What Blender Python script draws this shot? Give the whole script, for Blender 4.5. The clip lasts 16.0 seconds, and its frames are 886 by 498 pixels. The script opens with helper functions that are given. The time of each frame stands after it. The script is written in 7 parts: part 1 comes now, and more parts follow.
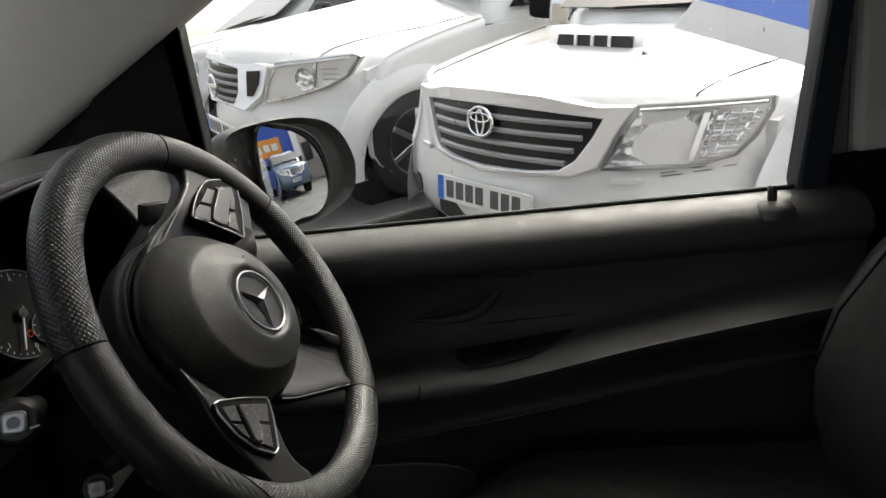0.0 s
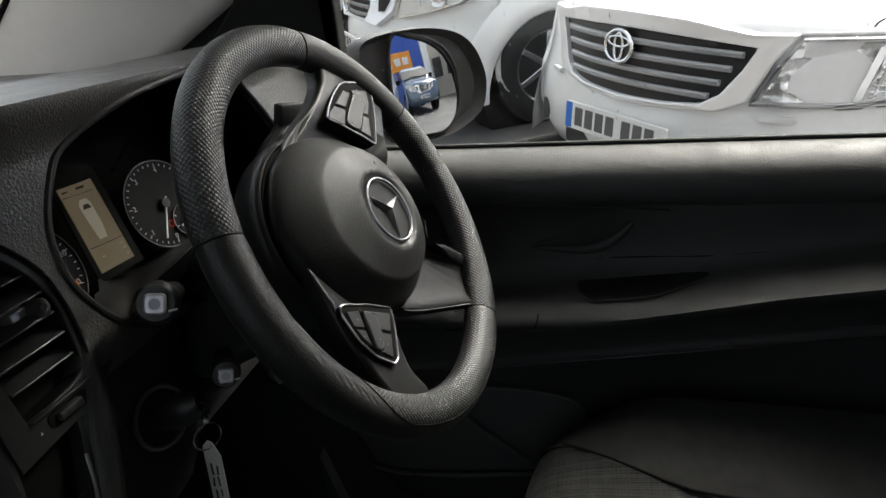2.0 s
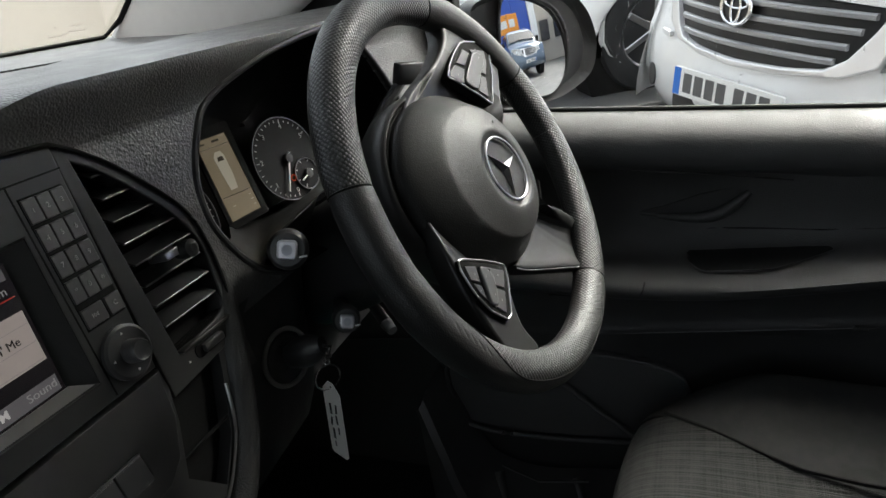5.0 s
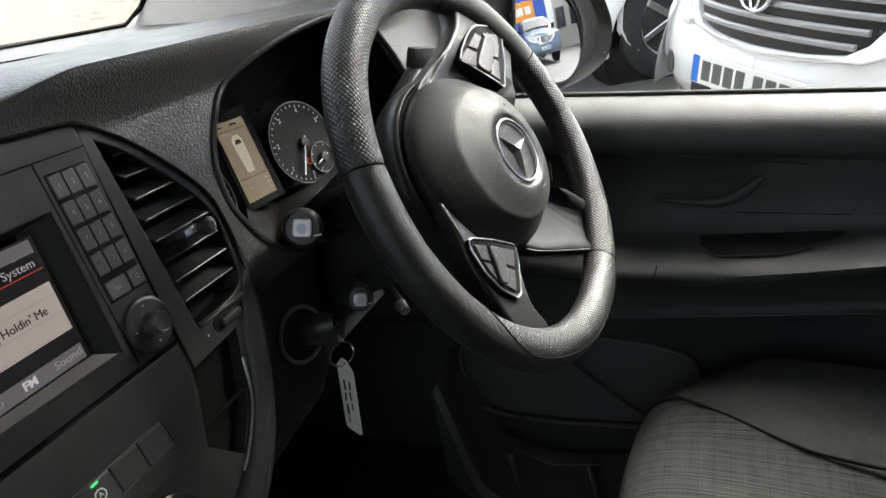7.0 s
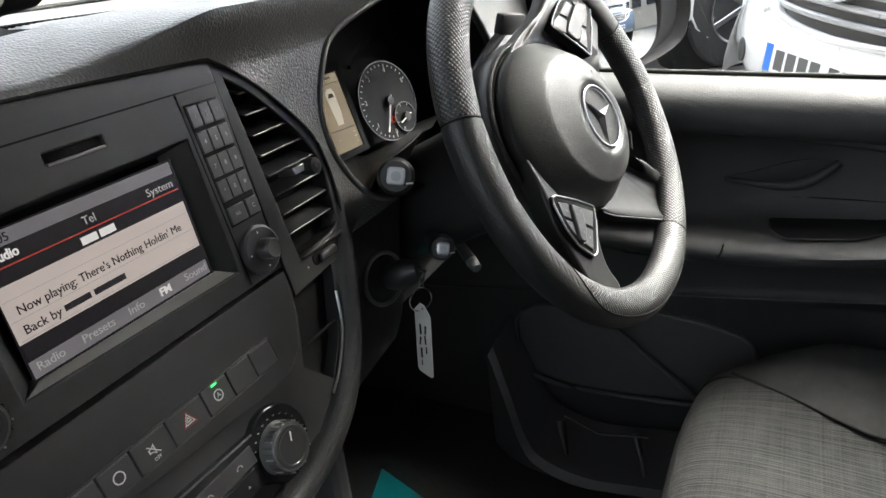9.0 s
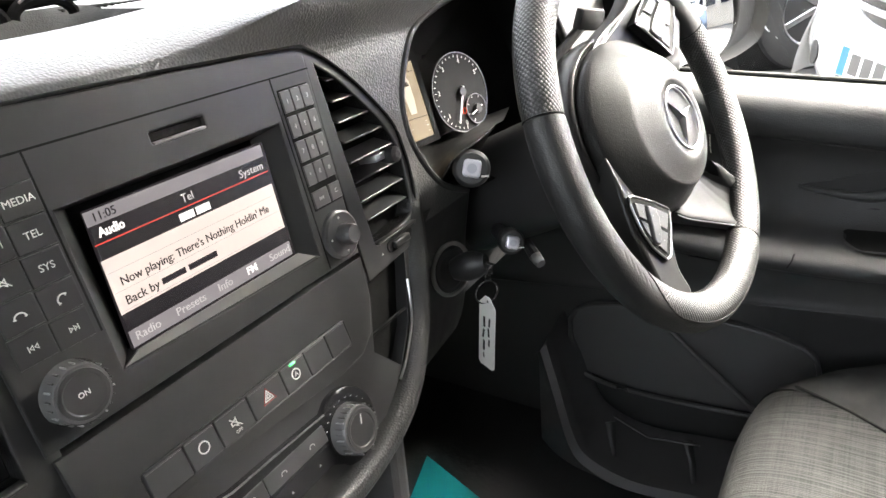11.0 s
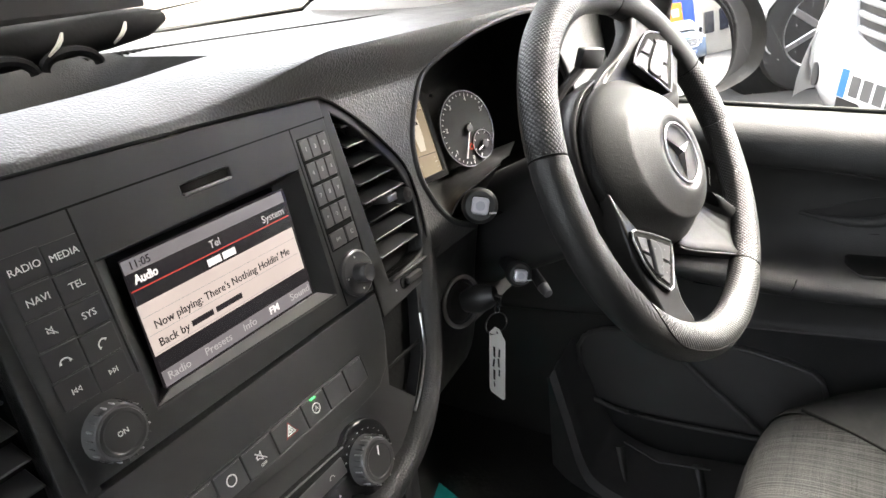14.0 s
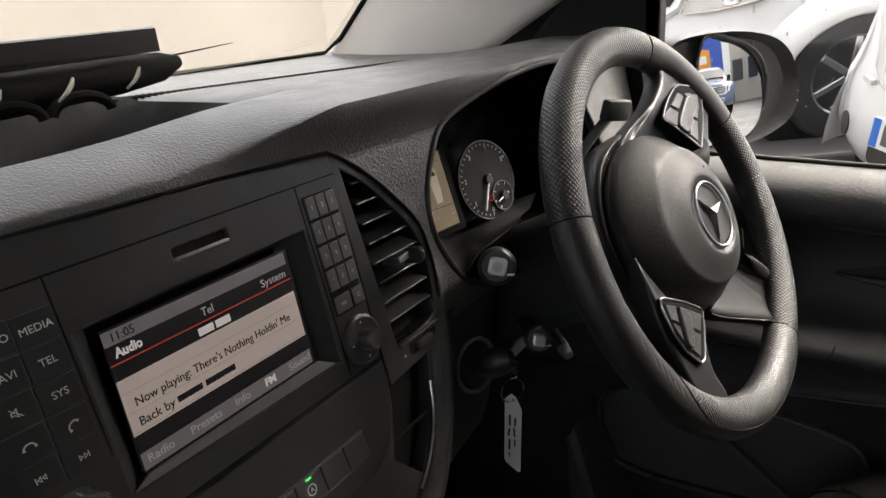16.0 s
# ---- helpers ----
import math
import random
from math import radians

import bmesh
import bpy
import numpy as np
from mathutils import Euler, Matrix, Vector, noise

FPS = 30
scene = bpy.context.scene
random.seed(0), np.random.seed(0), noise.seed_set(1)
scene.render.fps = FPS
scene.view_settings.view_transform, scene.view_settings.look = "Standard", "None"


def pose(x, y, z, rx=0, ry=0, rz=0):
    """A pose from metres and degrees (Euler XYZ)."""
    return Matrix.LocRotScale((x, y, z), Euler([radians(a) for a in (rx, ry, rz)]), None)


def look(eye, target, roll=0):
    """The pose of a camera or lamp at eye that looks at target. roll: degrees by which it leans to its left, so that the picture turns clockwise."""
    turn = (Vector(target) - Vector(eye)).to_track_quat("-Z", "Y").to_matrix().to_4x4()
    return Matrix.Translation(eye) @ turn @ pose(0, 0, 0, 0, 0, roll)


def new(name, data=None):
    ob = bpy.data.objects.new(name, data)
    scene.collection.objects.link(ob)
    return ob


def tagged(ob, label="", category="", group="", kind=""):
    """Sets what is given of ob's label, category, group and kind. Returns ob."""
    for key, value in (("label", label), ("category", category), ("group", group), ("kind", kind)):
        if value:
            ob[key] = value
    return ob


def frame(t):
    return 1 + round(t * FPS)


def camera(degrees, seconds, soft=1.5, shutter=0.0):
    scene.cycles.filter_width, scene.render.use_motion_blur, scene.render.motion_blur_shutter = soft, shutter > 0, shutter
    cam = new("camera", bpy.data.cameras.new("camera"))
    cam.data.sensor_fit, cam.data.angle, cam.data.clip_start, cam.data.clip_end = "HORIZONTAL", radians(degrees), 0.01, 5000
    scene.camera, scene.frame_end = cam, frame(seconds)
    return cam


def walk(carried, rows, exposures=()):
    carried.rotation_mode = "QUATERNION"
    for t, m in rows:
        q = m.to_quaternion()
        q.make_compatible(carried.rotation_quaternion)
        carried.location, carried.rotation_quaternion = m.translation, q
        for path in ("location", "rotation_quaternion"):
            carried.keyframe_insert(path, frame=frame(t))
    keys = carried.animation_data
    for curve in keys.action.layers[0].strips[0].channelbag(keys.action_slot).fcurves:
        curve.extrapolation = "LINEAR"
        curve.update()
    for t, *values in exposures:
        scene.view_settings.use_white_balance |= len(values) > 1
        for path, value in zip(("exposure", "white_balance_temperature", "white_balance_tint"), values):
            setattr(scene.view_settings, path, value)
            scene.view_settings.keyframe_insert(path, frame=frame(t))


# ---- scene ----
cam = camera(67.1, 16.0)
PATH = [
    (0, (-0.178, -0.4, 1.344), (1.74, -0.313, 0.786), -7.6),
    (0.5, (-0.155, -0.401, 1.332), (1.743, -0.213, 0.731), -7.3),
    (1, (-0.152, -0.381, 1.335), (1.703, -0.049, 0.664), -6.8),
    (1.5, (-0.144, -0.382, 1.331), (1.685, 0.005, 0.619), -7.1),
    (2, (-0.15, -0.377, 1.326), (1.664, 0.057, 0.606), -6.2),
    (2.5, (-0.151, -0.375, 1.323), (1.654, 0.085, 0.594), -5.8),
    (3, (-0.159, -0.369, 1.326), (1.634, 0.137, 0.598), -6.1),
    (3.5, (-0.171, -0.362, 1.331), (1.61, 0.19, 0.609), -6.2),
    (4, (-0.168, -0.359, 1.334), (1.59, 0.238, 0.59), -6.5),
    (4.5, (-0.168, -0.356, 1.328), (1.562, 0.296, 0.566), -6.8),
    (7, (-0.18, -0.366, 1.319), (1.5, 0.368, 0.52), -7.6),
    (7.5, (-0.189, -0.359, 1.318), (1.488, 0.409, 0.546), -7.1),
    (8, (-0.192, -0.352, 1.334), (1.47, 0.456, 0.57), -6.5),
    (8.5, (-0.211, -0.347, 1.325), (1.434, 0.478, 0.542), -5.9),
    (9, (-0.23, -0.349, 1.313), (1.374, 0.501, 0.475), -5.5),
    (11.5, (-0.243, -0.326, 1.318), (1.267, 0.658, 0.451), -4.4),
    (12, (-0.243, -0.33, 1.31), (1.237, 0.671, 0.41), -5.0),
    (12.5, (-0.244, -0.329, 1.309), (1.227, 0.677, 0.401), -5.1),
    (13, (-0.245, -0.329, 1.308), (1.224, 0.67, 0.389), -5.0),
    (13.5, (-0.243, -0.336, 1.318), (1.272, 0.642, 0.453), -4.7),
    (14, (-0.259, -0.336, 1.338), (1.288, 0.654, 0.548), -5.1),
    (14.5, (-0.263, -0.328, 1.342), (1.28, 0.711, 0.607), -5.3),
    (15, (-0.262, -0.322, 1.343), (1.251, 0.777, 0.635), -6.5),
    (15.5, (-0.235, -0.306, 1.348), (1.296, 0.765, 0.634), -5.2),
    (16, (-0.221, -0.32, 1.344), (1.333, 0.738, 0.66), -4.3),
]
EXPOSURES = [(0.0, 1.5, 6900, 6), (2.0, 1.6, 6700, 5), (3.5, 1.65, 6700, 5), (4.5, 1.9, 6600, 4), (7.0, 2.75, 6600, 4), (8.5, 2.4, 6600, 5), (9.0, 3.15, 6600, 5), (9.2, 3.5, 6600, 5), (11.5, 4.4, 6900, 9), (13.4, 4.65, 6900, 9), (14.0, 3.95, 6900, 9), (14.8, 2.5, 7100, 10), (16.0, 2.35, 7100, 10)]
walk(cam, [(t, look(eye, target, roll)) for t, eye, target, roll in PATH], EXPOSURES)

# ---------------------------------------------------------------- world and light
world = bpy.data.worlds.new("overcast_sky")
scene.world = world
world.use_nodes = True
wn = world.node_tree
sky = wn.nodes.new("ShaderNodeTexSky")
sky.sky_type, sky.sun_disc = "NISHITA", False
sky.sun_elevation, sky.sun_rotation = radians(48), radians(120)
sky.air_density, sky.dust_density, sky.ozone_density = 1.0, 6.0, 1.0
veil = wn.nodes.new("ShaderNodeHueSaturation")
veil.inputs["Saturation"].default_value = 0.35
wn.links.new(sky.outputs["Color"], veil.inputs["Color"])
wn.links.new(veil.outputs["Color"], wn.nodes["Background"].inputs["Color"])
wn.nodes["Background"].inputs["Strength"].default_value = 0.15
sun_data = bpy.data.lights.new("sun", "SUN")
sun_data.energy, sun_data.angle, sun_data.color = 1.1, radians(25), (1.0, 0.97, 0.93)
sun = new("sun", sun_data)
sun.matrix_world = look((0, 0, 10), (-4.0, 3.0, 5.0))

# ---------------------------------------------------------------- helpers
V = Vector


def put_mesh(name, bm, mat, parent=None, label="", smooth=None):
    me = bpy.data.meshes.new(name)
    bmesh.ops.recalc_face_normals(bm, faces=bm.faces)
    if smooth is not None:
        for f in bm.faces:
            f.smooth = True
        for f in bm.faces:
            if len(f.verts) > 4 or (abs(f.normal.y) > 0.999 and f.calc_area() > 1e-6):
                f.smooth = False
        for e in bm.edges:
            if len(e.link_faces) == 2 and e.calc_face_angle(0) > radians(smooth):
                e.smooth = False
    bm.to_mesh(me)
    bm.free()
    me.materials.append(mat)
    ob = new(name, me)
    if parent:
        ob.parent = parent
    if label:
        ob["label"] = label
    return ob


def part(name, bm, mat, parent, label="", smooth=35):
    return put_mesh(name, bm, mat, parent, label, smooth)


def thing(name, m, label, category, group="", kind=""):
    ob = new(name)
    ob.empty_display_size = 0.05
    ob.matrix_world = m
    return tagged(ob, label, category, group, kind)


def bm_box(x0, x1, y0, y1, z0, z1, bevel=0.0, segs=2):
    bm = bmesh.new()
    bmesh.ops.create_cube(bm, size=1)
    bmesh.ops.scale(bm, vec=(x1 - x0, y1 - y0, z1 - z0), verts=bm.verts)
    bmesh.ops.translate(bm, vec=((x0 + x1) / 2, (y0 + y1) / 2, (z0 + z1) / 2), verts=bm.verts)
    if bevel:
        bmesh.ops.bevel(bm, geom=bm.edges[:], offset=bevel, segments=segs, profile=0.5, affect="EDGES")
    return bm


def add(bm, other, m=None):
    """Join a second bmesh into bm, moved by m."""
    if m is not None:
        bmesh.ops.transform(other, matrix=m, verts=other.verts)
    me = bpy.data.meshes.new("tmp")
    other.to_mesh(me)
    other.free()
    bm.from_mesh(me)
    bpy.data.meshes.remove(me)
    return bm


def moved(bm, m):
    bmesh.ops.transform(bm, matrix=m, verts=bm.verts)
    return bm


def bm_plate(outer, holes=(), depth=0.01, bevel=0.0, segs=2):
    """A plate in the local xz plane, its face at y = 0 towards -y, depth towards +y, with holes through it."""
    bm = bmesh.new()
    edges = []
    for loop in (outer, *holes):
        vs = [bm.verts.new((x, 0, z)) for x, z in loop]
        edges += [bm.edges.new((vs[i - 1], vs[i])) for i in range(len(vs))]
    if holes:
        bmesh.ops.triangle_fill(bm, use_beauty=True, use_dissolve=False, edges=edges)
        flat = bm.faces[:]
        bmesh.ops.dissolve_limit(bm, angle_limit=0.001, verts=bm.verts, edges=[e for e in bm.edges if not e.is_boundary])
        flat = bm.faces[:]
    else:
        flat = [bm.faces.new(bm.verts)]
    got = bmesh.ops.extrude_face_region(bm, geom=flat)
    bmesh.ops.translate(bm, vec=(0, depth, 0), verts=[g for g in got["geom"] if isinstance(g, bmesh.types.BMVert)])
    bmesh.ops.recalc_face_normals(bm, faces=bm.faces)
    if bevel:
        rim = [e for e in bm.edges if all(abs(v.co.y) < 1e-6 for v in e.verts)
               and any(max(abs(v.co.y) for v in f.verts) > 1e-6 for f in e.link_faces)]
        bmesh.ops.bevel(bm, geom=rim, offset=bevel, segments=segs, profile=0.5, affect="EDGES")
    return bm


def rrect(x0, x1, z0, z1, r, n=4):
    """A rounded rectangle as a loop of points."""
    pts = []
    for cx, cz, a0 in ((x1 - r, z1 - r, 0), (x0 + r, z1 - r, 90), (x0 + r, z0 + r, 180), (x1 - r, z0 + r, 270)):
        for i in range(n + 1):
            a = radians(a0 + 90 * i / n)
            pts.append((cx + r * math.cos(a), cz + r * math.sin(a)))
    return pts


def circle(cx, cz, r, n=32, rz=None):
    return [(cx + r * math.cos(2 * math.pi * i / n), cz + (rz or r) * math.sin(2 * math.pi * i / n)) for i in range(n)]


def spline(pts, n=6, closed=False):
    """Catmull-Rom through the points."""
    p = [V(q) for q in pts]
    m = len(p)
    out = []
    for i in range(m if closed else m - 1):
        if closed:
            a, b, c, d = p[i - 1], p[i], p[(i + 1) % m], p[(i + 2) % m]
        else:
            a, b, c, d = p[max(i - 1, 0)], p[i], p[i + 1], p[min(i + 2, m - 1)]
        for k in range(n):
            t = k / n
            out.append(0.5 * (2 * b + (c - a) * t + (2 * a - 5 * b + 4 * c - d) * t * t + (3 * b - a - 3 * c + d) * t ** 3))
    if not closed:
        out.append(p[-1])
    return out


def spline2(pts, n=6, closed=True):
    return [(v.x, v.y) for v in spline([(x, y, 0) for x, y in pts], n, closed)]


def bm_sheet(rows, closed=False, cap=False):
    """A skin over rows of points of equal length; closed: each row is a ring."""
    bm = bmesh.new()
    vs = [[bm.verts.new(p) for p in row] for row in rows]
    m = len(rows[0])
    for i in range(len(rows) - 1):
        for j in range(m if closed else m - 1):
            k = (j + 1) % m
            bm.faces.new((vs[i][j], vs[i][k], vs[i + 1][k], vs[i + 1][j]))
    if cap and closed:
        bm.faces.new(vs[0])
        bm.faces.new(vs[-1])
    return bm


def solid(bm, t):
    """Give an open skin a thickness."""
    bmesh.ops.recalc_face_normals(bm, faces=bm.faces)
    bmesh.ops.solidify(bm, geom=bm.faces[:], thickness=t)
    return bm


def slab(rows, vec):
    """A skin over rows of points, thickened by a vector."""
    vec = V(vec)
    return bm_sheet([[V(p) for p in row] + [V(p) + vec for p in reversed(row)] for row in rows], closed=True, cap=True)


def bm_tube(path, r, n=10, closed=False, flat=1.0):
    """A tube along a path; r may be a number or one a point."""
    p = [V(q) for q in path]
    rows = []
    up = V((0, 0, 1))
    for i, q in enumerate(p):
        a = p[i - 1] if (i or closed) else q
        b = p[(i + 1) % len(p)] if (i < len(p) - 1 or closed) else q
        d = (b - a).normalized()
        if abs(d.dot(up)) > 0.95:
            up = V((0, 1, 0))
        s = d.cross(up).normalized()
        u = s.cross(d).normalized()
        rr = r[i] if isinstance(r, (list, tuple)) else r
        rows.append([q + rr * (math.cos(t) * s + flat * math.sin(t) * u) for t in (2 * math.pi * k / n for k in range(n))])
    if closed:
        rows.append(rows[0])
    bm = bm_sheet(rows, closed=True, cap=not closed)
    if closed:
        bmesh.ops.remove_doubles(bm, verts=bm.verts, dist=1e-6)
    return bm


def bm_lathe(profile, n=40, axis="y"):
    """Turn a profile of (radius, height) about the local y axis, height towards -y."""
    rows = [[(r * math.cos(a), -h, r * math.sin(a)) for a in (2 * math.pi * k / n for k in range(n))] for r, h in profile]
    bm = bm_sheet(rows, closed=True, cap=True)
    return bm


def bm_text(s, size, align="CENTER", bold=0.0, depth=0.0002):
    """Letters in the local xz plane facing -y, as a mesh."""
    cu = bpy.data.curves.new("t", "FONT")
    cu.body, cu.size, cu.align_x, cu.align_y, cu.offset, cu.extrude = s, size, align, "CENTER", bold, depth
    cu.resolution_u = 3
    ob = bpy.data.objects.new("t", cu)
    me = ob.to_mesh()
    bm = bmesh.new()
    bm.from_mesh(me)
    ob.to_mesh_clear()
    bpy.data.objects.remove(ob)
    bpy.data.curves.remove(cu)
    return moved(bm, pose(0, 0, 0, 90, 0, 0))


# ---------------------------------------------------------------- materials
def mat(name, color, rough=0.5, metal=0.0, bump=0.0, scale=300.0, vary=0.15, kind="noise", coat=0.0, detail=3.0, vscale=None, spec=0.5):
    m = bpy.data.materials.new(name)
    m.use_nodes = True
    nt = m.node_tree
    b = nt.nodes["Principled BSDF"]
    b.inputs["Roughness"].default_value = rough
    b.inputs["Metallic"].default_value = metal
    b.inputs["Specular IOR Level"].default_value = spec
    if coat:
        b.inputs["Coat Weight"].default_value = coat
        b.inputs["Coat Roughness"].default_value = 0.05
    tc = nt.nodes.new("ShaderNodeTexCoord")
    n1 = nt.nodes.new("ShaderNodeTexNoise")
    n1.inputs["Scale"].default_value = vscale or scale * 0.06
    n1.inputs["Detail"].default_value = 4
    nt.links.new(tc.outputs["Object"], n1.inputs["Vector"])
    mix = nt.nodes.new("ShaderNodeMix")
    mix.data_type = "RGBA"
    lo = [max(0, c * (1 - vary)) for c in color]
    hi = [min(1, c * (1 + vary)) for c in color]
    mix.inputs["A"].default_value = (*lo, 1)
    mix.inputs["B"].default_value = (*hi, 1)
    nt.links.new(n1.outputs["Fac"], mix.inputs["Factor"])
    nt.links.new(mix.outputs["Result"], b.inputs["Base Color"])
    rr = nt.nodes.new("ShaderNodeMapRange")
    rr.inputs["From Min"].default_value, rr.inputs["From Max"].default_value = 0.3, 0.7
    rr.inputs["To Min"].default_value, rr.inputs["To Max"].default_value = rough * (1 - vary * 0.8), min(1, rough * (1 + vary * 0.8))
    nt.links.new(n1.outputs["Fac"], rr.inputs["Value"])
    nt.links.new(rr.outputs["Result"], b.inputs["Roughness"])
    if bump:
        if kind == "leather":
            tx = nt.nodes.new("ShaderNodeTexVoronoi")
            tx.feature = "SMOOTH_F1"
            tx.inputs["Smoothness"].default_value = 0.6
            out = tx.outputs["Distance"]
        else:
            tx = nt.nodes.new("ShaderNodeTexNoise")
            tx.inputs["Detail"].default_value = detail
            out = tx.outputs["Fac"]
        tx.inputs["Scale"].default_value = scale
        nt.links.new(tc.outputs["Object"], tx.inputs["Vector"])
        bp = nt.nodes.new("ShaderNodeBump")
        bp.inputs["Strength"].default_value = bump
        bp.inputs["Distance"].default_value = (0.6 if kind == "leather" else 0.22) / scale
        nt.links.new(out, bp.inputs["Height"])
        nt.links.new(bp.outputs["Normal"], b.inputs["Normal"])
    return m


def glow(name, color, strength):
    m = bpy.data.materials.new(name)
    m.use_nodes = True
    b = m.node_tree.nodes["Principled BSDF"]
    b.inputs["Base Color"].default_value = (*[c * 0.2 for c in color], 1)
    b.inputs["Roughness"].default_value = 0.25
    b.inputs["Emission Color"].default_value = (*color, 1)
    b.inputs["Emission Strength"].default_value = strength
    return m


def glass(name, color=(1, 1, 1), rough=0.0, ior=1.45):
    m = bpy.data.materials.new(name)
    m.use_nodes = True
    b = m.node_tree.nodes["Principled BSDF"]
    b.inputs["Base Color"].default_value = (*color, 1)
    b.inputs["Roughness"].default_value = rough
    b.inputs["IOR"].default_value = ior
    b.inputs["Transmission Weight"].default_value = 1.0
    return m


def thin_cover(name, gloss):
    """A thin clear moulding: mostly see-through, with a polished surface."""
    m = bpy.data.materials.new(name)
    m.use_nodes = True
    nt = m.node_tree
    nt.nodes.remove(nt.nodes["Principled BSDF"])
    clear, shine, mix = (nt.nodes.new(k) for k in ("ShaderNodeBsdfTransparent", "ShaderNodeBsdfGlossy", "ShaderNodeMixShader"))
    shine.inputs["Roughness"].default_value = 0.03
    mix.inputs["Fac"].default_value = gloss
    nt.links.new(clear.outputs[0], mix.inputs[1])
    nt.links.new(shine.outputs[0], mix.inputs[2])
    nt.links.new(mix.outputs[0], nt.nodes["Material Output"].inputs["Surface"])
    return m


PAD = mat("soft_dash_skin", (0.064, 0.0635, 0.0625), 0.36, bump=0.46, scale=560, kind="leather", vary=0.18, spec=0.62)
PLASTIC = mat("black_plastic", (0.024, 0.024, 0.0245), 0.46, bump=0.28, scale=900, vary=0.14, spec=0.4)
SATIN = mat("satin_black", (0.0235, 0.0235, 0.0236), 0.41, bump=0.10, scale=900, vary=0.14, spec=0.44)
DOORSKIN = mat("door_skin", (0.036, 0.0364, 0.0368), 0.56, bump=0.30, scale=600, kind="leather", vary=0.14, spec=0.42)
RUBBER = mat("rubber", (0.016, 0.016, 0.016), 0.7, bump=0.3, scale=300)
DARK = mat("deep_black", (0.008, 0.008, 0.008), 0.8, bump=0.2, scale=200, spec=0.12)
PALE = mat("pale_pillar_cloth", (0.60, 0.58, 0.56), 0.85, bump=0.3, scale=900, vary=0.05)
SILVER = mat("satin_silver", (0.62, 0.62, 0.63), 0.28, metal=1.0, vary=0.08)
CHROME = mat("chrome", (0.82, 0.82, 0.83), 0.12, metal=1.0, vary=0.05)
WHITECAR = mat("white_car_paint", (0.78, 0.78, 0.775), 0.28, coat=1.0, vary=0.03, vscale=2.0)
TYRE = mat("tyre", (0.02, 0.02, 0.021), 0.75, bump=0.5, scale=80)
ASPHALT = mat("wet_asphalt", (0.075, 0.075, 0.074), 0.55, bump=0.5, scale=90, vary=0.35, vscale=1.3)
CLOTH = mat("plain_seat_cloth", (0.017, 0.017, 0.0164), 0.9, bump=0.5, scale=900)
TEAL = mat("teal_floor_sheet", (0.0, 0.28, 0.30), 0.5, bump=0.1, scale=30, vary=0.1)
PAPER = mat("white_paper", (0.75, 0.74, 0.71), 0.6, vary=0.04)
INK = mat("black_ink", (0.02, 0.02, 0.02), 0.6)
PRINT = mat("white_print", (0.72, 0.72, 0.70), 0.6, vary=0.03)
GLOSS = mat("gloss_black", (0.014, 0.014, 0.015), 0.20, vary=0.1)
CLEAR = glass("clear_glass")
MIRROR = mat("mirror_silver", (0.86, 0.87, 0.88), 0.01, metal=1.0, vary=0.0)

GROUND_Z = 0.15
# ---------------------------------------------------------------- ground and cabin shell
ground = put_mesh("ground", bm_box(-150, 150, -150, 150, GROUND_Z - 0.3, GROUND_Z), ASPHALT)
tagged(ground, "damp pale grey tarmac of a car sales yard", "ground", kind="structure")

floor = put_mesh("floor", bm_box(-0.86, 0.83, -1.45, 0.66, 0.36, 0.42, 0.004), mat("rubber_floor", (0.028, 0.028, 0.028), 0.6, bump=0.3, scale=120, vary=0.2))
tagged(floor, "black rubber cab floor in deep shade", "floor", kind="structure")
roof = put_mesh("ceiling", bm_box(-0.92, 0.92, -1.45, 0.15, 1.86, 1.90, 0.01), mat("grey_headlining", (0.20, 0.195, 0.19), 0.9, bump=0.3, scale=900, vary=0.06))
tagged(roof, "grey cloth cab headlining", "ceiling", kind="structure")
rear_wall = put_mesh("wall_rear", bm_box(-0.92, 0.92, -1.48, -1.45, 0.42, 1.88, 0.005), PLASTIC)
tagged(rear_wall, "dark bulkhead behind the cab seats", "bulkhead", kind="structure")
firewall = put_mesh("wall_front", bm_box(-0.86, 0.86, 0.60, 0.66, 0.40, 1.262, 0.005), mat("footwell_carpet", (0.026, 0.026, 0.027), 0.9, bump=0.4, scale=300))
tagged(firewall, "black carpeted footwell bulkhead", "bulkhead", kind="structure")
left_low = put_mesh("wall_passenger_side", bm_box(-0.90, -0.86, -1.45, 0.66, 0.42, 1.13, 0.01), DOORSKIN)
tagged(left_low, "black passenger door panel below its window", "door panel", kind="structure")
left_up = put_mesh("wall_passenger_side_rear", bm_box(-0.92, -0.88, -1.45, -0.62, 1.13, 1.88, 0.01), PALE)
tagged(left_up, "pale pillar behind the passenger window", "pillar", kind="structure")
left_front = put_mesh("wall_passenger_side_front", bm_box(-0.92, -0.88, 0.02, 0.66, 1.13, 1.32, 0.01), DARK)
tagged(left_front, "black corner panel ahead of the passenger window", "door panel", kind="structure")
left_top = put_mesh("wall_passenger_side_top", bm_box(-0.92, -0.88, -0.62, 0.10, 1.66, 1.88, 0.01), PALE)
tagged(left_top, "pale trim over the passenger window", "door trim", kind="structure")

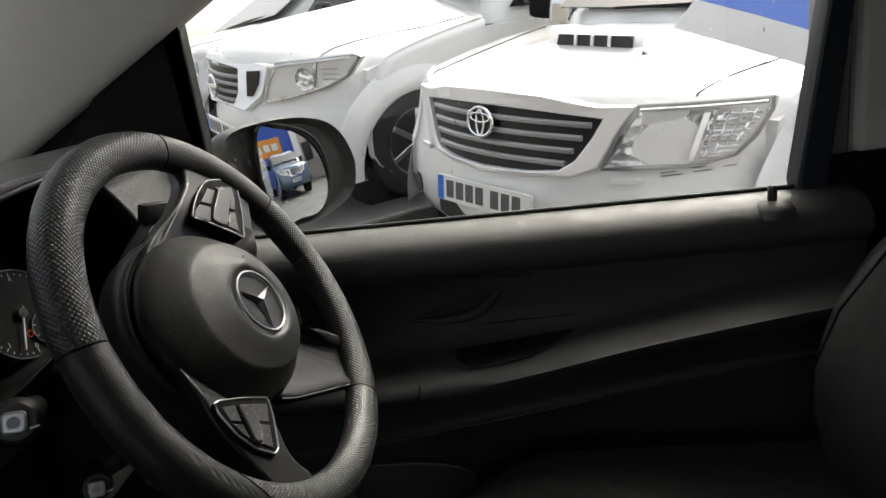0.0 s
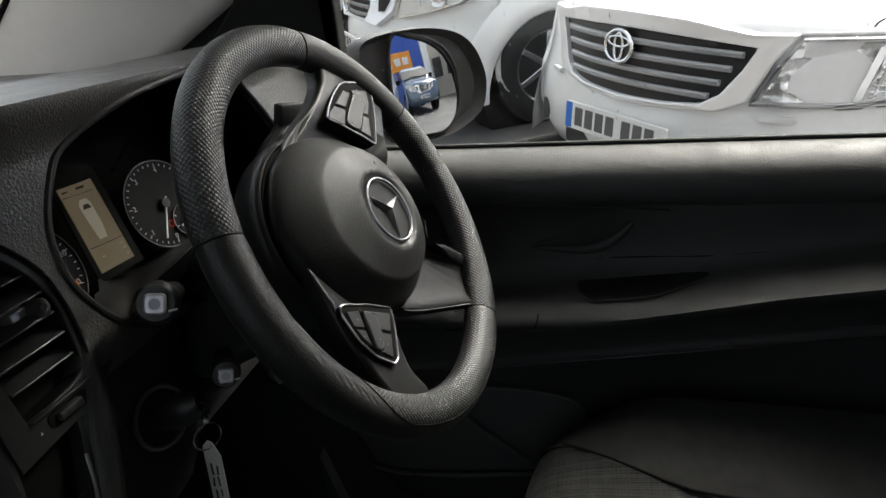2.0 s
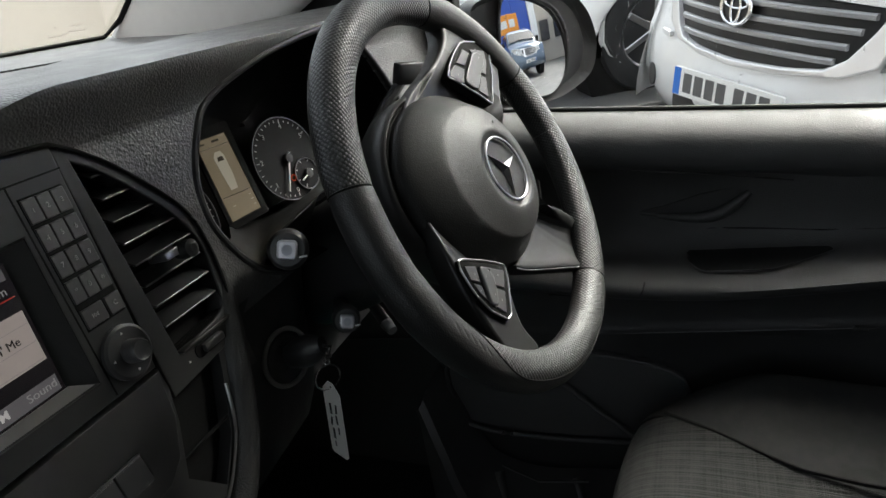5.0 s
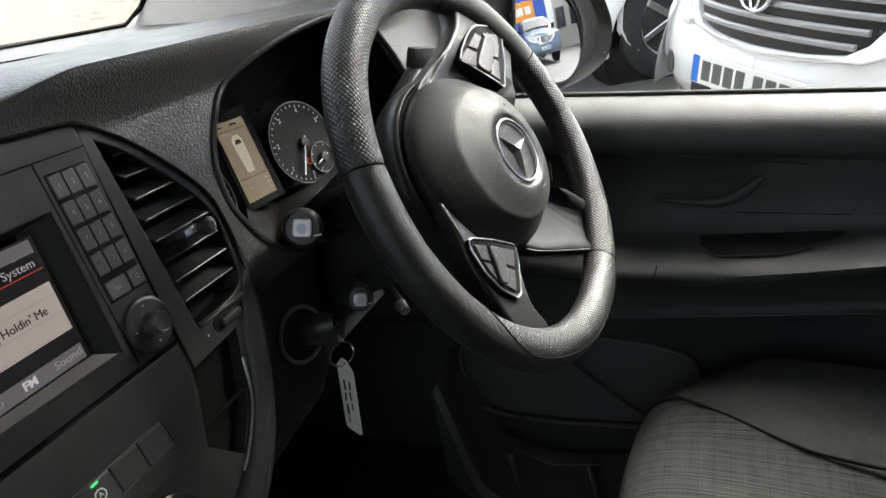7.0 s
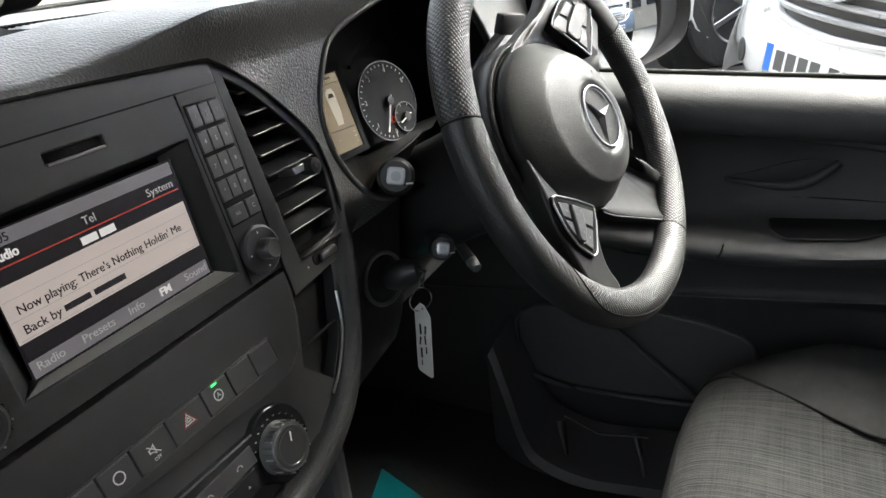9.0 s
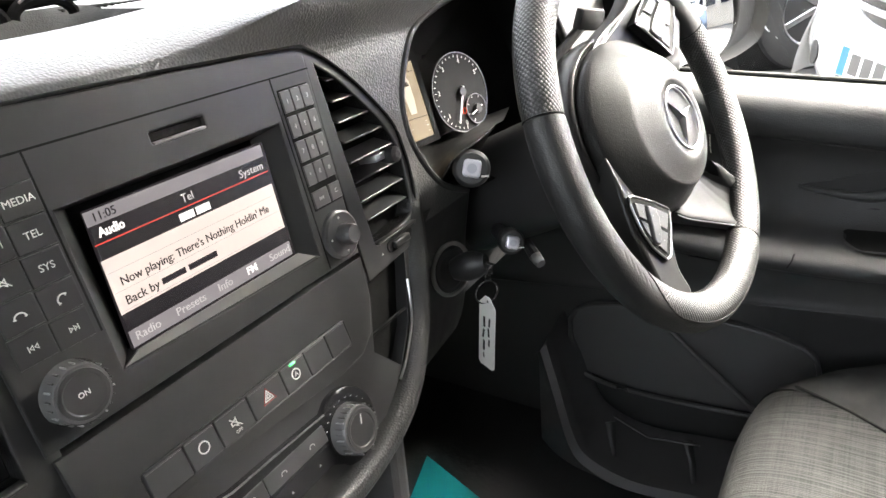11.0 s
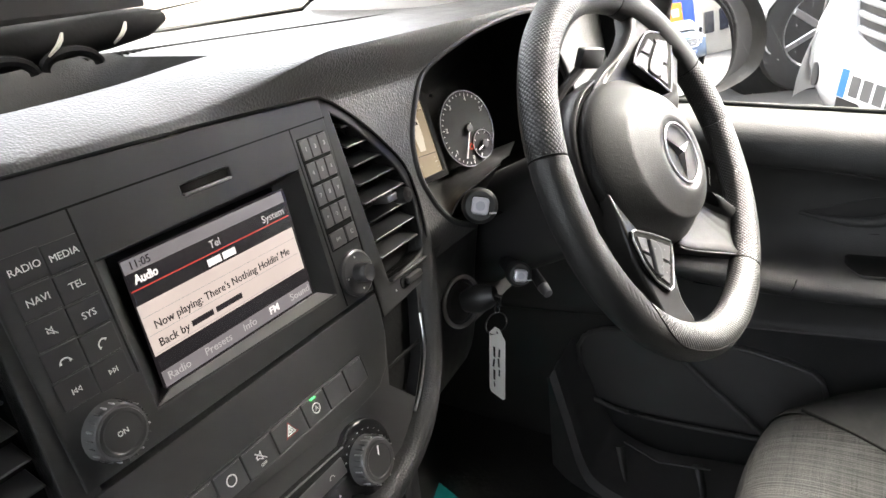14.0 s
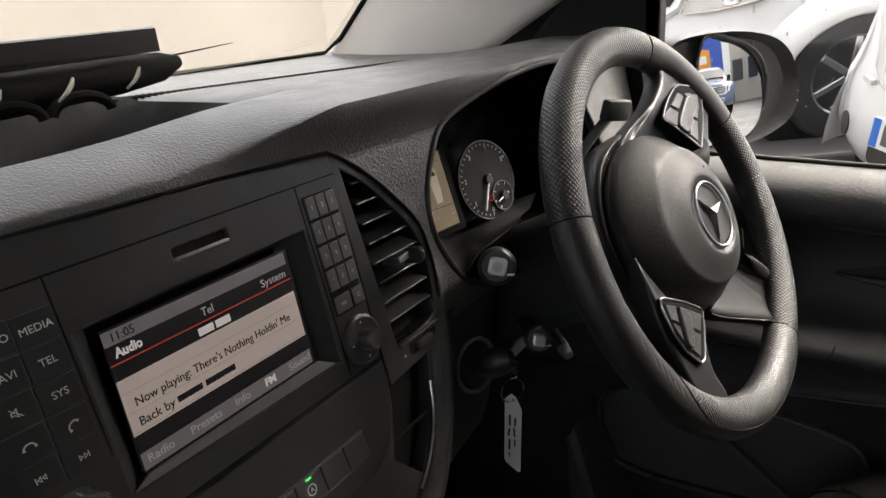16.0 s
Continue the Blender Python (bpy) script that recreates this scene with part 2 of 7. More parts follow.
# ---------------------------------------------------------------- dashboard
dash = thing("dashboard", pose(0, 0, 0), "black soft-skinned van dashboard with grained leather look", "dashboard")
CL = Matrix.Translation((0.3806, 0.0600, 1.1470)) @ pose(0, 0, 0, 0, 0, -12) @ pose(0, 0, 0, -15) @ Matrix.Scale(0.91, 4)
ARCH = [(0.645, 1.075), (0.643, 1.105), (0.634, 1.150), (0.614, 1.195), (0.587, 1.235), (0.555, 1.263), (0.516, 1.2755), (0.470, 1.2785), (0.420, 1.2765), (0.366, 1.271), (0.327, 1.262), (0.295, 1.2515), (0.271, 1.2385), (0.255, 1.2230), (0.241, 1.2050), (0.2325, 1.188), (0.2295, 1.170), (0.2305, 1.155), (0.236, 1.140), (0.246, 1.122), (0.262, 1.104), (0.282, 1.093)]


def hood_point(x, z):
    return V((x, front_y(x, z) + 0.001, z))



def brow_z(x):
    """The height at which the fascia turns over into the dash top; it climbs to a crease that runs out along the hood."""
    base = 1.2570 - 0.030 * min(0.12, max(-0.13, x))
    return base + (1.2845 - base) * ramp(0.0, 0.14, x)


def front_y(x, z):
    """The dash fascia leans forward; towards the driver it ends in an overhanging brow."""
    return -0.005 + 0.2126 * (z - 1.16) - 0.024 * ramp(0.0, 0.14, x) * ramp(0.80, 0.60, x) * ramp(1.240, 1.2845, z)


def ramp(a, b, x):
    t = min(1, max(0, (x - a) / (b - a)))
    return t * t * (3 - 2 * t)


ROLL = spline2([(0.0, 1.2575), (0.0015, 1.2602), (0.005, 1.2634), (0.011, 1.2668), (0.021, 1.2712), (0.037, 1.2772), (0.056, 1.2828), (0.0735, 1.2872)], 2, False)
BACK = [(0.096, 1.2875), (0.104, 1.2865), (0.112, 1.284), (0.120, 1.2815), (0.130, 1.280), (0.145, 1.279), (0.18, 1.277), (0.24, 1.272), (0.30, 1.268), (0.36, 1.268), (0.40, 1.268), (0.42, 1.268), (0.45, 1.269), (0.50, 1.270), (0.60, 1.273), (0.66, 1.273)]
HOLE_SIDE = spline2([(0.0, 1.2558), (0.06, 1.2540), (0.118, 1.2520), (0.131, 1.2490), (0.150, 1.2385), (0.177, 1.2155), (0.2085, 1.178), (0.2155, 1.150), (0.2160, 1.128), (0.2130, 1.108), (0.2060, 1.083), (0.198, 1.05), (0.190, 1.03)], 5, False)
CONSOLE_HOLE = HOLE_SIDE + [(-x, z + 0.05 * x * ramp(1.248, 1.252, z)) for x, z in reversed(HOLE_SIDE[1:])]
TOP_EDGE = sorted(p for p in CONSOLE_HOLE if abs(p[0]) < 0.128)
CLUSTER_HOLE = spline2(ARCH, 4, False) + [(0.300, 1.086), (0.33, 1.080), (0.40, 1.075), (0.46, 1.073), (0.52, 1.072), (0.60, 1.073)]


def inside(p, poly):
    c = False
    for (x0, z0), (x1, z1) in zip(poly, poly[1:] + poly[:1]):
        if (z0 > p[1]) != (z1 > p[1]) and p[0] < (x1 - x0) * (p[1] - z0) / (z1 - z0) + x0:
            c = not c
    return c


def hole_top(x):
    """The console opening's upper edge; past its corners the height stays level."""
    for (x0, z0), (x1, z1) in zip(TOP_EDGE, TOP_EDGE[1:]):
        if x0 <= x <= x1:
            return z0 + (z1 - z0) * (x - x0) / (x1 - x0)
    return TOP_EDGE[0][1] if x < 0 else TOP_EDGE[-1][1]


def dash_skin():
    """One grained skin: fascia, rolled edge and top, open for the console and the instruments."""
    cell = 0.0035
    xs = [-0.86, -0.78, -0.70, -0.62, -0.54, -0.46, -0.40, -0.34, -0.29] + [-0.25 + cell * k for k in range(257)] + [0.68, 0.72, 0.76, 0.80, 0.86]
    zs = [1.045 + cell * k for k in range(57)]
    rows, flat = [], []
    for x in xs:
        w = ramp(0.13, 0.30, x)
        low = 0.008 * ramp(0.20, -0.12, x) + 0.008 * ramp(-0.1, -0.4, x)
        hol = 1 / (1 + math.exp((x - 0.198) / 0.017))
        row, fl = [], []
        z0 = brow_z(x)
        y0 = front_y(x, z0)
        top = hole_top(x)
        for z in zs + [1.2410 + (top - 1.2410) * k / 3 for k in (1, 2, 3)] + [top + (z0 - top) * k / 11 for k in range(1, 11)]:
            row.append((x, front_y(x, z), z))
            fl.append((x, z))
        crest = 0.066 + 0.024 * ramp(-0.06, 0.16, x) + 0.034 * w
        for dy, z in ROLL:
            zz = z0 + (z - 1.2575) * (1.2872 - z0) / 0.0297 * (1 - low / 0.030)
            row.append((x, y0 + dy / 0.0735 * (crest - y0), zz))
            fl.append((x, zz))
        for y, z in BACK:
            yy = crest + (y - 0.09) * (0.66 - crest) / 0.57
            k = min(1, max(0, (y - 0.094) / 0.024)) * min(1, max(0, (0.44 - y) / 0.04))
            row.append((x, yy, z - low * max(0, 1 - (y - 0.09) / 0.3) - 0.10 * hol * k))
            fl.append(None)
        rows.append(row)
        flat.append(fl)
    n = len(zs) + 13 + len(ROLL)
    holes = [np.array(CONSOLE_HOLE), np.array(CLUSTER_HOLE)]
    for i in range(len(rows)):
        for j in range(n):
            p = np.array(flat[i][j])
            gap = min(abs(flat[i][k][1] - p[1]) for k in (j - 1, j + 1) if 0 <= k < n)
            best = 0.62 * min(cell, gap)
            for h in holes:
                a, d = h, np.roll(h, -1, axis=0) - h
                t = np.clip(((p - a) * d).sum(1) / np.maximum((d * d).sum(1), 1e-12), 0, 1)
                q = a + d * t[:, None]
                r = np.hypot(*(q - p).T)
                k = int(r.argmin())
                if r[k] < best:
                    best = r[k]
                    x, y, z = rows[i][j]
                    dz = float(q[k][1] - p[1])
                    rows[i][j] = (float(q[k][0]), y + 0.2 * dz, z + dz)
                    flat[i][j] = (float(q[k][0]), float(q[k][1]))
    bm = bmesh.new()
    vs = [[bm.verts.new(p) for p in row] for row in rows]
    m = len(rows[0])
    for i in range(len(rows) - 1):
        for j in range(m - 1):
            q = [(i, j), (i + 1, j), (i + 1, j + 1), (i, j + 1)]
            if j < n - 1:
                c = [sum(flat[u][v][k] for u, v in q) / 4 for k in (0, 1)]
                if inside(c, CONSOLE_HOLE) or inside(c, CLUSTER_HOLE) or (c[1] < 1.0840 and c[0] > 0.2120):
                    continue
            bm.faces.new([vs[u][v] for u, v in q])
    edges = [e for e in bm.edges if len(e.link_faces) == 1]
    ex = bmesh.ops.extrude_edge_only(bm, edges=edges)
    bmesh.ops.translate(bm, vec=(0, 0.010, 0), verts=[g for g in ex["geom"] if isinstance(g, bmesh.types.BMVert)])
    bmesh.ops.delete(bm, geom=[v for v in bm.verts if not v.link_faces], context="VERTS")
    return bm


part("padded_skin", dash_skin(), PAD, dash, smooth=60)
# the tray hollow's shade is put into this near-black copy of the dash skin
TRAYSHADE = mat("tray_shade_skin", (0.0065, 0.0065, 0.0065), 0.65, bump=0.3, scale=560, kind="leather", vary=0.2, spec=0.14)
tray = []
for k in range(44):
    x = -0.85 + 1.07 * k / 43 if k < 36 else 0.0459 + 0.0243 * (k - 35)
    hol = 1 / (1 + math.exp((x - 0.198) / 0.017))
    y0 = 0.086 + 0.024 * ramp(-0.06, 0.16, x)
    floor_z = 1.2735 - 0.10 * hol
    tray.append([(x, y0 + 0.004, 1.270), (x, y0 + 0.018, floor_z + 0.060 * hol), (x, y0 + 0.034, floor_z + 0.004), (x, 0.20, floor_z), (x, 0.30, floor_z), (x, 0.398, floor_z), (x, 0.418, floor_z + 0.050 * hol), (x, 0.447, 1.2705)])
part("tray_liner", slab(tray, (0, 0.003, -0.004)), TRAYSHADE, dash, "dash tray liner coloured near black for the hollow's shade", 60)
part("console_border", bm_tube([(x, front_y(x, z) - 0.0010, z) for x, z in CONSOLE_HOLE], 0.0014, 8, closed=True), DARK, dash, "black border round the console")
# console behind the radio and switches, with a padded rim
LOW = pose(0, -0.021, 1.096, -18)
RADIO = pose(0, -0.021, 1.096, -12)
RIM = [(0.205, 0.135), (0.226, 0.095), (0.224, 0.048), (0.212, 0.003), (0.191, -0.043), (0.166, -0.087), (0.135, -0.121), (0.100, -0.141), (0.051, -0.152), (0.0, -0.154)]
HALF = spline2(RIM, 4, closed=False)
FULL = HALF + [(-x, z) for x, z in HALF[-2::-1]]
rows = [[LOW @ V((x * s, d, z)) for x, z in FULL] for d, s in ((0.020, 0.97), (0.30, 0.97))]
part("console_body", bm_sheet(rows, closed=True, cap=True), DARK, dash)
# rim: a narrow rolled band under the vents
LOWER = [p for p in FULL if p[1] < 0.062]
band = []
for i, (x, z) in enumerate(LOWER):
    x0, z0 = LOWER[max(i - 1, 0)]
    x1, z1 = LOWER[min(i + 1, len(LOWER) - 1)]
    n = V((z1 - z0, 0, -(x1 - x0))).normalized() * -1
    if n.dot(V((x, 0, z + 0.02))) < 0:
        n = -n
    c = V((x, 0, z))
    k = 0.25 + 0.75 * ramp(0.062, -0.03, z)
    band.append([LOW @ (c + n * a * k + V((0, (b + 0.003) * k - 0.003 + 0.004 * (1 - k), 0))) for a, b in ((-0.013, 0.022), (-0.012, 0.006), (-0.008, 0.0), (-0.001, -0.003), (0.006, -0.001), (0.013, 0.006), (0.017, 0.018), (0.015, 0.06), (0.018, 0.20))])
part("console_rim", bm_sheet(band), mat("console_rim_skin", (0.026, 0.026, 0.0265), 0.5, bump=0.3, scale=600, kind="leather", vary=0.12, spec=0.4), dash, smooth=60)
fill = [(-0.150, 0.168), (0.146, 0.168), (0.170, 0.146), (0.197, 0.085), (0.205, 0.03), (0.19, -0.02), (0.16, -0.075), (0.12, -0.112), (0.09, -0.128), (0.0, -0.14), (-0.09, -0.128), (-0.12, -0.112), (-0.16, -0.075), (-0.19, -0.02), (-0.205, 0.03), (-0.197, 0.085), (-0.174, 0.146)]
lowface = [p for p in fill if p[1] < -0.05]
part("console_lower_face", moved(bm_plate([(0.205, -0.003), (0.19, -0.03)] + lowface + [(-0.19, -0.03), (-0.205, -0.003)], [[(0.132, -0.006), (0.186, -0.009), (0.176, -0.035), (0.153, -0.078), (0.127, -0.104), (0.104, -0.078), (0.121, -0.042)], [(-x, z) for x, z in ((0.132, -0.006), (0.186, -0.009), (0.176, -0.035), (0.153, -0.078), (0.127, -0.104), (0.104, -0.078), (0.121, -0.042))]], 0.012), LOW @ pose(0, 0.006, 0)), PLASTIC, dash)
part("console_trim_strip", bm_tube([LOW @ V((x, 0.004, z)) for x, z in spline2([(0.170, -0.045), (0.158, -0.075), (0.135, -0.100), (0.118, -0.112)], 5, False)], 0.0013, 8), SILVER, dash, "thin bright trim strip")
knee = [[(x, y, z) for x in (0.215, 0.35, 0.5, 0.65, 0.84)] for y, z in ((0.115, 1.046), (0.062, 1.040), (0.040, 1.026), (0.024, 0.985), (0.022, 0.96), (0.05, 0.90), (0.12, 0.86), (0.30, 0.84))]
part("knee_panel", slab(knee, (0, 0.012, -0.004)), PLASTIC, dash)
IGN = ((1.092, -0.0170), (1.080, -0.0175), (1.065, -0.0150), (1.04, -0.0110), (1.01, -0.0070), (0.98, -0.0050), (0.95, -0.0040), (0.925, 0.0), (0.905, 0.008))
ign = [[(x, y + 0.10 * (x - 0.258) + 0.9 * max(0, x - 0.325) ** 1.2, z) for x in (0.200, 0.212, 0.226, 0.24, 0.26, 0.28, 0.30, 0.32, 0.345, 0.38)] for z, y in IGN]
part("ignition_panel", slab(ign, (0.004, 0.012, 0)), PLASTIC, dash, "black panel round the ignition lock", 60)
part("knee_panel_seam", bm_tube([(0.245, 0.015, 0.93), (0.29, 0.018, 0.97), (0.36, 0.016, 1.02)], 0.0015, 6), SATIN, dash)
TRIM = mat("grained_lower_trim", (0.070, 0.070, 0.071), 0.55, bump=0.25, scale=700, kind="leather", vary=0.12)
part("footwell_lining", bm_box(0.13, 0.16, -0.02, 0.62, 0.42, 0.92, 0.01), TRIM, dash)
# demister slots along the windscreen foot
for k in range(62):
    x = 0.215 + k * 0.0072
    y0 = 0.412 - 0.33 * (x - 0.238)
    part("demister_slot", bm_box(x, x + 0.0030, y0 + 0.012, y0 + 0.042, 1.2640, 1.2687, 0.0006, 1), DARK, dash)

# ---------------------------------------------------------------- radio
SATINEDGE0 = mat("dull_bright_edge", (0.22, 0.22, 0.22), 0.35, metal=0.5, vary=0.1)
radio = thing("radio_unit", RADIO, "black car radio with a lit colour display and white lettered buttons", "radio")
WELL = [(-0.079, 0.019), (0.083, 0.015), (0.085, 0.113), (-0.078, 0.111)]
face_out = [(-0.131, 0.001), (0.1235, 0.0), (0.128, 0.1590), (0.0, 0.1622), (-0.131, 0.1665)]
part("faceplate", bm_plate(face_out, [WELL, rrect(-0.012, 0.027, 0.1262, 0.1332, 0.001)], 0.022, 0.0012), SATIN, radio)
bm = bmesh.new()
a = [bm.verts.new((x, 0.001, z)) for x, z in WELL]
b = [bm.verts.new((x, 0.0125, z)) for x, z in ((-0.0665, 0.0245), (0.0665, 0.0245), (0.0665, 0.1085), (-0.0665, 0.1085))]
for i in range(4):
    bm.faces.new((a[i - 1], a[i], b[i], b[i - 1]))
part("display_bezel", bm, SATIN, radio, smooth=None)
part("lower_ledge", bm_plate([(-0.079, 0.0185), (0.083, 0.0145), (0.0665, 0.0245), (-0.0665, 0.0245)], (), 0.0012), mat("grey_ledge", (0.16, 0.155, 0.15), 0.4, vary=0.08), radio, "grey ledge under the display").location = (0, 0.002, 0)
part("card_slot", bm_box(-0.012, 0.027, 0.003, 0.02, 0.1262, 0.1332), DARK, radio)
part("card_slot_lip", bm_box(-0.0115, 0.0265, -0.0010, 0.006, 0.1258, 0.1274, 0.0005), SATINEDGE0, radio, "bright lip of the card slot")
part("seam", bm_box(-0.131, 0.128, -0.0002, 0.004, 0.1424, 0.1436), DARK, radio)
part("seam", bm_box(0.0884, 0.0895, -0.0002, 0.004, 0.002, 0.1425), DARK, radio)
part("seam", bm_box(-0.0816, -0.0805, -0.0002, 0.004, 0.045, 0.1425), DARK, radio)

S_GREY = glow("screen_grey", (0.26, 0.24, 0.26), 0.050)
S_BLACK = glow("screen_black", (0.020, 0.017, 0.020), 0.06)
S_WHITE = glow("screen_white", (0.80, 0.68, 0.64), 0.052)
S_RED = glow("screen_red", (0.45, 0.05, 0.04), 0.085)
S_TEXTW = glow("screen_white_text", (0.90, 0.85, 0.85), 0.07)
S_TEXTG = glow("screen_grey_text", (0.50, 0.47, 0.48), 0.06)
S_INK = glow("screen_dark_text", (0.03, 0.025, 0.03), 0.05)
screen = part("screen", bm_plate([(-0.0660, 0.0240), (0.0665, 0.0235), (0.0705, 0.1052), (-0.0612, 0.1045)], (), 0.004), S_BLACK, radio, "lit colour display")
screen.matrix_local = pose(0, 0.006, 0)
SHEAR = Matrix(((1, 0, 0.045, -0.045 * 0.0645), (0, 1, 0, 0), (0, 0, 1, 0), (0, 0, 0, 1)))


def on_screen(name, bm, m, x=0.0, z=0.0, y=-0.0003):
    return part(name, moved(bm, SHEAR @ pose(x, y, z)), m, screen, smooth=None)


on_screen("status_bar", bm_box(-0.0645, 0.0660, 0, 0.0003, 0.0960, 0.1040), S_GREY)
on_screen("red_rule", bm_box(-0.0645, 0.0660, -0.0002, 0.0003, 0.0853, 0.0860), S_RED)
on_screen("text_field", bm_box(-0.0645, 0.0660, 0, 0.0003, 0.0452, 0.0768), S_WHITE)
for z in (0.0690, 0.0575, 0.0465):
    on_screen("field_rule", bm_box(-0.0635, 0.0650, -0.0002, 0.0003, z - 0.00015, z + 0.00015), S_TEXTG)
on_screen("softkey_bar", bm_box(-0.0645, 0.0660, 0, 0.0003, 0.0252, 0.0350), S_GREY)
for s, x0, x1, z, size, m, bold in (("11:05", -0.0595, -0.0465, 0.0998, 0.0068, S_INK, 0), ("Tel", -0.0052, 0.0032, 0.0908, 0.0072, S_TEXTG, 0), ("System", 0.0415, 0.0625, 0.0905, 0.0072, S_TEXTG, 0),
                                    ("Audio", -0.0605, -0.0445, 0.0912, 0.0074, S_TEXTW, 0.0002), ("Now playing: There's Nothing Holdin' Me", -0.0580, 0.0565, 0.0622, 0.0072, S_INK, 0),
                                    ("Back by", -0.0590, -0.0372, 0.0512, 0.0072, S_INK, 0), ("Radio", -0.0610, -0.0450, 0.0305, 0.0070, S_TEXTG, 0), ("Presets", -0.0330, -0.0115, 0.0305, 0.0070, S_TEXTG, 0),
                                    ("Info", -0.0005, 0.0108, 0.0305, 0.0070, S_TEXTG, 0), ("FM", 0.0240, 0.0326, 0.0305, 0.0070, S_TEXTW, 0.0002), ("Sound", 0.0450, 0.0642, 0.0305, 0.0070, S_TEXTG, 0)):
    bm = bm_text(s, size, "LEFT", bold)
    lo, hi = min(v.co.x for v in bm.verts), max(v.co.x for v in bm.verts)
    moved(bm, Matrix.Diagonal(((x1 - x0) / (hi - lo), 1, 1, 1)) @ pose(-lo, 0, 0))
    on_screen("screen_text", bm, m, x0, z, -0.0006)
on_screen("station_bar", bm_box(0, 0.0108, 0, 0.0003, -0.0022, 0.0024), S_TEXTW, -0.0105, 0.0806, -0.0006)
on_screen("station_bar", bm_box(0, 0.0108, 0, 0.0003, -0.0022, 0.0024), S_TEXTW, 0.0020, 0.0806, -0.0006)
on_screen("artist_bar", bm_box(0, 0.0170, 0, 0.0003, -0.0016, 0.0020), S_INK, -0.0350, 0.0512, -0.0006)
on_screen("artist_bar", bm_box(0, 0.0220, 0, 0.0003, -0.0016, 0.0020), S_INK, -0.0155, 0.0512, -0.0006)

KEYB = mat("flush_key_plastic", (0.024, 0.024, 0.0245), 0.42, bump=0.06, scale=700, vary=0.08, spec=0.35)
PRINTGREY = mat("grey_print", (0.42, 0.42, 0.41), 0.6, vary=0.03)
KEYG = mat("key_plastic", (0.040, 0.040, 0.041), 0.38, bump=0.05, scale=800, vary=0.08)


def icon(kind, s):
    bm = bmesh.new()
    if kind == "mute":
        for q in ([(-0.9, -0.35), (-0.35, -0.35), (0.3, -0.9), (0.3, 0.9), (-0.35, 0.35), (-0.9, 0.35)],):
            add(bm, bm_plate([(x * s, z * s) for x, z in q], [[(x * s * 0.62 - s * 0.08, z * s * 0.55) for x, z in q]], 0.0003))
        add(bm, bm_tube([(-0.9 * s, 0, 0.9 * s), (0.9 * s, 0, -0.9 * s)], 0.12 * s, 6))
    elif kind in ("prev", "next"):
        d = -1 if kind == "prev" else 1
        for o in (-0.75, 0.15):
            tri = [(d * (o - 0.1) * s, -0.6 * s), (d * (o + 0.7) * s, 0), (d * (o - 0.1) * s, 0.6 * s)]
            cx = sum(p[0] for p in tri) / 3
            add(bm, bm_plate(tri, [[(cx + (x - cx) * 0.5, z * 0.5) for x, z in tri]], 0.0003))
        add(bm, bm_box((d * 0.95 - 0.1) * s, (d * 0.95 + 0.1) * s, 0, 0.0003, -0.6 * s, 0.6 * s))
    elif kind in ("hang", "call"):
        arc = [(math.cos(radians(a)) * s, 0, math.sin(radians(a)) * s * 0.75 - 0.3 * s) for a in range(15, 170, 15)]
        arc = [(-1.05 * s, 0, -0.55 * s)] + arc[::-1] + [(1.05 * s, 0, -0.55 * s)]
        add(bm, bm_tube(arc, [0.32 * s] + [0.16 * s] * (len(arc) - 2) + [0.32 * s], 6, flat=0.3))
        if kind == "call":
            moved(bm, pose(0, 0, 0, 0, -40, 0))
    elif kind == "triangle":
        for k, g in ((1.0, 0.72), (0.5, 0.22)):
            t = [(-0.9 * s, -0.6 * s), (0.9 * s, -0.6 * s), (0, 0.95 * s)]
            add(bm, bm_plate([(x * k, z * k) for x, z in t], [[(x * g, z * g) for x, z in t]], 0.0003))
    elif kind == "ring":
        add(bm, bm_plate(circle(0, 0, s, 24), [circle(0, 0, s * 0.78, 24)], 0.0003))
    elif kind == "arrow":
        add(bm, bm_plate([(-0.6 * s, -0.5 * s), (0.6 * s, -0.5 * s), (0, 0.6 * s)], (), 0.0003))
    elif kind == "bar":
        add(bm, bm_box(-s, s, 0, 0.0003, -s * 0.25, s * 0.25))
    return bm


def button(parent, name, x, z, w, h, m=KEYG, text="", ic="", size=0.0055, y=0.0, isz=0.004, proud=0.0016, ink=None):
    ink = ink or PRINT
    ob = part(name, bm_box(-w / 2, w / 2, -proud, 0.004, -h / 2, h / 2, 0.0007, 2), m, parent)
    ob.matrix_local = pose(x, y, z)
    if text:
        part("lettering", moved(bm_text(text, size), pose(0, -proud - 0.0001, 0)), ink, ob, "white lettering", None)
    if ic:
        part("symbol", moved(icon(ic, isz), pose(0, -proud - 0.0002, 0)), ink, ob, "white symbol", None)
    return ob


for i, (lt, rt, li, ri) in enumerate((("RADIO", "MEDIA", "", ""), ("NAVI", "TEL", "", ""), ("", "SYS", "mute", ""), ("", "", "hang", "call"), ("", "", "prev", "next"))):
    z = 0.1213 - i * 0.0170
    button(radio, "button", -0.1122 - 0.0005 * i, z + 0.0008, 0.0200, 0.0162, m=KEYB, text=lt, ic=li, size=0.0054, isz=0.0027, proud=0.0008)
    button(radio, "button", -0.0918 - 0.0005 * i, z, 0.0200, 0.0162, m=KEYB, text=rt, ic=ri, size=0.0054, isz=0.0027, proud=0.0008)
KEYN = mat("number_key_plastic", (0.075, 0.075, 0.074), 0.36, bump=0.05, scale=800, vary=0.08)
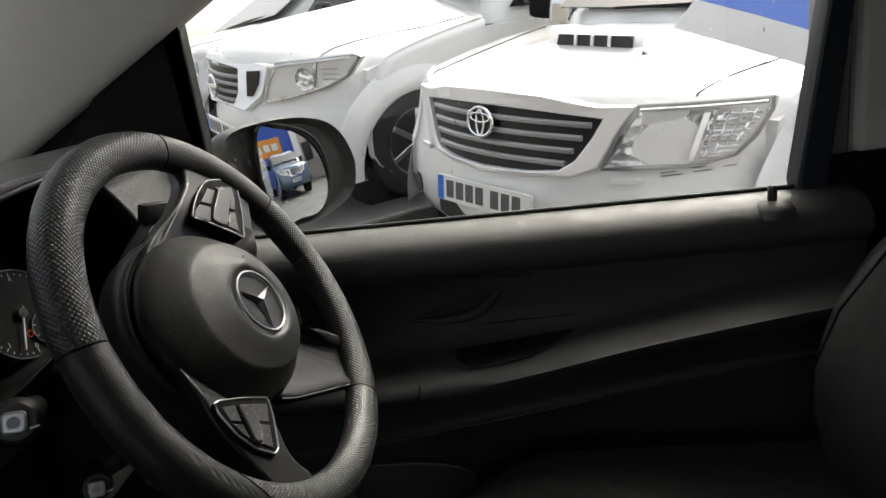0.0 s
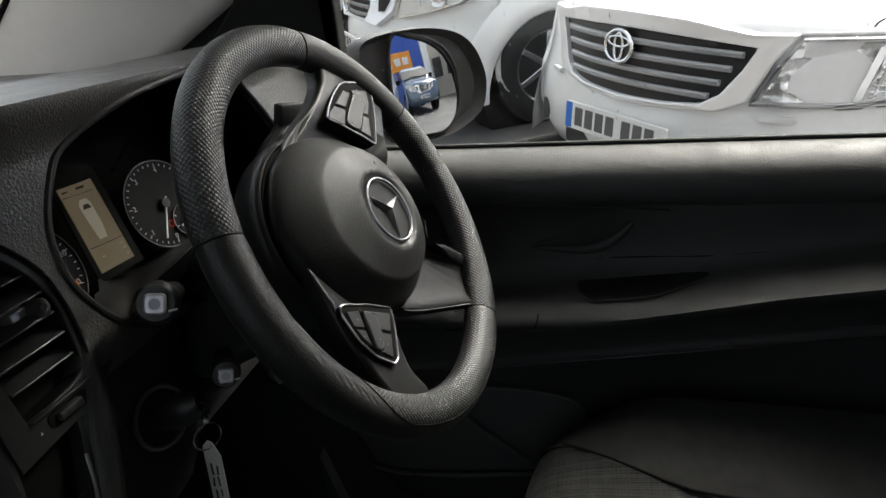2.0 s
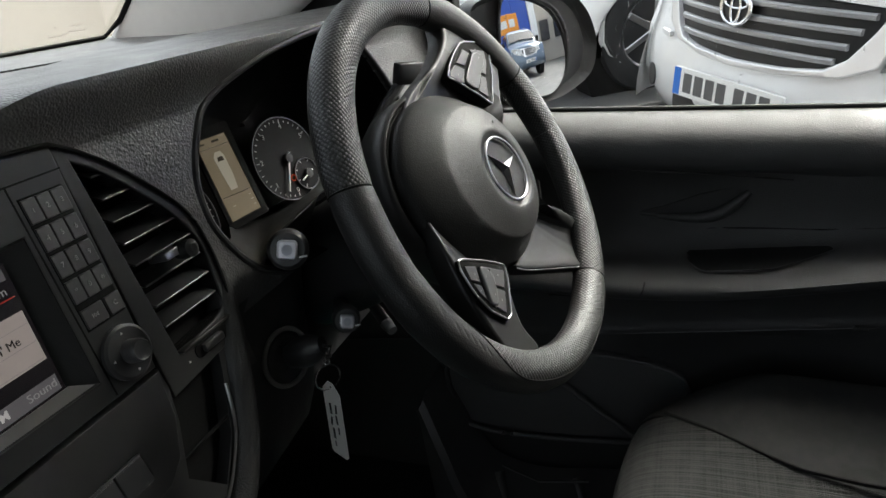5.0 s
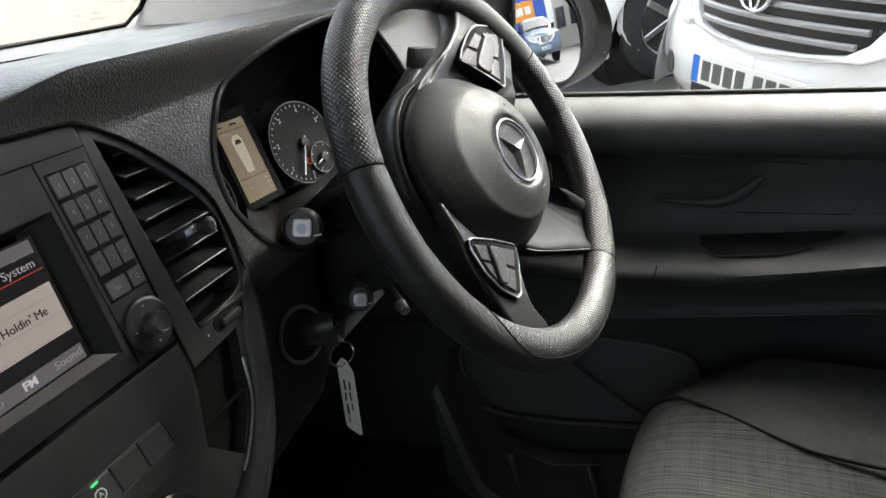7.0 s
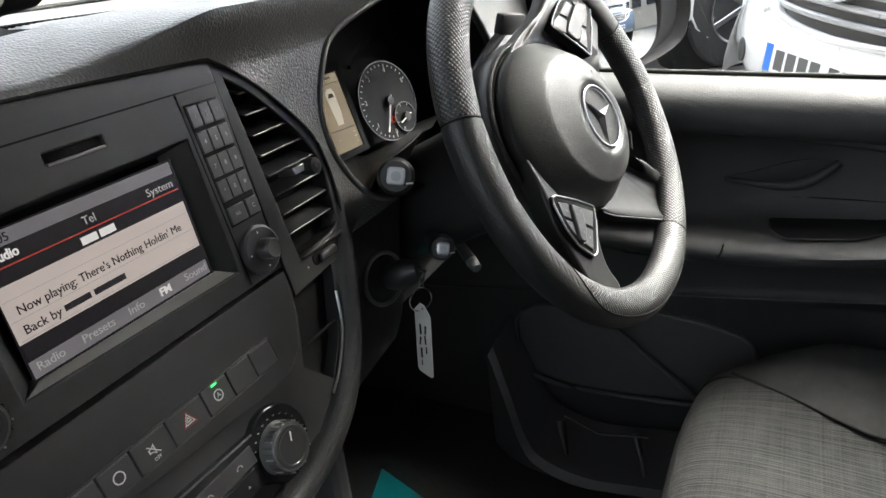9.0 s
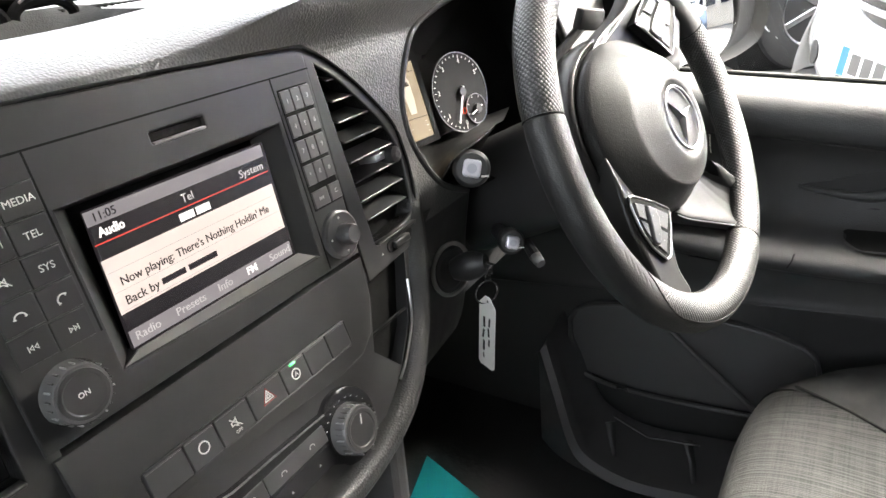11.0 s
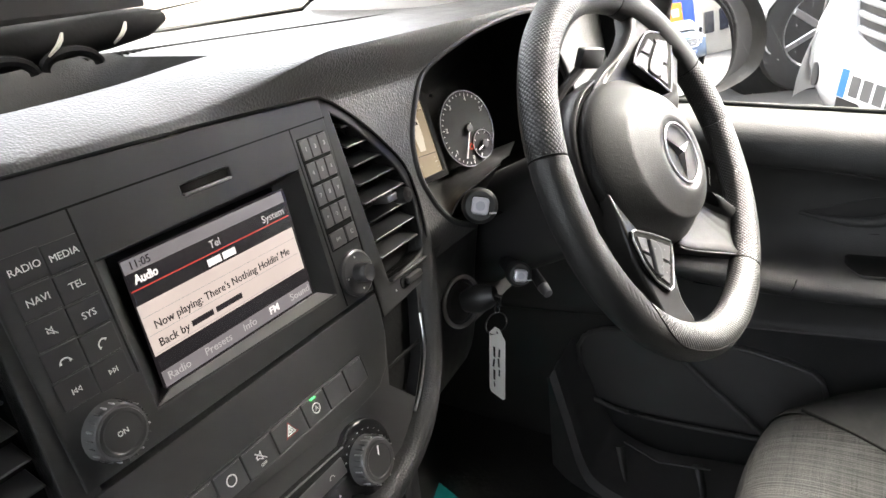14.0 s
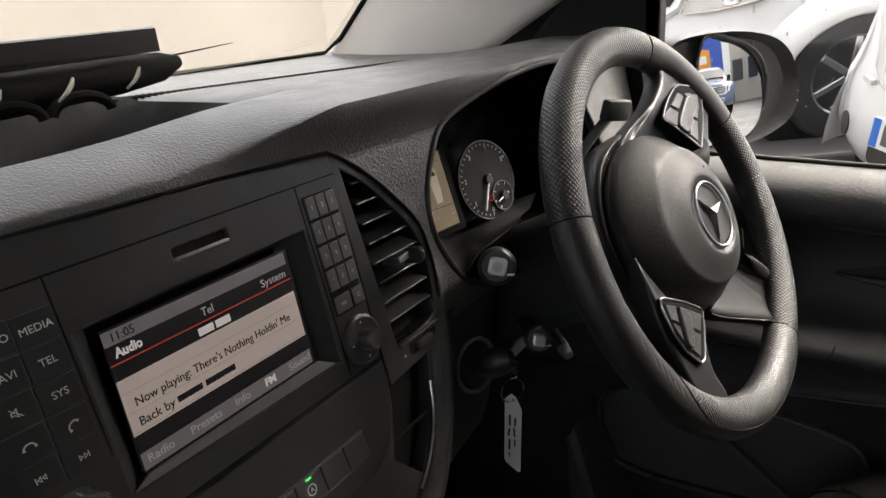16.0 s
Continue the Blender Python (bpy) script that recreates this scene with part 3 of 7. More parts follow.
part("keypad_well", bm_box(0.0918, 0.1232, -0.0003, 0.003, 0.0455, 0.1345, 0.0005, 1), DARK, radio)
for r, row in enumerate(("123", "456", "789", "*0#")):
    for c, ch in enumerate(row):
        button(radio, "number_key", 0.0975 + c * 0.0102, 0.1255 - r * 0.0178, 0.0094, 0.0150, m=KEYN, text=ch, size=0.0046, ink=PRINTGREY)
button(radio, "number_key", 0.1012, 0.0535, 0.0165, 0.0125, m=KEYN, ic="prev", isz=0.0024, ink=PRINTGREY)
button(radio, "number_key", 0.1175, 0.0535, 0.0120, 0.0125, m=KEYN, text="C", size=0.0046, ink=PRINTGREY)


def knob(parent, name, x, z, r, h, m=SATIN, y=0.0, ring_r=None, ticks=0):
    ob = part(name, bm_lathe([(r * 1.04, 0), (r * 1.02, h * 0.3), (r, h * 0.75), (r * 0.95, h * 0.93), (r * 0.85, h), (r * 0.75, h * 0.97), (0.0005, h * 0.95)], 40), m, parent)
    ob.matrix_local = pose(x, y, z)
    if ring_r:
        part("collar", bm_lathe([(ring_r, -0.001), (ring_r, 0.002), (ring_r * 0.93, 0.0035), (r * 1.02, 0.0032)], 40), SATIN, ob)
    for k in range(ticks):
        a = radians(20 + 360 * k / ticks)
        part("ridge", bm_box(-0.0009, 0.0009, -h * 0.85, -0.002, r * 0.985, r * 1.055, 0.0003, 1), SILVER if k % 4 == 0 else SATIN, ob).matrix_local = pose(0, 0, 0, 0, math.degrees(a), 0)
    return ob


CLEARRING = mat("smoky_ring", (0.10, 0.10, 0.10), 0.22, vary=0.2, scale=400)


def dial_knob(parent, name, x, z, r, h, ticks=22):
    """A black-faced knob in a smoky grooved ring with bright marks."""
    ob = part(name, bm_lathe([(r * 0.86, 0), (r * 0.86, h * 0.9), (r * 0.83, h), (r * 0.72, h * 1.0), (r * 0.66, h * 0.95), (0.0005, h * 0.94)], 40), SATIN, parent)
    ob.matrix_local = pose(x, 0, z)
    part("collar", bm_lathe([(r * 1.10, -0.001), (r * 1.09, 0.001), (r * 1.02, h * 0.55), (r * 0.99, h * 0.80), (r * 0.94, h * 0.92), (r * 0.87, h * 0.93)], 48), CLEARRING, ob, "smoky grey grip ring")
    for k in range(ticks):
        part("ridge", bm_box(-0.0005, 0.0005, -h * 0.86, -0.001, r * 1.0, r * 1.055, 0.0002, 1), SATINGREY if k % 3 == 0 else SATIN, ob).matrix_local = pose(0, 0, 0, 0, 360 * k / ticks + 8, 0)
    return ob


SATINGREY = mat("satin_grey_mark", (0.34, 0.34, 0.34), 0.35, metal=0.5, vary=0.1)
vol = dial_knob(radio, "volume_knob", -0.1065, 0.0235, 0.0158, 0.0105)
part("lettering", moved(bm_text("ON", 0.0042), pose(0, -0.0100, 0)), PRINT, vol, "white lettering", None)
part("controller_ring", moved(bm_lathe([(0.0185, -0.001), (0.0185, 0.003), (0.0165, 0.0042), (0.008, 0.004)], 40), pose(0.1085, 0, 0.0215)), KEYG, radio)
for a in range(4):
    part("arrow", moved(icon("arrow", 0.0016), pose(0.1085, -0.0044, 0.0215) @ pose(0, 0, 0, 0, 90 * a, 0) @ pose(0, 0, 0.0135)), PRINT, radio, "white arrow mark", None)
knob(radio, "controller_knob", 0.1090, 0.0215, 0.0078, 0.0150, m=KEYG)

# ---------------------------------------------------------------- switch panel and climate panel
SATINGREY2 = mat("worn_switch_edge", (0.07, 0.07, 0.07), 0.3, vary=0.1)
switches = thing("switch_panel", LOW, "black switch panel under the radio with a row of seven switches", "switch panel")
part("faceplate", bm_plate([(-0.129, -0.0030), (0.1235, -0.0030), (0.117, -0.035), (0.104, -0.060), (0.088, -0.070), (0.06, -0.072), (-0.128, -0.058)], [rrect(-0.097, 0.080, -0.0565, -0.0365, 0.003)], 0.018, 0.001), SATIN, switches)
part("switch_well", bm_box(-0.098, 0.081, 0.006, 0.012, -0.058, -0.035), DARK, switches)
for x0, x1, ic, tx in ((-0.096, -0.0705, "", ""), (-0.0695, -0.0475, "ring", ""), (-0.0465, -0.0205, "mute", "OFF"), (-0.0195, 0.0095, "triangle", ""), (0.0105, 0.0335, "ring", "A"), (0.0345, 0.0565, "", ""), (0.0575, 0.0790, "", "")):
    ob = button(switches, "switch", (x0 + x1) / 2, -0.0465, x1 - x0, 0.0190, m=KEYG, ic=ic, isz=0.0048 if ic == "triangle" else 0.0040, proud=0.0015)
    part("top_edge", bm_box(-(x1 - x0) / 2 + 0.0005, (x1 - x0) / 2 - 0.0005, -0.0018, 0.001, 0.0082, 0.0093, 0.0003, 1), SATINGREY2, ob)
    if ic == "triangle":
        part("red_outline", moved(bm_plate([(-0.0058, -0.0040), (0.0058, -0.0040), (0, 0.0062)], [[(-0.0050, -0.0035), (0.0050, -0.0035), (0, 0.0054)]], 0.0003), pose(0, -0.0018, 0)), mat("dull_red_line", (0.30, 0.05, 0.04), 0.5), ob, "dull red outline", None)
    if tx:
        part("lettering", moved(bm_text(tx, 0.0046 if tx == "A" else 0.003), pose(0, -0.0018, 0 if tx == "A" else -0.006)), PRINT, ob, "white lettering", None)
part("indicator_light", bm_box(0.0195, 0.0245, -0.0024, -0.001, -0.0394, -0.0382, 0.0004), glow("green_led", (0.05, 0.9, 0.15), 0.35), switches, "lit green indicator")
part("switch_edge", bm_box(-0.096, 0.079, -0.0022, 0.001, -0.0371, -0.0364, 0.0003), KEYG, switches)

climate = thing("climate_panel", LOW, "glossy black heater control panel with two round dials", "heater control")
out = circle(0.048, -0.107, 0.029, 28)
strip = [(0.030, -0.085), (-0.02, -0.083), (-0.055, -0.082), (-0.075, -0.078), (-0.10, -0.080), (-0.115, -0.092), (-0.11, -0.115), (-0.09, -0.126), (-0.06, -0.124), (-0.03, -0.120), (0.02, -0.121), (0.035, -0.131)]
right = [(0.048 + 0.029 * math.cos(a), -0.107 + 0.029 * math.sin(a)) for a in (radians(-115 + 225 * k / 20) for k in range(21))]
part("faceplate", bm_plate(strip + right, (), 0.010, 0.0015), GLOSS, climate)
part("trim_line", bm_tube([(x, -0.0005, z) for x, z in [(-0.075, -0.0785), (-0.055, -0.0825), (-0.02, -0.0835), (0.03, -0.0855)]], 0.0007, 6), SATIN, climate)
for x, tx in ((-0.049, "REAR"), (-0.018, ""), (0.010, "")):
    button(climate, "button", x, -0.0968, 0.030, 0.0130, m=KEYG, text=tx, ic="" if tx else "hang", size=0.0052, isz=0.0022, y=-0.0002, proud=0.0008, ink=PRINT if tx else PRINTGREY)
for x in (-0.049, -0.018, 0.010):
    button(climate, "button", x, -0.1130, 0.030, 0.0160, m=GLOSS, ic="arrow", isz=0.0018, y=-0.0002, proud=0.0006, ink=PRINTGREY)
for x, z in ((0.047, -0.109), (-0.089, -0.107)):
    k = dial_knob(climate, "dial", x, z, 0.0180, 0.0130, 28)
    part("pointer", moved(bm_box(-0.0005, 0.0005, -0.0001, 0.0004, 0.004, 0.011), pose(0, -0.0126, 0, 0, 20, 0)), PRINT, k, "white pointer line", None)
    for t in range(9):
        a = radians(30 + 15 * t)
        part("scale_mark", moved(icon("bar", 0.0007), pose(x + 0.0238 * math.cos(a), -0.0012, z + 0.0238 * math.sin(a))), PRINTGREY, climate, "", None)
part("lettering", moved(bm_text("28", 0.0062), pose(-0.096, -0.0023, -0.0835)), PRINT, climate, "white lettering", None)
part("warm_mark", bm_box(-0.0825, -0.0795, -0.0025, 0.0, -0.087, -0.0835, 0.0005), mat("red_mark", (0.6, 0.04, 0.02), 0.5), climate, "red warm mark")


# ---------------------------------------------------------------- air vents
SLAT = mat("slat_black", (0.030, 0.030, 0.031), 0.30, vary=0.08)


def vent(m, side):
    v = thing("air_vent", m, "black curved air vent with angled slats and a small knob", "air vent", "dashboard vents")
    s = side
    OUT = [(-0.021, 0.078), (-0.002, 0.064), (0.020, 0.041), (0.041, 0.014), (0.0505, -0.012), (0.0495, -0.036), (0.0450, -0.0600), (0.030, -0.0665), (-0.0125, -0.0700)]
    outl = spline2(OUT[:-1], 4, False) + [OUT[-1]]
    frame_out = [(-0.031, 0.0965), (-0.0245, 0.0965), (-0.0067, 0.0850), (0.0150, 0.0665), (0.0360, 0.0440), (0.0500, 0.0230), (0.0572, 0.0010), (0.0582, -0.020), (0.0560, -0.050), (0.0480, -0.0790), (0.034, -0.0890), (-0.032, -0.0940)]
    fo = [frame_out[0]] + spline2(frame_out[1:-1], 3, False) + [frame_out[-1]]
    part("frame", bm_plate([(x * s, z) for x, z in fo], [[(x * s, z) for x, z in outl]], 0.016, 0.0012), SATIN, v)
    part("duct", bm_plate([(x * s, z) for x, z in fo], (), 0.002), DARK, v).matrix_local = pose(0, 0.03, 0)
    rows = [[(x * s, d, z) for x, z in outl] for d in (0.002, 0.03)]
    part("duct_wall", bm_sheet(rows, closed=True), DARK, v)
    for k in range(8):
        z = 0.0640 - 0.0162 * k
        xr = max(x for x, zz in outl if abs(zz - z) < 0.012) - 0.002
        bm = bm_box(-0.0105, max(xr, 0.0), -0.009, 0.009, -0.0008, 0.0008, 0.0005, 1)
        if s < 0:
            moved(bm, Matrix.Diagonal((-1, 1, 1, 1)))
        part("slat", moved(bm, pose(0, 0.011, z + 0.0035, 24)), SLAT, v)
    kn = part("knob_stem", moved(bm_box(-0.010, 0.010, -0.006, 0.012, -0.003, 0.003, 0.001), pose(0.017 * s, -0.002, -0.004)), SILVER, v, "bright knob stem")
    part("knob", moved(bm_lathe([(0.0065, -0.004), (0.0072, 0.004), (0.0066, 0.009), (0.003, 0.0105), (0.0004, 0.0105)], 20), pose(0.026 * s, -0.006, -0.006)), RUBBER, v)
    part("thumbwheel_slot", bm_plate([(x * s, z) for x, z in rrect(0.000, 0.038, -0.0835, -0.0735, 0.004)], (), 0.001), DARK, v).matrix_local = pose(0, -0.0008, 0)
    part("sill", bm_box(min(-0.012 * s, 0.045 * s), max(-0.012 * s, 0.045 * s), -0.0035, 0.004, -0.0712, -0.0686, 0.0008, 1), SATIN, v)
    part("thumbwheel", moved(bm_box(0.004, 0.026, -0.004, 0.004, -0.0035, 0.0035, 0.002), pose(0.003 if s > 0 else -0.033, -0.001, -0.0785)), SATIN, v)
    for x, z in ((0.0435, -0.0755), (-0.008, -0.0800)):
        part("arrow", moved(icon("arrow", 0.0018), pose(x * s, -0.0006, z)), PRINT, v, "white arrow mark", None)
    return v


vent(pose(0.16, -0.0048, 1.16, -12), 1)
vent(pose(-0.155, -0.0048, 1.16, -12), -1)

# ---------------------------------------------------------------- instrument cluster
cluster = thing("instrument_cluster", CL, "dark instrument cluster with a lit portrait display and round dials", "instrument cluster")
WLOOP = CLUSTER_HOLE
INV = CL.inverted()
f0 = [hood_point(x, z) for x, z in WLOOP]
mid = V((0.43, 0.005, 1.18))
rows = [[INV @ p for p in f0], [INV @ (p + V((0.006, 0.012, 0)) + (mid - p) * 0.02) for p in f0], [INV @ (mid + (p - mid) * 1.10 + V((0.045, 0.125, -0.004))) for p in f0]]
part("hood", bm_sheet(rows, closed=True), DARK, cluster)
part("backing", bm_sheet([rows[2], [mid_l * 0.02 + INV @ (mid + V((0.045, 0.125, 0))) for mid_l in [v - INV @ mid for v in rows[2]]]], closed=True), DARK, cluster)
part("rim_bead", bm_tube([INV @ (p + V((0, 0.0005, 0))) for p in f0[:-5]], 0.0042, 10), SATIN, cluster)
# light lower lip of the binnacle
LIP = spline([(0.3069, 0.050, 1.1046), (0.2903, 0.030, 1.0994), (0.2821, 0.014, 1.0954), (0.2893, 0.008, 1.0919), (0.2949, 0.004, 1.0971), (0.3072, 0.0, 1.1108), (0.3262, -0.006, 1.1177), (0.3458, -0.012, 1.1237), (0.3702, -0.016, 1.1296)], 3)
lip_f = [INV @ p for p in LIP]
lip_b = [INV @ p for p in spline([(0.372, 0.098, 1.101), (0.380, 0.098, 1.096), (0.395, 0.100, 1.090), (0.415, 0.103, 1.087), (0.440, 0.106, 1.085), (0.470, 0.106, 1.084), (0.505, 0.100, 1.086), (0.54, 0.085, 1.092), (0.57, 0.06, 1.10)], 3)]
part("lower_lip", bm_sheet([lip_f, [a.lerp(b, 0.12) + V((0, 0, 0.001)) for a, b in zip(lip_f, lip_b)], [a.lerp(b, 0.5) + V((0, 0, -0.006)) for a, b in zip(lip_f, lip_b)], lip_b]), mat("satin_lip", (0.007, 0.007, 0.0072), 0.42, vary=0.1, bump=0.1, scale=700, spec=0.3), cluster, smooth=60)
part("lip_edge", bm_tube(lip_f, 0.0013, 8), SATIN, cluster, "satin rolled lip edge")
part("lip_skirt", bm_sheet([lip_f, [INV @ (p + V((0.010, 0.012, -0.014))) for p in LIP], [INV @ (p + V((0.022, 0.035, -0.045))) for p in LIP]]), PLASTIC, cluster, smooth=60)
DI = pose(0, 0.044, 0)


def dial(cx, cz, r, labels, a0, a1, marks, needle):
    d = part("dial_face", bm_plate(circle(cx, cz, r, 48), (), 0.003), mat("dial_black", (0.008, 0.008, 0.009), 0.6, spec=0.15), cluster)
    d.matrix_local = DI
    part("bezel_ring", bm_tube([(x, -0.001, z) for x, z in circle(cx, cz, r, 48)], 0.0007, 6, closed=True), mat("dim_ring", (0.20, 0.20, 0.21), 0.4, metal=0.5), d, "thin grey ring")
    for k in range(marks + 1):
        a = radians(a0 + (a1 - a0) * k / marks)
        big = k % 5 == 0
        part("scale_mark", moved(bm_box(-(0.0045 if big else 0.0028), 0, 0, 0.0004, -0.0005, 0.0005), pose(cx, -0.001, cz) @ pose(0, 0, 0, 0, -math.degrees(a), 0) @ pose(r * 0.93, 0, 0)), PRINTGREY, d, "", None)
    for k, s in enumerate(labels):
        a = radians(a0 + (a1 - a0) * k / (len(labels) - 1))
        part("numeral", moved(bm_text(s, 0.0088), pose(cx + r * 0.78 * math.cos(a), -0.0012, cz + r * 0.78 * math.sin(a))), PRINTGREY, d, "white numeral", None)
    if needle is not None:
        part("needle", moved(bm_box(-0.008, r * 0.82, -0.0008, 0.0008, -0.0010, 0.0010, 0.0004), pose(cx, -0.005, cz) @ pose(0, 0, 0, 0, -needle, 0)), PRINT, d, "pale needle")
        part("needle_cap", moved(bm_lathe([(0.0065, 0), (0.006, 0.005), (0.0005, 0.0055)], 20), pose(cx, -0.001, cz)), SATIN, d)
    return d


tach = dial(0.0955, 0.003, 0.0530, ("0", "1", "2", "3", "4", "5"), 267, 30, 25, 243)
fuel = dial(0.117, -0.024, 0.020, ("", ""), 240, 60, 4, 200)
fuel.location.y -= 0.002
part("warning_light", moved(icon("ring", 0.0042), pose(0.091, -0.0045, -0.022)), glow("red_warning", (0.9, 0.10, 0.03), 0.07), tach, "lit red warning symbol", None)
speedo = dial(-0.097, -0.020, 0.063, ("0", "20", "40", "60", "80", "100", "120", "140"), 250, -20, 35, None)
part("warning_light", moved(bm_box(-0.0035, 0.0035, 0, 0.0005, -0.003, 0.003), pose(-0.053, -0.004, -0.038)), glow("amber_warning", (1.0, 0.30, 0.02), 0.22), speedo, "lit amber warning symbol", None)
D_TAN = glow("display_tan", (0.36, 0.29, 0.19), 0.055)
DISP = [(-0.024, 0.057), (0.020, 0.058), (0.027, -0.038), (-0.020, -0.040)]
disp = part("display", bm_plate(DISP, (), 0.002), D_TAN, cluster, "lit tan portrait display")
disp.matrix_local = DI @ pose(0, -0.0015, 0)
part("display_surround", bm_plate([(-0.030, 0.070), (0.027, 0.070), (0.035, -0.046), (-0.026, -0.049)], [DISP], 0.003), DARK, cluster).matrix_local = DI @ pose(0, -0.003, 0)
D_PALE = glow("display_pale", (0.75, 0.68, 0.55), 0.05)
D_INK = glow("display_ink", (0.05, 0.04, 0.03), 0.1)
van = part("van_pictogram", bm_plate([(-0.006, 0.014), (-0.008, 0.034), (-0.004, 0.040), (0.004, 0.040), (0.007, 0.034), (0.0085, 0.010), (0.007, -0.006), (-0.003, -0.006)], (), 0.0004), D_PALE, disp, "pale van pictogram", None)
van.matrix_local = pose(0, -0.0005, 0)
part("pictogram_glass", bm_plate([(-0.005, 0.029), (-0.003, 0.034), (0.003, 0.034), (0.005, 0.029)], (), 0.0004), D_INK, disp, "", None).matrix_local = pose(0, -0.001, 0)
for x, z, w in ((0.003, 0.0525, 0.010), (-0.016, 0.052, 0.006), (-0.008, -0.024, 0.003), (0.019, -0.018, 0.003), (0.020, -0.024, 0.004), (0.021, -0.031, 0.003)):
    part("display_mark", moved(icon("bar", w / 2), pose(x, -0.0005, z)), D_INK if z > 0 else D_PALE, disp, "", None)
part("display_rule", bm_box(-0.021, 0.018, -0.0006, 0.0, 0.0460, 0.0465), D_INK, disp, "", None)
part("display_rule", bm_box(-0.018, 0.023, -0.0006, 0.0, -0.012, -0.0115), D_INK, disp, "", None)

# ---------------------------------------------------------------- steering wheel
WN = V((-0.112, -0.883, 0.455)).normalized()
WX = V((0, 0, 1)).cross(WN).normalized()
WZ = WX.cross(-WN).normalized()
WHEEL = Matrix((WX, -WN, WZ)).transposed().to_4x4()
WHEEL.translation = (0.4069, -0.1744, 1.1334)
wheel = thing("steering_wheel", WHEEL, "black leather steering wheel turned to one side with button pads", "steering wheel")


def dotted(name, color, rough, scale):
    """Leather pricked with rows of small round dimples."""
    m = mat(name, color, rough, vary=0.1, scale=500)
    nt = m.node_tree
    b = nt.nodes["Principled BSDF"]
    tc = next(n for n in nt.nodes if n.type == "TEX_COORD")
    mp = nt.nodes.new("ShaderNodeMapping")
    mp.inputs["Scale"].default_value = (scale, scale, scale)
    mp.inputs["Rotation"].default_value = (0, 0, radians(45))
    nt.links.new(tc.outputs["UV"], mp.inputs["Vector"])
    vo = nt.nodes.new("ShaderNodeTexVoronoi")
    vo.voronoi_dimensions = "2D"
    vo.inputs["Scale"].default_value = 1.0
    vo.inputs["Randomness"].default_value = 0.04
    nt.links.new(mp.outputs["Vector"], vo.inputs["Vector"])
    rp = nt.nodes.new("ShaderNodeMapRange")
    rp.inputs["From Min"].default_value, rp.inputs["From Max"].default_value = 0.50, 0.22
    nt.links.new(vo.outputs["Distance"], rp.inputs["Value"])
    cm = nt.nodes.new("ShaderNodeMix")
    cm.data_type = "RGBA"
    cm.inputs["A"].default_value = (*[c * 0.35 for c in color], 1)
    cm.inputs["B"].default_value = (*[c * 1.5 for c in color], 1)
    nt.links.new(rp.outputs["Result"], cm.inputs["Factor"])
    nt.links.new(cm.outputs["Result"], b.inputs["Base Color"])
    bp = nt.nodes.new("ShaderNodeBump")
    bp.inputs["Strength"].default_value, bp.inputs["Distance"].default_value = 0.95, 0.00045
    nt.links.new(rp.outputs["Result"], bp.inputs["Height"])
    nt.links.new(bp.outputs["Normal"], b.inputs["Normal"])
    return m


GRIP = dotted("pricked_leather", (0.013, 0.013, 0.013), 0.38, 330)
HIDE = mat("smooth_leather", (0.012, 0.012, 0.012), 0.50, bump=0.35, scale=900, kind="leather", vary=0.1)
COVER = mat("airbag_plastic", (0.0115, 0.0115, 0.0115), 0.50, bump=0.28, scale=900, kind="leather", vary=0.12, spec=0.34)
SPOKE = mat("spoke_black", (0.013, 0.013, 0.013), 0.40, bump=0.05, scale=700, vary=0.1, spec=0.4)
SPOKEGREY = mat("spoke_grey", (0.011, 0.011, 0.0113), 0.42, spec=0.22, vary=0.08, bump=0.05, scale=700)
SATINEDGE = mat("worn_satin_edge", (0.20, 0.20, 0.205), 0.35, metal=0.6, vary=0.1)
PADEDGE = mat("dull_pad_edge", (0.34, 0.34, 0.345), 0.36, metal=1.0, vary=0.1)
KEYPAD = mat("wheel_key_plastic", (0.040, 0.040, 0.0405), 0.42, bump=0.05, scale=800, vary=0.08)
PRINTDIM = mat("dim_print", (0.26, 0.26, 0.26), 0.6, vary=0.03)


def seam_turn(a):
    """Where the seam between the two hides lies round the rim: it winds from the thumb side to the front."""
    return 125 + 178 * ramp(186, 232, a)


def rim_part(a0, a1, m, rr=0.0178, ry=0.0165, n=20, side=None):
    """One covered stretch of the rim; side picks the thumb side ("in") or the back ("out") of a stretch in two hides."""
    steps = max(4, int(abs(a1 - a0) / 3))
    rows = []
    for k in range(steps + 1):
        a = radians(a0 + (a1 - a0) * k / steps)
        e = min(k, steps - k)
        s = 0.965 if e == 0 else 1.0
        u = V((math.cos(a), 0, math.sin(a)))
        row = []
        seam = seam_turn(math.degrees(a))
        lo, hi = {None: (0, 360 - 360 / n), "in": (90, seam), "out": (seam, 450)}[side]
        for j in range(n):
            t = radians(lo + (hi - lo) * j / (n - 1))
            # thumb side flattened a little towards the hub
            w = rr * s * (1.0 if math.cos(t) > 0 else 1.12)
            row.append(u * (0.183 + w * math.cos(t)) + V((0, ry * s * math.sin(t), 0)))
        rows.append(row)
    bm = bm_sheet(rows, closed=side is None, cap=side is None)
    uv = bm.loops.layers.uv.new("UVMap")
    for f in bm.faces:
        for lp in f.loops:
            c = lp.vert.co
            lp[uv].uv = ((math.atan2(c.z, c.x) % (2 * math.pi)) * 0.183, math.atan2(math.hypot(c.x, c.z) - 0.183, -c.y) * 0.0175)
    part("rim_section", bm, m, wheel)


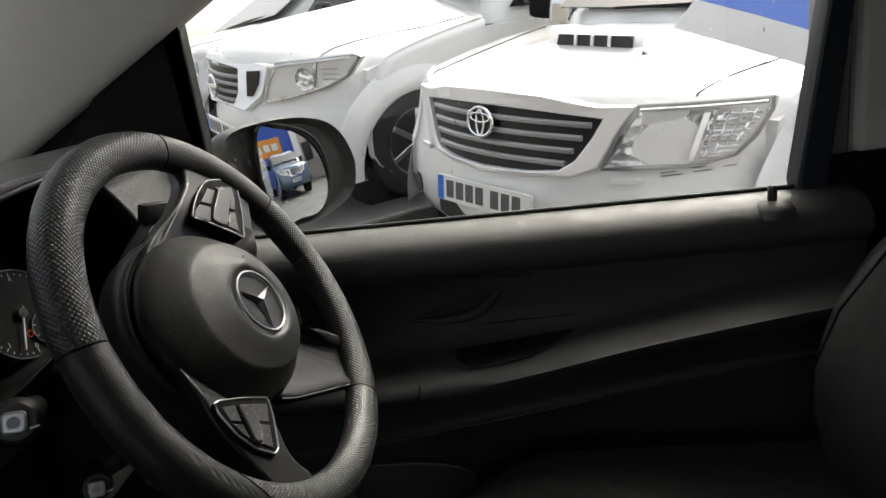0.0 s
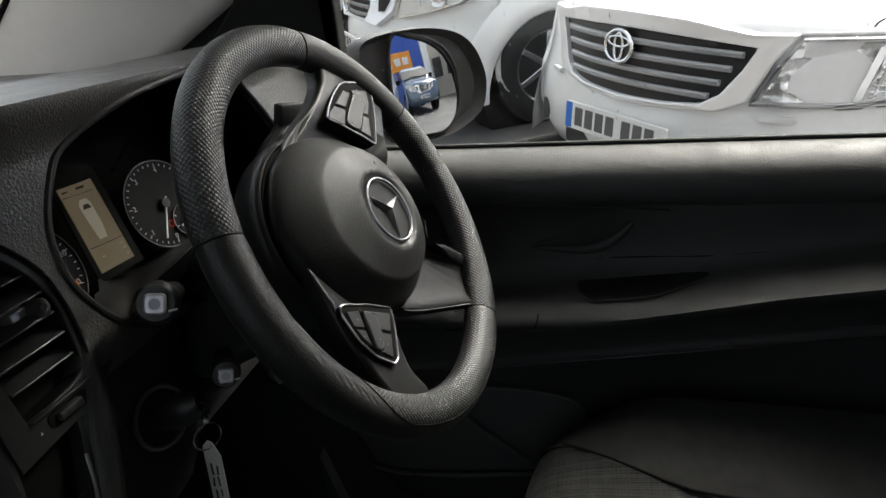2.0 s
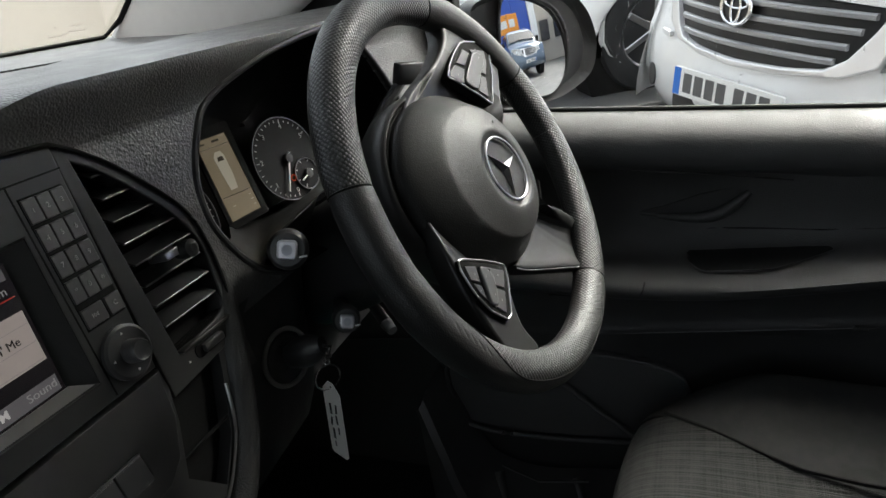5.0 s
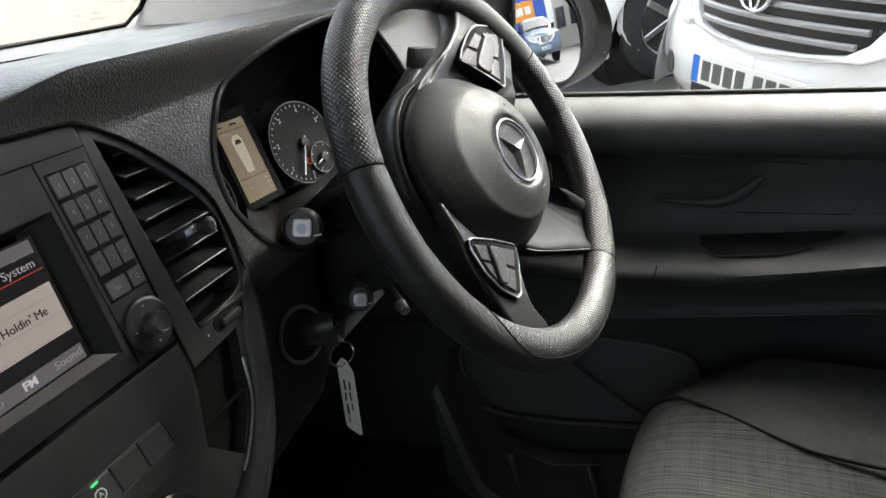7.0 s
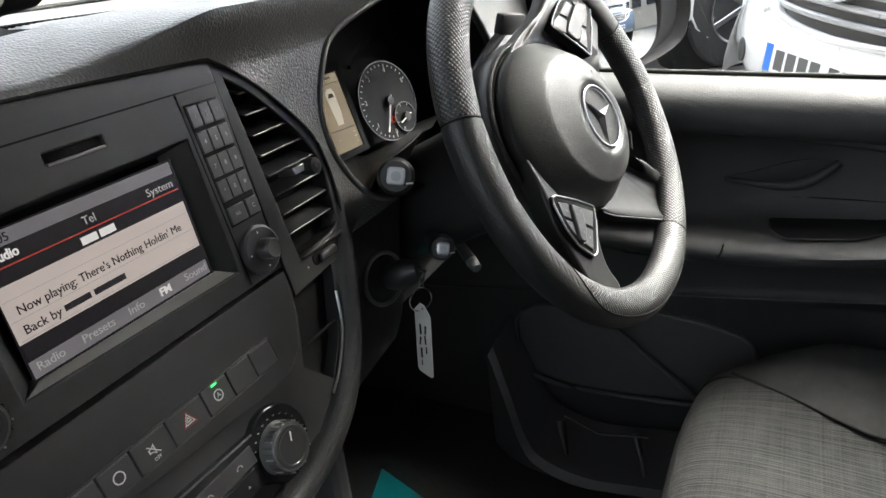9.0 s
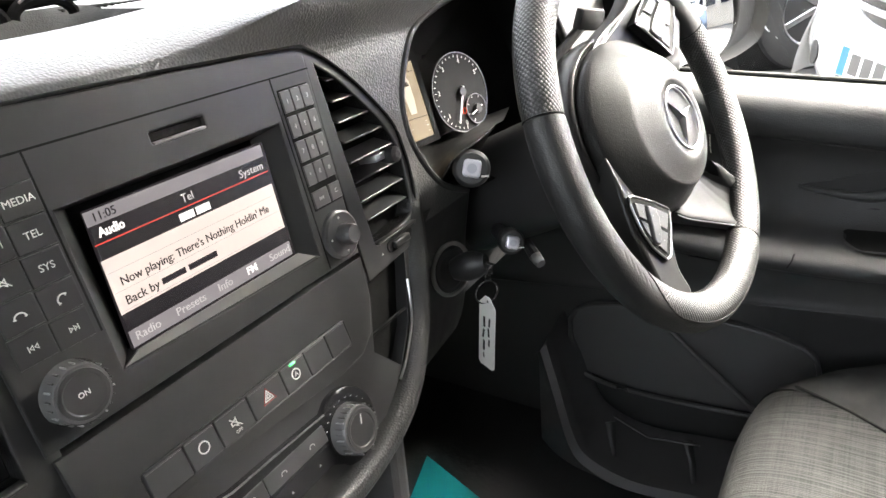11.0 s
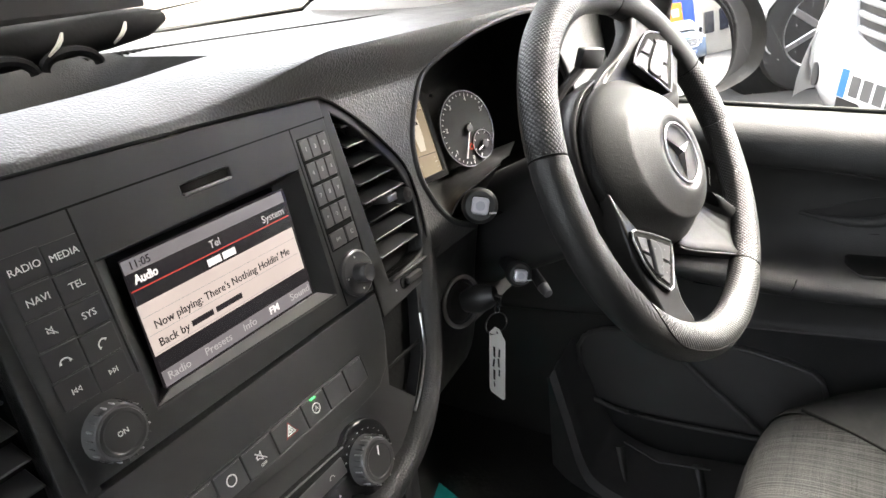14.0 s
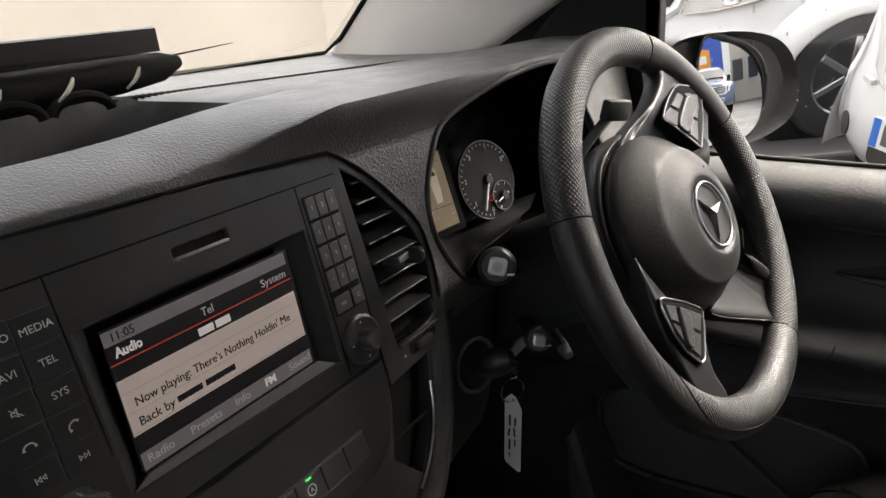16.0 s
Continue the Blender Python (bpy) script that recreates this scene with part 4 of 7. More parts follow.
rim_part(72.3, 162.7, GRIP)
rim_part(163.3, 186.0, HIDE)
rim_part(186.0, 300.7, HIDE, side="out")
rim_part(186.0, 300.7, GRIP, side="in")
rim_part(301.3, 359.9, GRIP)
rim_part(0.0, 23.7, GRIP)
rim_part(24.3, 71.7, HIDE)
for a in (72, 163, 301, 24):
    u = V((math.cos(radians(a)), 0, math.sin(radians(a))))
    part("stitched_joint", bm_tube([u * (0.183 + 0.0172 * math.cos(t)) + V((0, 0.0160 * math.sin(t), 0)) for t in (2 * math.pi * j / 20 for j in range(20))], 0.0008, 5, closed=True), DARK, wheel)
line = []
for a in range(186, 302, 3):
    s = radians(seam_turn(a))
    r = 0.183 + 0.0178 * math.cos(s) * (1.0 if math.cos(s) > 0 else 1.12)
    line.append((r * math.cos(radians(a)), 0.0165 * math.sin(s), r * math.sin(radians(a))))
part("stitch_line", bm_tube(line, 0.0007, 5), DARK, wheel)

def smooth_step(a, b, x):
    t = min(1, max(0, (x - a) / (b - a)))
    return t * t * (3 - 2 * t)


# airbag cover: a round dome with a flatter raised face and a shallow dish for the emblem
HUB = (-0.004, 0.004)
prof = [(0.99, 0.030), (1.0, 0.014), (1.0, 0.0075), (0.985, 0.0035), (0.955, 0.0000), (0.90, -0.0045), (0.84, -0.0095), (0.78, -0.0146), (0.735, -0.0182), (0.715, -0.0196), (0.700, -0.0203), (0.680, -0.0208), (0.62, -0.0224), (0.54, -0.0250), (0.47, -0.0273), (0.430, -0.0283), (0.400, -0.0286), (0.376, -0.0280), (0.352, -0.0262), (0.330, -0.0256), (0.005, -0.0254)]
ring = []
for s, y in prof:
    w = smooth_step(0.42, 0.95, s)
    ca, cb = 0.0962 + 0.0065 * w, 0.0962 - 0.0085 * w
    pts = [(ca * s * math.cos(a), cb * s * math.sin(a)) for a in (2 * math.pi * k / 64 for k in range(64))]
    ring.append([(-0.010 * w + px * math.cos(0.24) + pz * math.sin(0.24), y, 0.006 * w - px * math.sin(0.24) + pz * math.cos(0.24)) for px, pz in pts])
part("airbag_cover", bm_sheet(ring, closed=True, cap=True), COVER, wheel, smooth=50)
COVER_EDGE = [(x, z) for x, y, z in ring[1]]
# carrier: the skirt behind the cover, with a dark gap between the two
part("carrier", bm_sheet([[(x * s, y, z * s) for x, z in COVER_EDGE] for s, y in ((1.01, 0.026), (1.03, 0.0125), (1.05, 0.0105), (1.07, 0.0115), (1.085, 0.0150), (1.095, 0.0220), (1.07, 0.0400), (0.98, 0.0550))], closed=True), SPOKE, wheel, smooth=60)
part("cover_gap", bm_tube([(x * 1.012, 0.0135, z * 1.012) for x, z in COVER_EDGE], 0.0018, 6, closed=True), DARK, wheel)


def spoke_arm(name, outline, y_in, y_out, depth=0.020, m=SPOKE, label=""):
    """A spoke that dips from the rim towards the hub, with a rounded edge."""
    bm = bm_plate(spline2(outline, 5), (), depth, 0.0045, 3)
    bmesh.ops.triangulate(bm, faces=[f for f in bm.faces if len(f.verts) > 4])
    for v in bm.verts:
        t = smooth_step(0.080, 0.118, math.hypot(v.co.x - HUB[0], v.co.z - HUB[1]))
        v.co.y += y_in + (y_out - y_in) * t
    return part(name, bm, m, wheel, label, 50)


UPPER = [(-0.060, 0.076), (-0.035, 0.096), (-0.005, 0.108), (0.032, 0.121), (0.064, 0.138), (0.082, 0.160), (0.112, 0.150), (0.140, 0.128), (0.156, 0.100), (0.136, 0.078), (0.112, 0.056), (0.092, 0.030), (0.060, 0.045), (0.0, 0.070)]
LOWER_ARM = [(-0.090, 0.034), (-0.106, 0.008), (-0.117, -0.026), (-0.1225, -0.058), (-0.121, -0.088), (-0.118, -0.116), (-0.112, -0.142), (-0.086, -0.156), (-0.068, -0.146), (-0.073, -0.120), (-0.062, -0.092), (-0.046, -0.076), (-0.030, -0.058), (-0.060, -0.020)]
spoke_arm("spoke", UPPER, 0.012, -0.0055)
spoke_arm("spoke", LOWER_ARM, 0.012, -0.0055)
# lower spoke: a scooped plate with a raised bright edge on three sides
EDGE = spline2([(0.088, -0.060), (0.112, -0.078), (0.141, -0.105), (0.163, -0.126), (0.161, -0.135), (0.137, -0.152), (0.118, -0.1535), (0.085, -0.138), (0.044, -0.1195), (-0.010, -0.0945), (-0.034, -0.079)], 5, False)
face = [(0.105, -0.086), (0.128, -0.110), (0.133, -0.124), (0.122, -0.136), (0.095, -0.129), (0.055, -0.1115), (0.010, -0.092), (-0.010, -0.082)]
rows = []
for k, (x, z) in enumerate(EDGE):
    u = k / (len(EDGE) - 1) * (len(face) - 1)
    i = min(int(u), len(face) - 2)
    fx, fz = (face[i][j] + (face[i + 1][j] - face[i][j]) * (u - i) for j in (0, 1))
    hx, hz = HUB[0] + 0.05, HUB[1] - 0.045
    rows.append([(x, 0.016, z), (x + (fx - x) * 0.02, 0.003, z + (fz - z) * 0.02), (x + (fx - x) * 0.12, -0.0015, z + (fz - z) * 0.12), (x + (fx - x) * 0.35, -0.002, z + (fz - z) * 0.35), (fx, 0.0035, fz), (fx + (hx - fx) * 0.35, 0.010, fz + (hz - fz) * 0.35), (hx, 0.016, hz)])
part("lower_spoke", bm_sheet(rows), SPOKEGREY, wheel, "satin grey lower spoke", 50)
part("lower_spoke_trim", bm_tube([(x, -0.0004, z) for x, z in EDGE[3:-2]], 0.0008, 6), SATINEDGE, wheel, "thin worn spoke edge")
# button pads: a black inlay, a bright trim line, four flat keys and a raised rocker
PU = [(0.0252, 0.1003), (0.0377, 0.1087), (0.0600, 0.1190), (0.0805, 0.1257), (0.0930, 0.1262), (0.1340, 0.1178), (0.1390, 0.1110), (0.1080, 0.0790), (0.0800, 0.0560), (0.0660, 0.0690), (0.0433, 0.0872)]
PL = [(-0.1151, -0.0366), (-0.1088, -0.0376), (-0.0820, -0.0520), (-0.0557, -0.0693), (-0.0650, -0.0830), (-0.0870, -0.1045), (-0.0952, -0.1046), (-0.1100, -0.0880), (-0.1175, -0.0672), (-0.1185, -0.0440)]


def pad(poly, cells, rocker, marks):
    cx, cz = sum(p[0] for p in poly) / len(poly), sum(p[1] for p in poly) / len(poly)
    loop = []
    for i, q in enumerate(poly):
        a, b = poly[i - 1], poly[(i + 1) % len(poly)]
        loop += [(q[0] + (a[0] - q[0]) * 0.12, q[1] + (a[1] - q[1]) * 0.12), (q[0] + (a[0] + b[0] - 2 * q[0]) * 0.03, q[1] + (a[1] + b[1] - 2 * q[1]) * 0.03), (q[0] + (b[0] - q[0]) * 0.12, q[1] + (b[1] - q[1]) * 0.12)]
    p = part("button_pad", moved(bm_plate(loop, (), 0.010, 0.0010), pose(0, -0.0085, 0)), DARK, wheel, "black button pad")
    part("pad_trim", bm_tube([(cx + (x - cx) * 0.985, -0.0086, cz + (z - cz) * 0.985) for x, z in loop], 0.0010, 6, closed=True), PADEDGE, p, "thin bright pad edge")
    for c in cells:
        qx, qz = sum(q[0] for q in c) / len(c), sum(q[1] for q in c) / len(c)
        part("button", moved(bm_plate([(qx + (x - qx) * 0.95, qz + (z - qz) * 0.95) for x, z in c], (), 0.004, 0.0006), pose(0, -0.0100, 0)), KEYPAD, p)
    part("rocker", moved(bm_plate(spline2(rocker, 3), (), 0.006, 0.0014, 3), pose(0, -0.0120, 0)), KEYPAD, p, "raised rocker key")
    for x, z, d in marks:
        part("symbol", moved(icon("arrow", 0.0014), pose(x, d, z)), PRINTDIM, p, "pale symbol", None)


pad(PU, [[(0.0799, 0.1190), (0.0890, 0.1130), (0.0650, 0.1020), (0.0507, 0.1090)], [(0.0490, 0.1078), (0.0625, 0.1000), (0.0470, 0.0872), (0.0417, 0.0890), (0.0270, 0.0991), (0.0333, 0.1040)], [(0.0920, 0.1170), (0.1229, 0.1098), (0.1136, 0.0968), (0.0975, 0.0850), (0.0895, 0.0890), (0.1075, 0.0985), (0.1070, 0.1090), (0.0930, 0.1125)], [(0.0955, 0.0835), (0.0771, 0.0640), (0.0655, 0.0745), (0.0880, 0.0878)]], [(0.0915, 0.1112), (0.1050, 0.1085), (0.1056, 0.0985), (0.0876, 0.0896), (0.0642, 0.0765), (0.0490, 0.0862), (0.0560, 0.0940), (0.0740, 0.1030)], [(0.043, 0.0975, -0.0103), (0.057, 0.086, -0.0123), (0.097, 0.104, -0.0123), (0.104, 0.114, -0.0103), (0.079, 0.0745, -0.0103)])
pad(PL, [[(-0.1125, -0.0428), (-0.0980, -0.0500), (-0.1035, -0.0640), (-0.1142, -0.0560)], [(-0.1142, -0.0582), (-0.1045, -0.0660), (-0.1085, -0.0790), (-0.1126, -0.0692)], [(-0.0940, -0.0515), (-0.0630, -0.0718), (-0.0765, -0.0835), (-0.0875, -0.0750), (-0.0835, -0.0610)], [(-0.0780, -0.0850), (-0.0935, -0.0998), (-0.1020, -0.0890), (-0.0985, -0.0880), (-0.0880, -0.0765)]], [(-0.0962, -0.0525), (-0.0850, -0.0625), (-0.0890, -0.0755), (-0.1000, -0.0868), (-0.1070, -0.0820), (-0.1020, -0.0690)], [(-0.106, -0.054, -0.0103), (-0.110, -0.068, -0.0103), (-0.077, -0.070, -0.0103), (-0.090, -0.088, -0.0103), (-0.096, -0.062, -0.0123), (-0.098, -0.079, -0.0123)])
# round emblem: a plain ring with three arms
emb = part("emblem", bm_tube([(x, -0.0282, z) for x, z in circle(0, 0, 0.0308, 48)], 0.0014, 10, closed=True), PADEDGE, wheel, "chrome ring with three arms")
for a in (131, 11, 251):
    bm = bmesh.new()
    tip = bm.verts.new((0.0295, -0.0268, 0))
    v = [bm.verts.new(p) for p in ((0, -0.0256, 0.0048), (0, -0.0312, 0), (0, -0.0256, -0.0048))]
    for i, j in ((0, 1), (1, 2), (2, 0)):
        bm.faces.new((v[i], v[j], tip))
    bm.faces.new(v)
    moved(bm, pose(0, 0, 0, 0, -a, 0))
    part("emblem_arm", bm, SILVER, emb, smooth=None)
part("lettering", moved(bm_text("AIRBAG", 0.0062), pose(0.0455, -0.0246, -0.0385) @ pose(0, 0, 0, 0, -45, 0) @ pose(0, 0, 0, 6, 0, 0)), DARK, wheel, "dark moulded lettering", None)
part("bag_mark", moved(icon("bar", 0.004), pose(0.0245, -0.0262, 0.0400, 0, -60, 0)), DARK, wheel, "", None)
part("bag_mark", moved(icon("bar", 0.004), pose(-0.0405, -0.0262, -0.0215, 0, 70, 0)), DARK, wheel, "", None)
part("column_boss", moved(bm_lathe([(0.040, -0.16), (0.052, -0.10), (0.058, -0.05), (0.055, -0.03)], 32), pose(0, 0, -0.005)), PLASTIC, wheel)

# ---------------------------------------------------------------- steering column, stalks, key
column = thing("steering_column", pose(0, 0, 0), "black plastic steering column shroud with two stalks and an adjuster lever", "steering column")
axis = -WN
rows = []
for d, r in ((0.045, 0.052), (0.06, 0.060), (0.10, 0.064), (0.15, 0.066), (0.24, 0.066)):
    c = V(WHEEL.translation) + axis * d + V((0.01, 0, -0.004))
    rows.append([c + WX * (r * 1.12 * math.copysign(abs(math.cos(t)) ** 0.7, math.cos(t))) + WZ * (r * 0.95 * math.copysign(abs(math.sin(t)) ** 0.7, math.sin(t))) for t in (2 * math.pi * k / 32 for k in range(32))])
part("shroud", bm_sheet(rows, closed=True, cap=True), PLASTIC, column)
GREYCAP = mat("grey_cap", (0.50, 0.50, 0.54), 0.28, metal=0.5, vary=0.06)
LEVERTIP = mat("worn_lever_tip", (0.16, 0.16, 0.165), 0.4, vary=0.1)


def stalk(tip, root, r, cap):
    tip, root = V(tip), V(root)
    d = (tip - root).normalized()
    m = (-d).to_track_quat("Y", "Z").to_matrix().to_4x4()
    m.translation = tip
    st = part("stalk", bm_tube([root, root.lerp(tip, 0.5), root.lerp(tip, 0.80)], [r * 0.75, r * 0.8, r * 0.95], 16), PLASTIC, column, "black control stalk with a pale end button")
    c = part("collar", moved(bm_lathe([(r * 1.0, -0.024), (r * 1.12, -0.022), (r * 1.15, -0.010), (r * 1.05, -0.004), (r * 0.9, -0.002), (0.001, -0.002)], 32), m), SATIN, st)
    part("marking", moved(icon("bar", r * 0.22), m @ pose(r * 0.75, -0.001, -r * 0.5)), PRINT, st, "", None)
    part("end_button", moved(bm_plate(rrect(-cap, cap, -cap, cap, cap * 0.45), (), 0.006, 0.0018), m @ pose(0, -0.006, 0, 0, 12, 0)), GREYCAP, st, "pale grey end button")
    part("end_dimple", moved(bm_plate(circle(0, 0, cap * 0.55, 24), (), 0.001), m @ pose(0, -0.0065, 0)), mat("grey_dimple", (0.34, 0.35, 0.40), 0.35), st)


stalk((0.2490, -0.0555, 1.1285), (0.360, 0.012, 1.085), 0.0150, 0.0080)
stalk((0.2770, -0.0800, 1.0490), (0.375, -0.015, 1.010), 0.0112, 0.0062)
part("adjuster_lever", bm_tube([(0.46, 0.02, 1.00), (0.435, -0.018, 0.978), (0.416, -0.043, 0.9645)], [0.006, 0.006, 0.0075], 10), PLASTIC, column)
part("adjuster_tip", bm_tube([(0.416, -0.043, 0.9645), (0.4075, -0.054, 0.9600)], [0.0075, 0.0058], 10), LEVERTIP, column, "pale lever tip")
part("gear_paddle", moved(bm_box(-0.02, 0.02, -0.006, 0.006, -0.012, 0.012, 0.003), pose(0.528, -0.062, 1.218, 10, 8, -20)), PLASTIC, column)
part("paddle_arm", bm_tube([(0.45, -0.03, 1.15), (0.49, -0.045, 1.19), (0.522, -0.058, 1.214)], 0.006, 8), PLASTIC, column)

lock = thing("ignition_lock", Matrix.Translation((0.264, -0.0185, 1.0140)) @ pose(0, 0, 0, -8, 0, -12), "grey ringed ignition lock in the dashboard", "ignition lock")
part("ring", bm_tube([(x, 0, z) for x, z in circle(0, 0, 0.0262, 40)], 0.0022, 10, closed=True), mat("worn_grey_ring", (0.30, 0.29, 0.28), 0.35, metal=0.7), lock, "worn grey ring")
part("barrel", bm_lathe([(0.0245, -0.03), (0.0245, -0.004), (0.0200, -0.001), (0.013, -0.003), (0.001, -0.003)], 32), PLASTIC, lock)
key = thing("ignition_key", pose(0, 0, 0), "black car key in the ignition with a paper tag", "key")
rows = []
for k, (w, h) in enumerate(((0.009, 0.011), (0.0125, 0.0140), (0.0130, 0.0150), (0.0115, 0.0135), (0.0075, 0.0085))):
    c = V((0.266, -0.020, 1.0130)).lerp(V((0.2715, -0.054, 1.0255)), k / 4)
    d = V((0.0055, -0.040, 0.0125)).normalized()
    s = d.cross(V((0, 0, 1))).normalized()
    u = s.cross(d)
    rows.append([c + s * (w * math.cos(t)) + u * (h * math.sin(t)) for t in (2 * math.pi * j / 16 for j in range(16))])
part("fob", bm_sheet(rows, closed=True, cap=True), PLASTIC, key)
part("loop", bm_tube([(0.2715, -0.052, 1.025), (0.272, -0.061, 1.024), (0.270, -0.060, 1.016), (0.2695, -0.053, 1.016)], 0.0020, 8, closed=True), SATIN, key)
for i in range(2):
    m = pose(0.2690 - 0.002 * i, -0.0575, 1.0165 - i * 0.0050, 0, 0, 90 * i + 20)
    part("chain_link", moved(bm_tube([(x, 0, z) for x, z in circle(0, 0, 0.0026, 12, 0.0045)], 0.0007, 6, closed=True), m), CHROME, key)
part("split_ring", moved(bm_tube([(x, 0, z) for x, z in circle(0, 0, 0.0122, 32)], 0.0009, 8, closed=True), pose(0.2635, -0.0575, 0.9970, 0, 0, -35)), CHROME, key, "thin steel split ring")
TAGM = pose(0.2640, -0.0580, 0.9855, 2, -2, 66)
tag = part("paper_tag", moved(bm_plate([(-0.0035, 0.006), (0.0035, 0.006), (0.0125, -0.004), (0.0125, -0.074), (0.0095, -0.077), (-0.0095, -0.077), (-0.0125, -0.074), (-0.0125, -0.004)], [circle(0, 0.0005, 0.0018, 12)], 0.0006), TAGM), PAPER, key, "white paper tag with handwritten bars")
for x, z, w, a in ((-0.004, -0.022, 0.005, 85), (-0.003, -0.034, 0.005, 95), (-0.004, -0.046, 0.004, 88), (0.004, -0.024, 0.006, 92), (0.005, -0.038, 0.005, 80), (0.004, -0.052, 0.006, 90), (0.004, -0.064, 0.003, 96)):
    part("tag_bar", moved(icon("bar", w), TAGM @ pose(x, -0.0004, z, 0, a, 0)), INK, tag, "", None)
    part("tag_bar", moved(icon("bar", w), TAGM @ pose(x, 0.0008, z, 0, a, 0)), INK, tag, "", None)

# ---------------------------------------------------------------- driver door
def smooth(a, b, x):
    t = min(1, max(0, (x - a) / (b - a)))
    return t * t * (3 - 2 * t)


door = thing("driver_door", pose(0, 0, 0), "black moulded driver door with an armrest and a rain-spotted window", "door")


def arm_rise(y):
    ks = (0.0, 0.30, 0.376, 0.436, 0.496, 0.56, 0.66, 0.83, 0.96)
    vs = (-0.010, -0.009, -0.009, -0.003, 0.006, 0.015, 0.027, 0.045, 0.055)
    return sum(float(np.interp(-y + d, ks, vs)) for d in (-0.09, -0.06, -0.03, 0, 0.03, 0.06, 0.09)) / 7


def door_row(y):
    dep = 0.020 * smooth(-0.54, -0.40, y)
    a = arm_rise(y)
    b = 0.11 * (-y - 0.33) - 0.012
    up = 0.004 + 0.013 * smooth(-0.33, -0.65, y)
    s = -0.028 * (-y - 0.2)
    arm = 0.055 + 0.03 * smooth(0.0, -0.25, y)
    return [(0.835, y, 1.086 + s), (0.812, y, 1.103 + s), (0.800, y, 1.1075 + s), (0.785, y, 1.1070 + s), (0.765, y, 1.1030 + s), (0.749, y, 1.0965 + s), (0.737, y, 1.0870 + s), (0.730, y, 1.0755 + s), (0.7275, y, 1.062 + s), (0.729, y, 1.051 + s), (0.733, y, 1.0425 + s * 0.8), (0.738, y, 1.0375 + s * 0.8),
            (0.740 + dep * 0.75, y, 1.0335 + s * 0.8), (0.742 + dep, y, 1.026), (0.746 + dep, y, 0.985), (0.745 + dep, y, 0.950 + a * 0.5), (0.740 + dep * 0.7, y, 0.930 + a), (0.728, y, 0.920 + a), (0.745 - arm * 0.8, y, 0.916 + a), (0.745 - arm * 1.0, y, 0.911 + a),
            (0.745 - arm * 1.09, y, 0.902 + a + up * 0.5), (0.745 - arm * 1.07, y, 0.888 + a * 0.9 + up), (0.745 - arm * 0.8, y, 0.874 + a * 0.8 + up), (0.728, y, 0.860 + a * 0.5 + up), (0.739, y, 0.838 + a * 0.3), (0.743, y, 0.815 + b), (0.741, y, 0.803 + b), (0.736, y, 0.7995 + b), (0.737, y, 0.7965 + b), (0.748, y, 0.794 + b), (0.757, y, 0.775), (0.760, y, 0.70), (0.768, y, 0.55), (0.78, y, 0.40)]


ys = [0.62, 0.45, 0.30, 0.20] + [0.12 - 0.03 * k for k in range(37)]
part("panel", slab([door_row(y) for y in ys], (0.012, 0, -0.002)), DOORSKIN, door, smooth=60)
part("ledge_line", bm_tube([(0.7355, y, 0.787 + 0.11 * (-y - 0.33)) for y in [0.05 - 0.05 * k for k in range(14)]], 0.0016, 6), SATIN, door)
part("ledge_stud", bm_box(0.729, 0.738, -0.586, -0.570, 0.8115, 0.818, 0.002), SATIN, door)
part("armrest_seam", bm_tube([(0.657, -0.305, 0.9085), (0.6525, -0.3035, 0.900), (0.653, -0.300, 0.890), (0.662, -0.290, 0.881), (0.674, -0.24, 0.873), (0.68, -0.17, 0.870)], 0.0011, 6), DARK, door)
part("waist_crease", bm_tube(spline([(0.7395, 0.0, 1.052), (0.7385, -0.10, 1.048), (0.7375, -0.213, 1.0415), (0.7370, -0.321, 1.0345), (0.7370, -0.418, 1.0275), (0.7395, -0.481, 1.0210)], 4), 0.0016, 6), SATIN, door)
rec = spline2([(-0.292, 0.966), (-0.33, 0.978), (-0.375, 0.995), (-0.41, 1.001), (-0.433, 0.999), (-0.418, 0.982), (-0.39, 0.965), (-0.35, 0.9605)], 4)
hr = part("handle_recess", bm_plate([(y, z) for y, z in rec], (), 0.003), PLASTIC, door, "dark handle recess")
hr.matrix_local = Matrix.Translation((0.7630, 0, 0)) @ pose(0, 0, 0, 0, 0, 90) @ Matrix.Diagonal((1, -1, 1, 1))
hpath = spline([(0.762, -0.292, 0.9655), (0.757, -0.33, 0.9625), (0.752, -0.367, 0.963), (0.751, -0.392, 0.968), (0.754, -0.412, 0.980), (0.761, -0.433, 0.998)], 3)
part("door_handle", bm_tube(hpath, [0.0015 + 0.0065 * math.sin(math.pi * (0.1 + 0.8 * k / (len(hpath) - 1)) ** 1.4) for k in range(len(hpath))], 12), DOORSKIN, door, "black curved door handle")
# grab pocket: no hollow is cut, a black sheet on the armrest paints its shade
pk = []
for k in range(31):
    t = k / 30
    y = -0.354 - 0.190 * t
    a = arm_rise(y)
    xin = 0.742 - 0.058 * min(1, t / 0.12) ** 0.5 * min(1, (1 - t) / 0.45) ** 0.7
    pk.append((V((xin, y, 0.9187 + a + 0.0016)), V((0.7425, y, 0.9235 + a + 0.0022))))
part("pocket_shade", bm_sheet([[p, p.lerp(q, 0.5) + V((0, 0, 0.0008)), q] for p, q in pk]), DARK, door, "black sheet standing for the shade in the grab pocket")
part("pocket_edge", bm_tube([p + V((-0.001, 0, 0)) for p, q in pk[1:-1]], 0.0013, 6), SATIN, door)
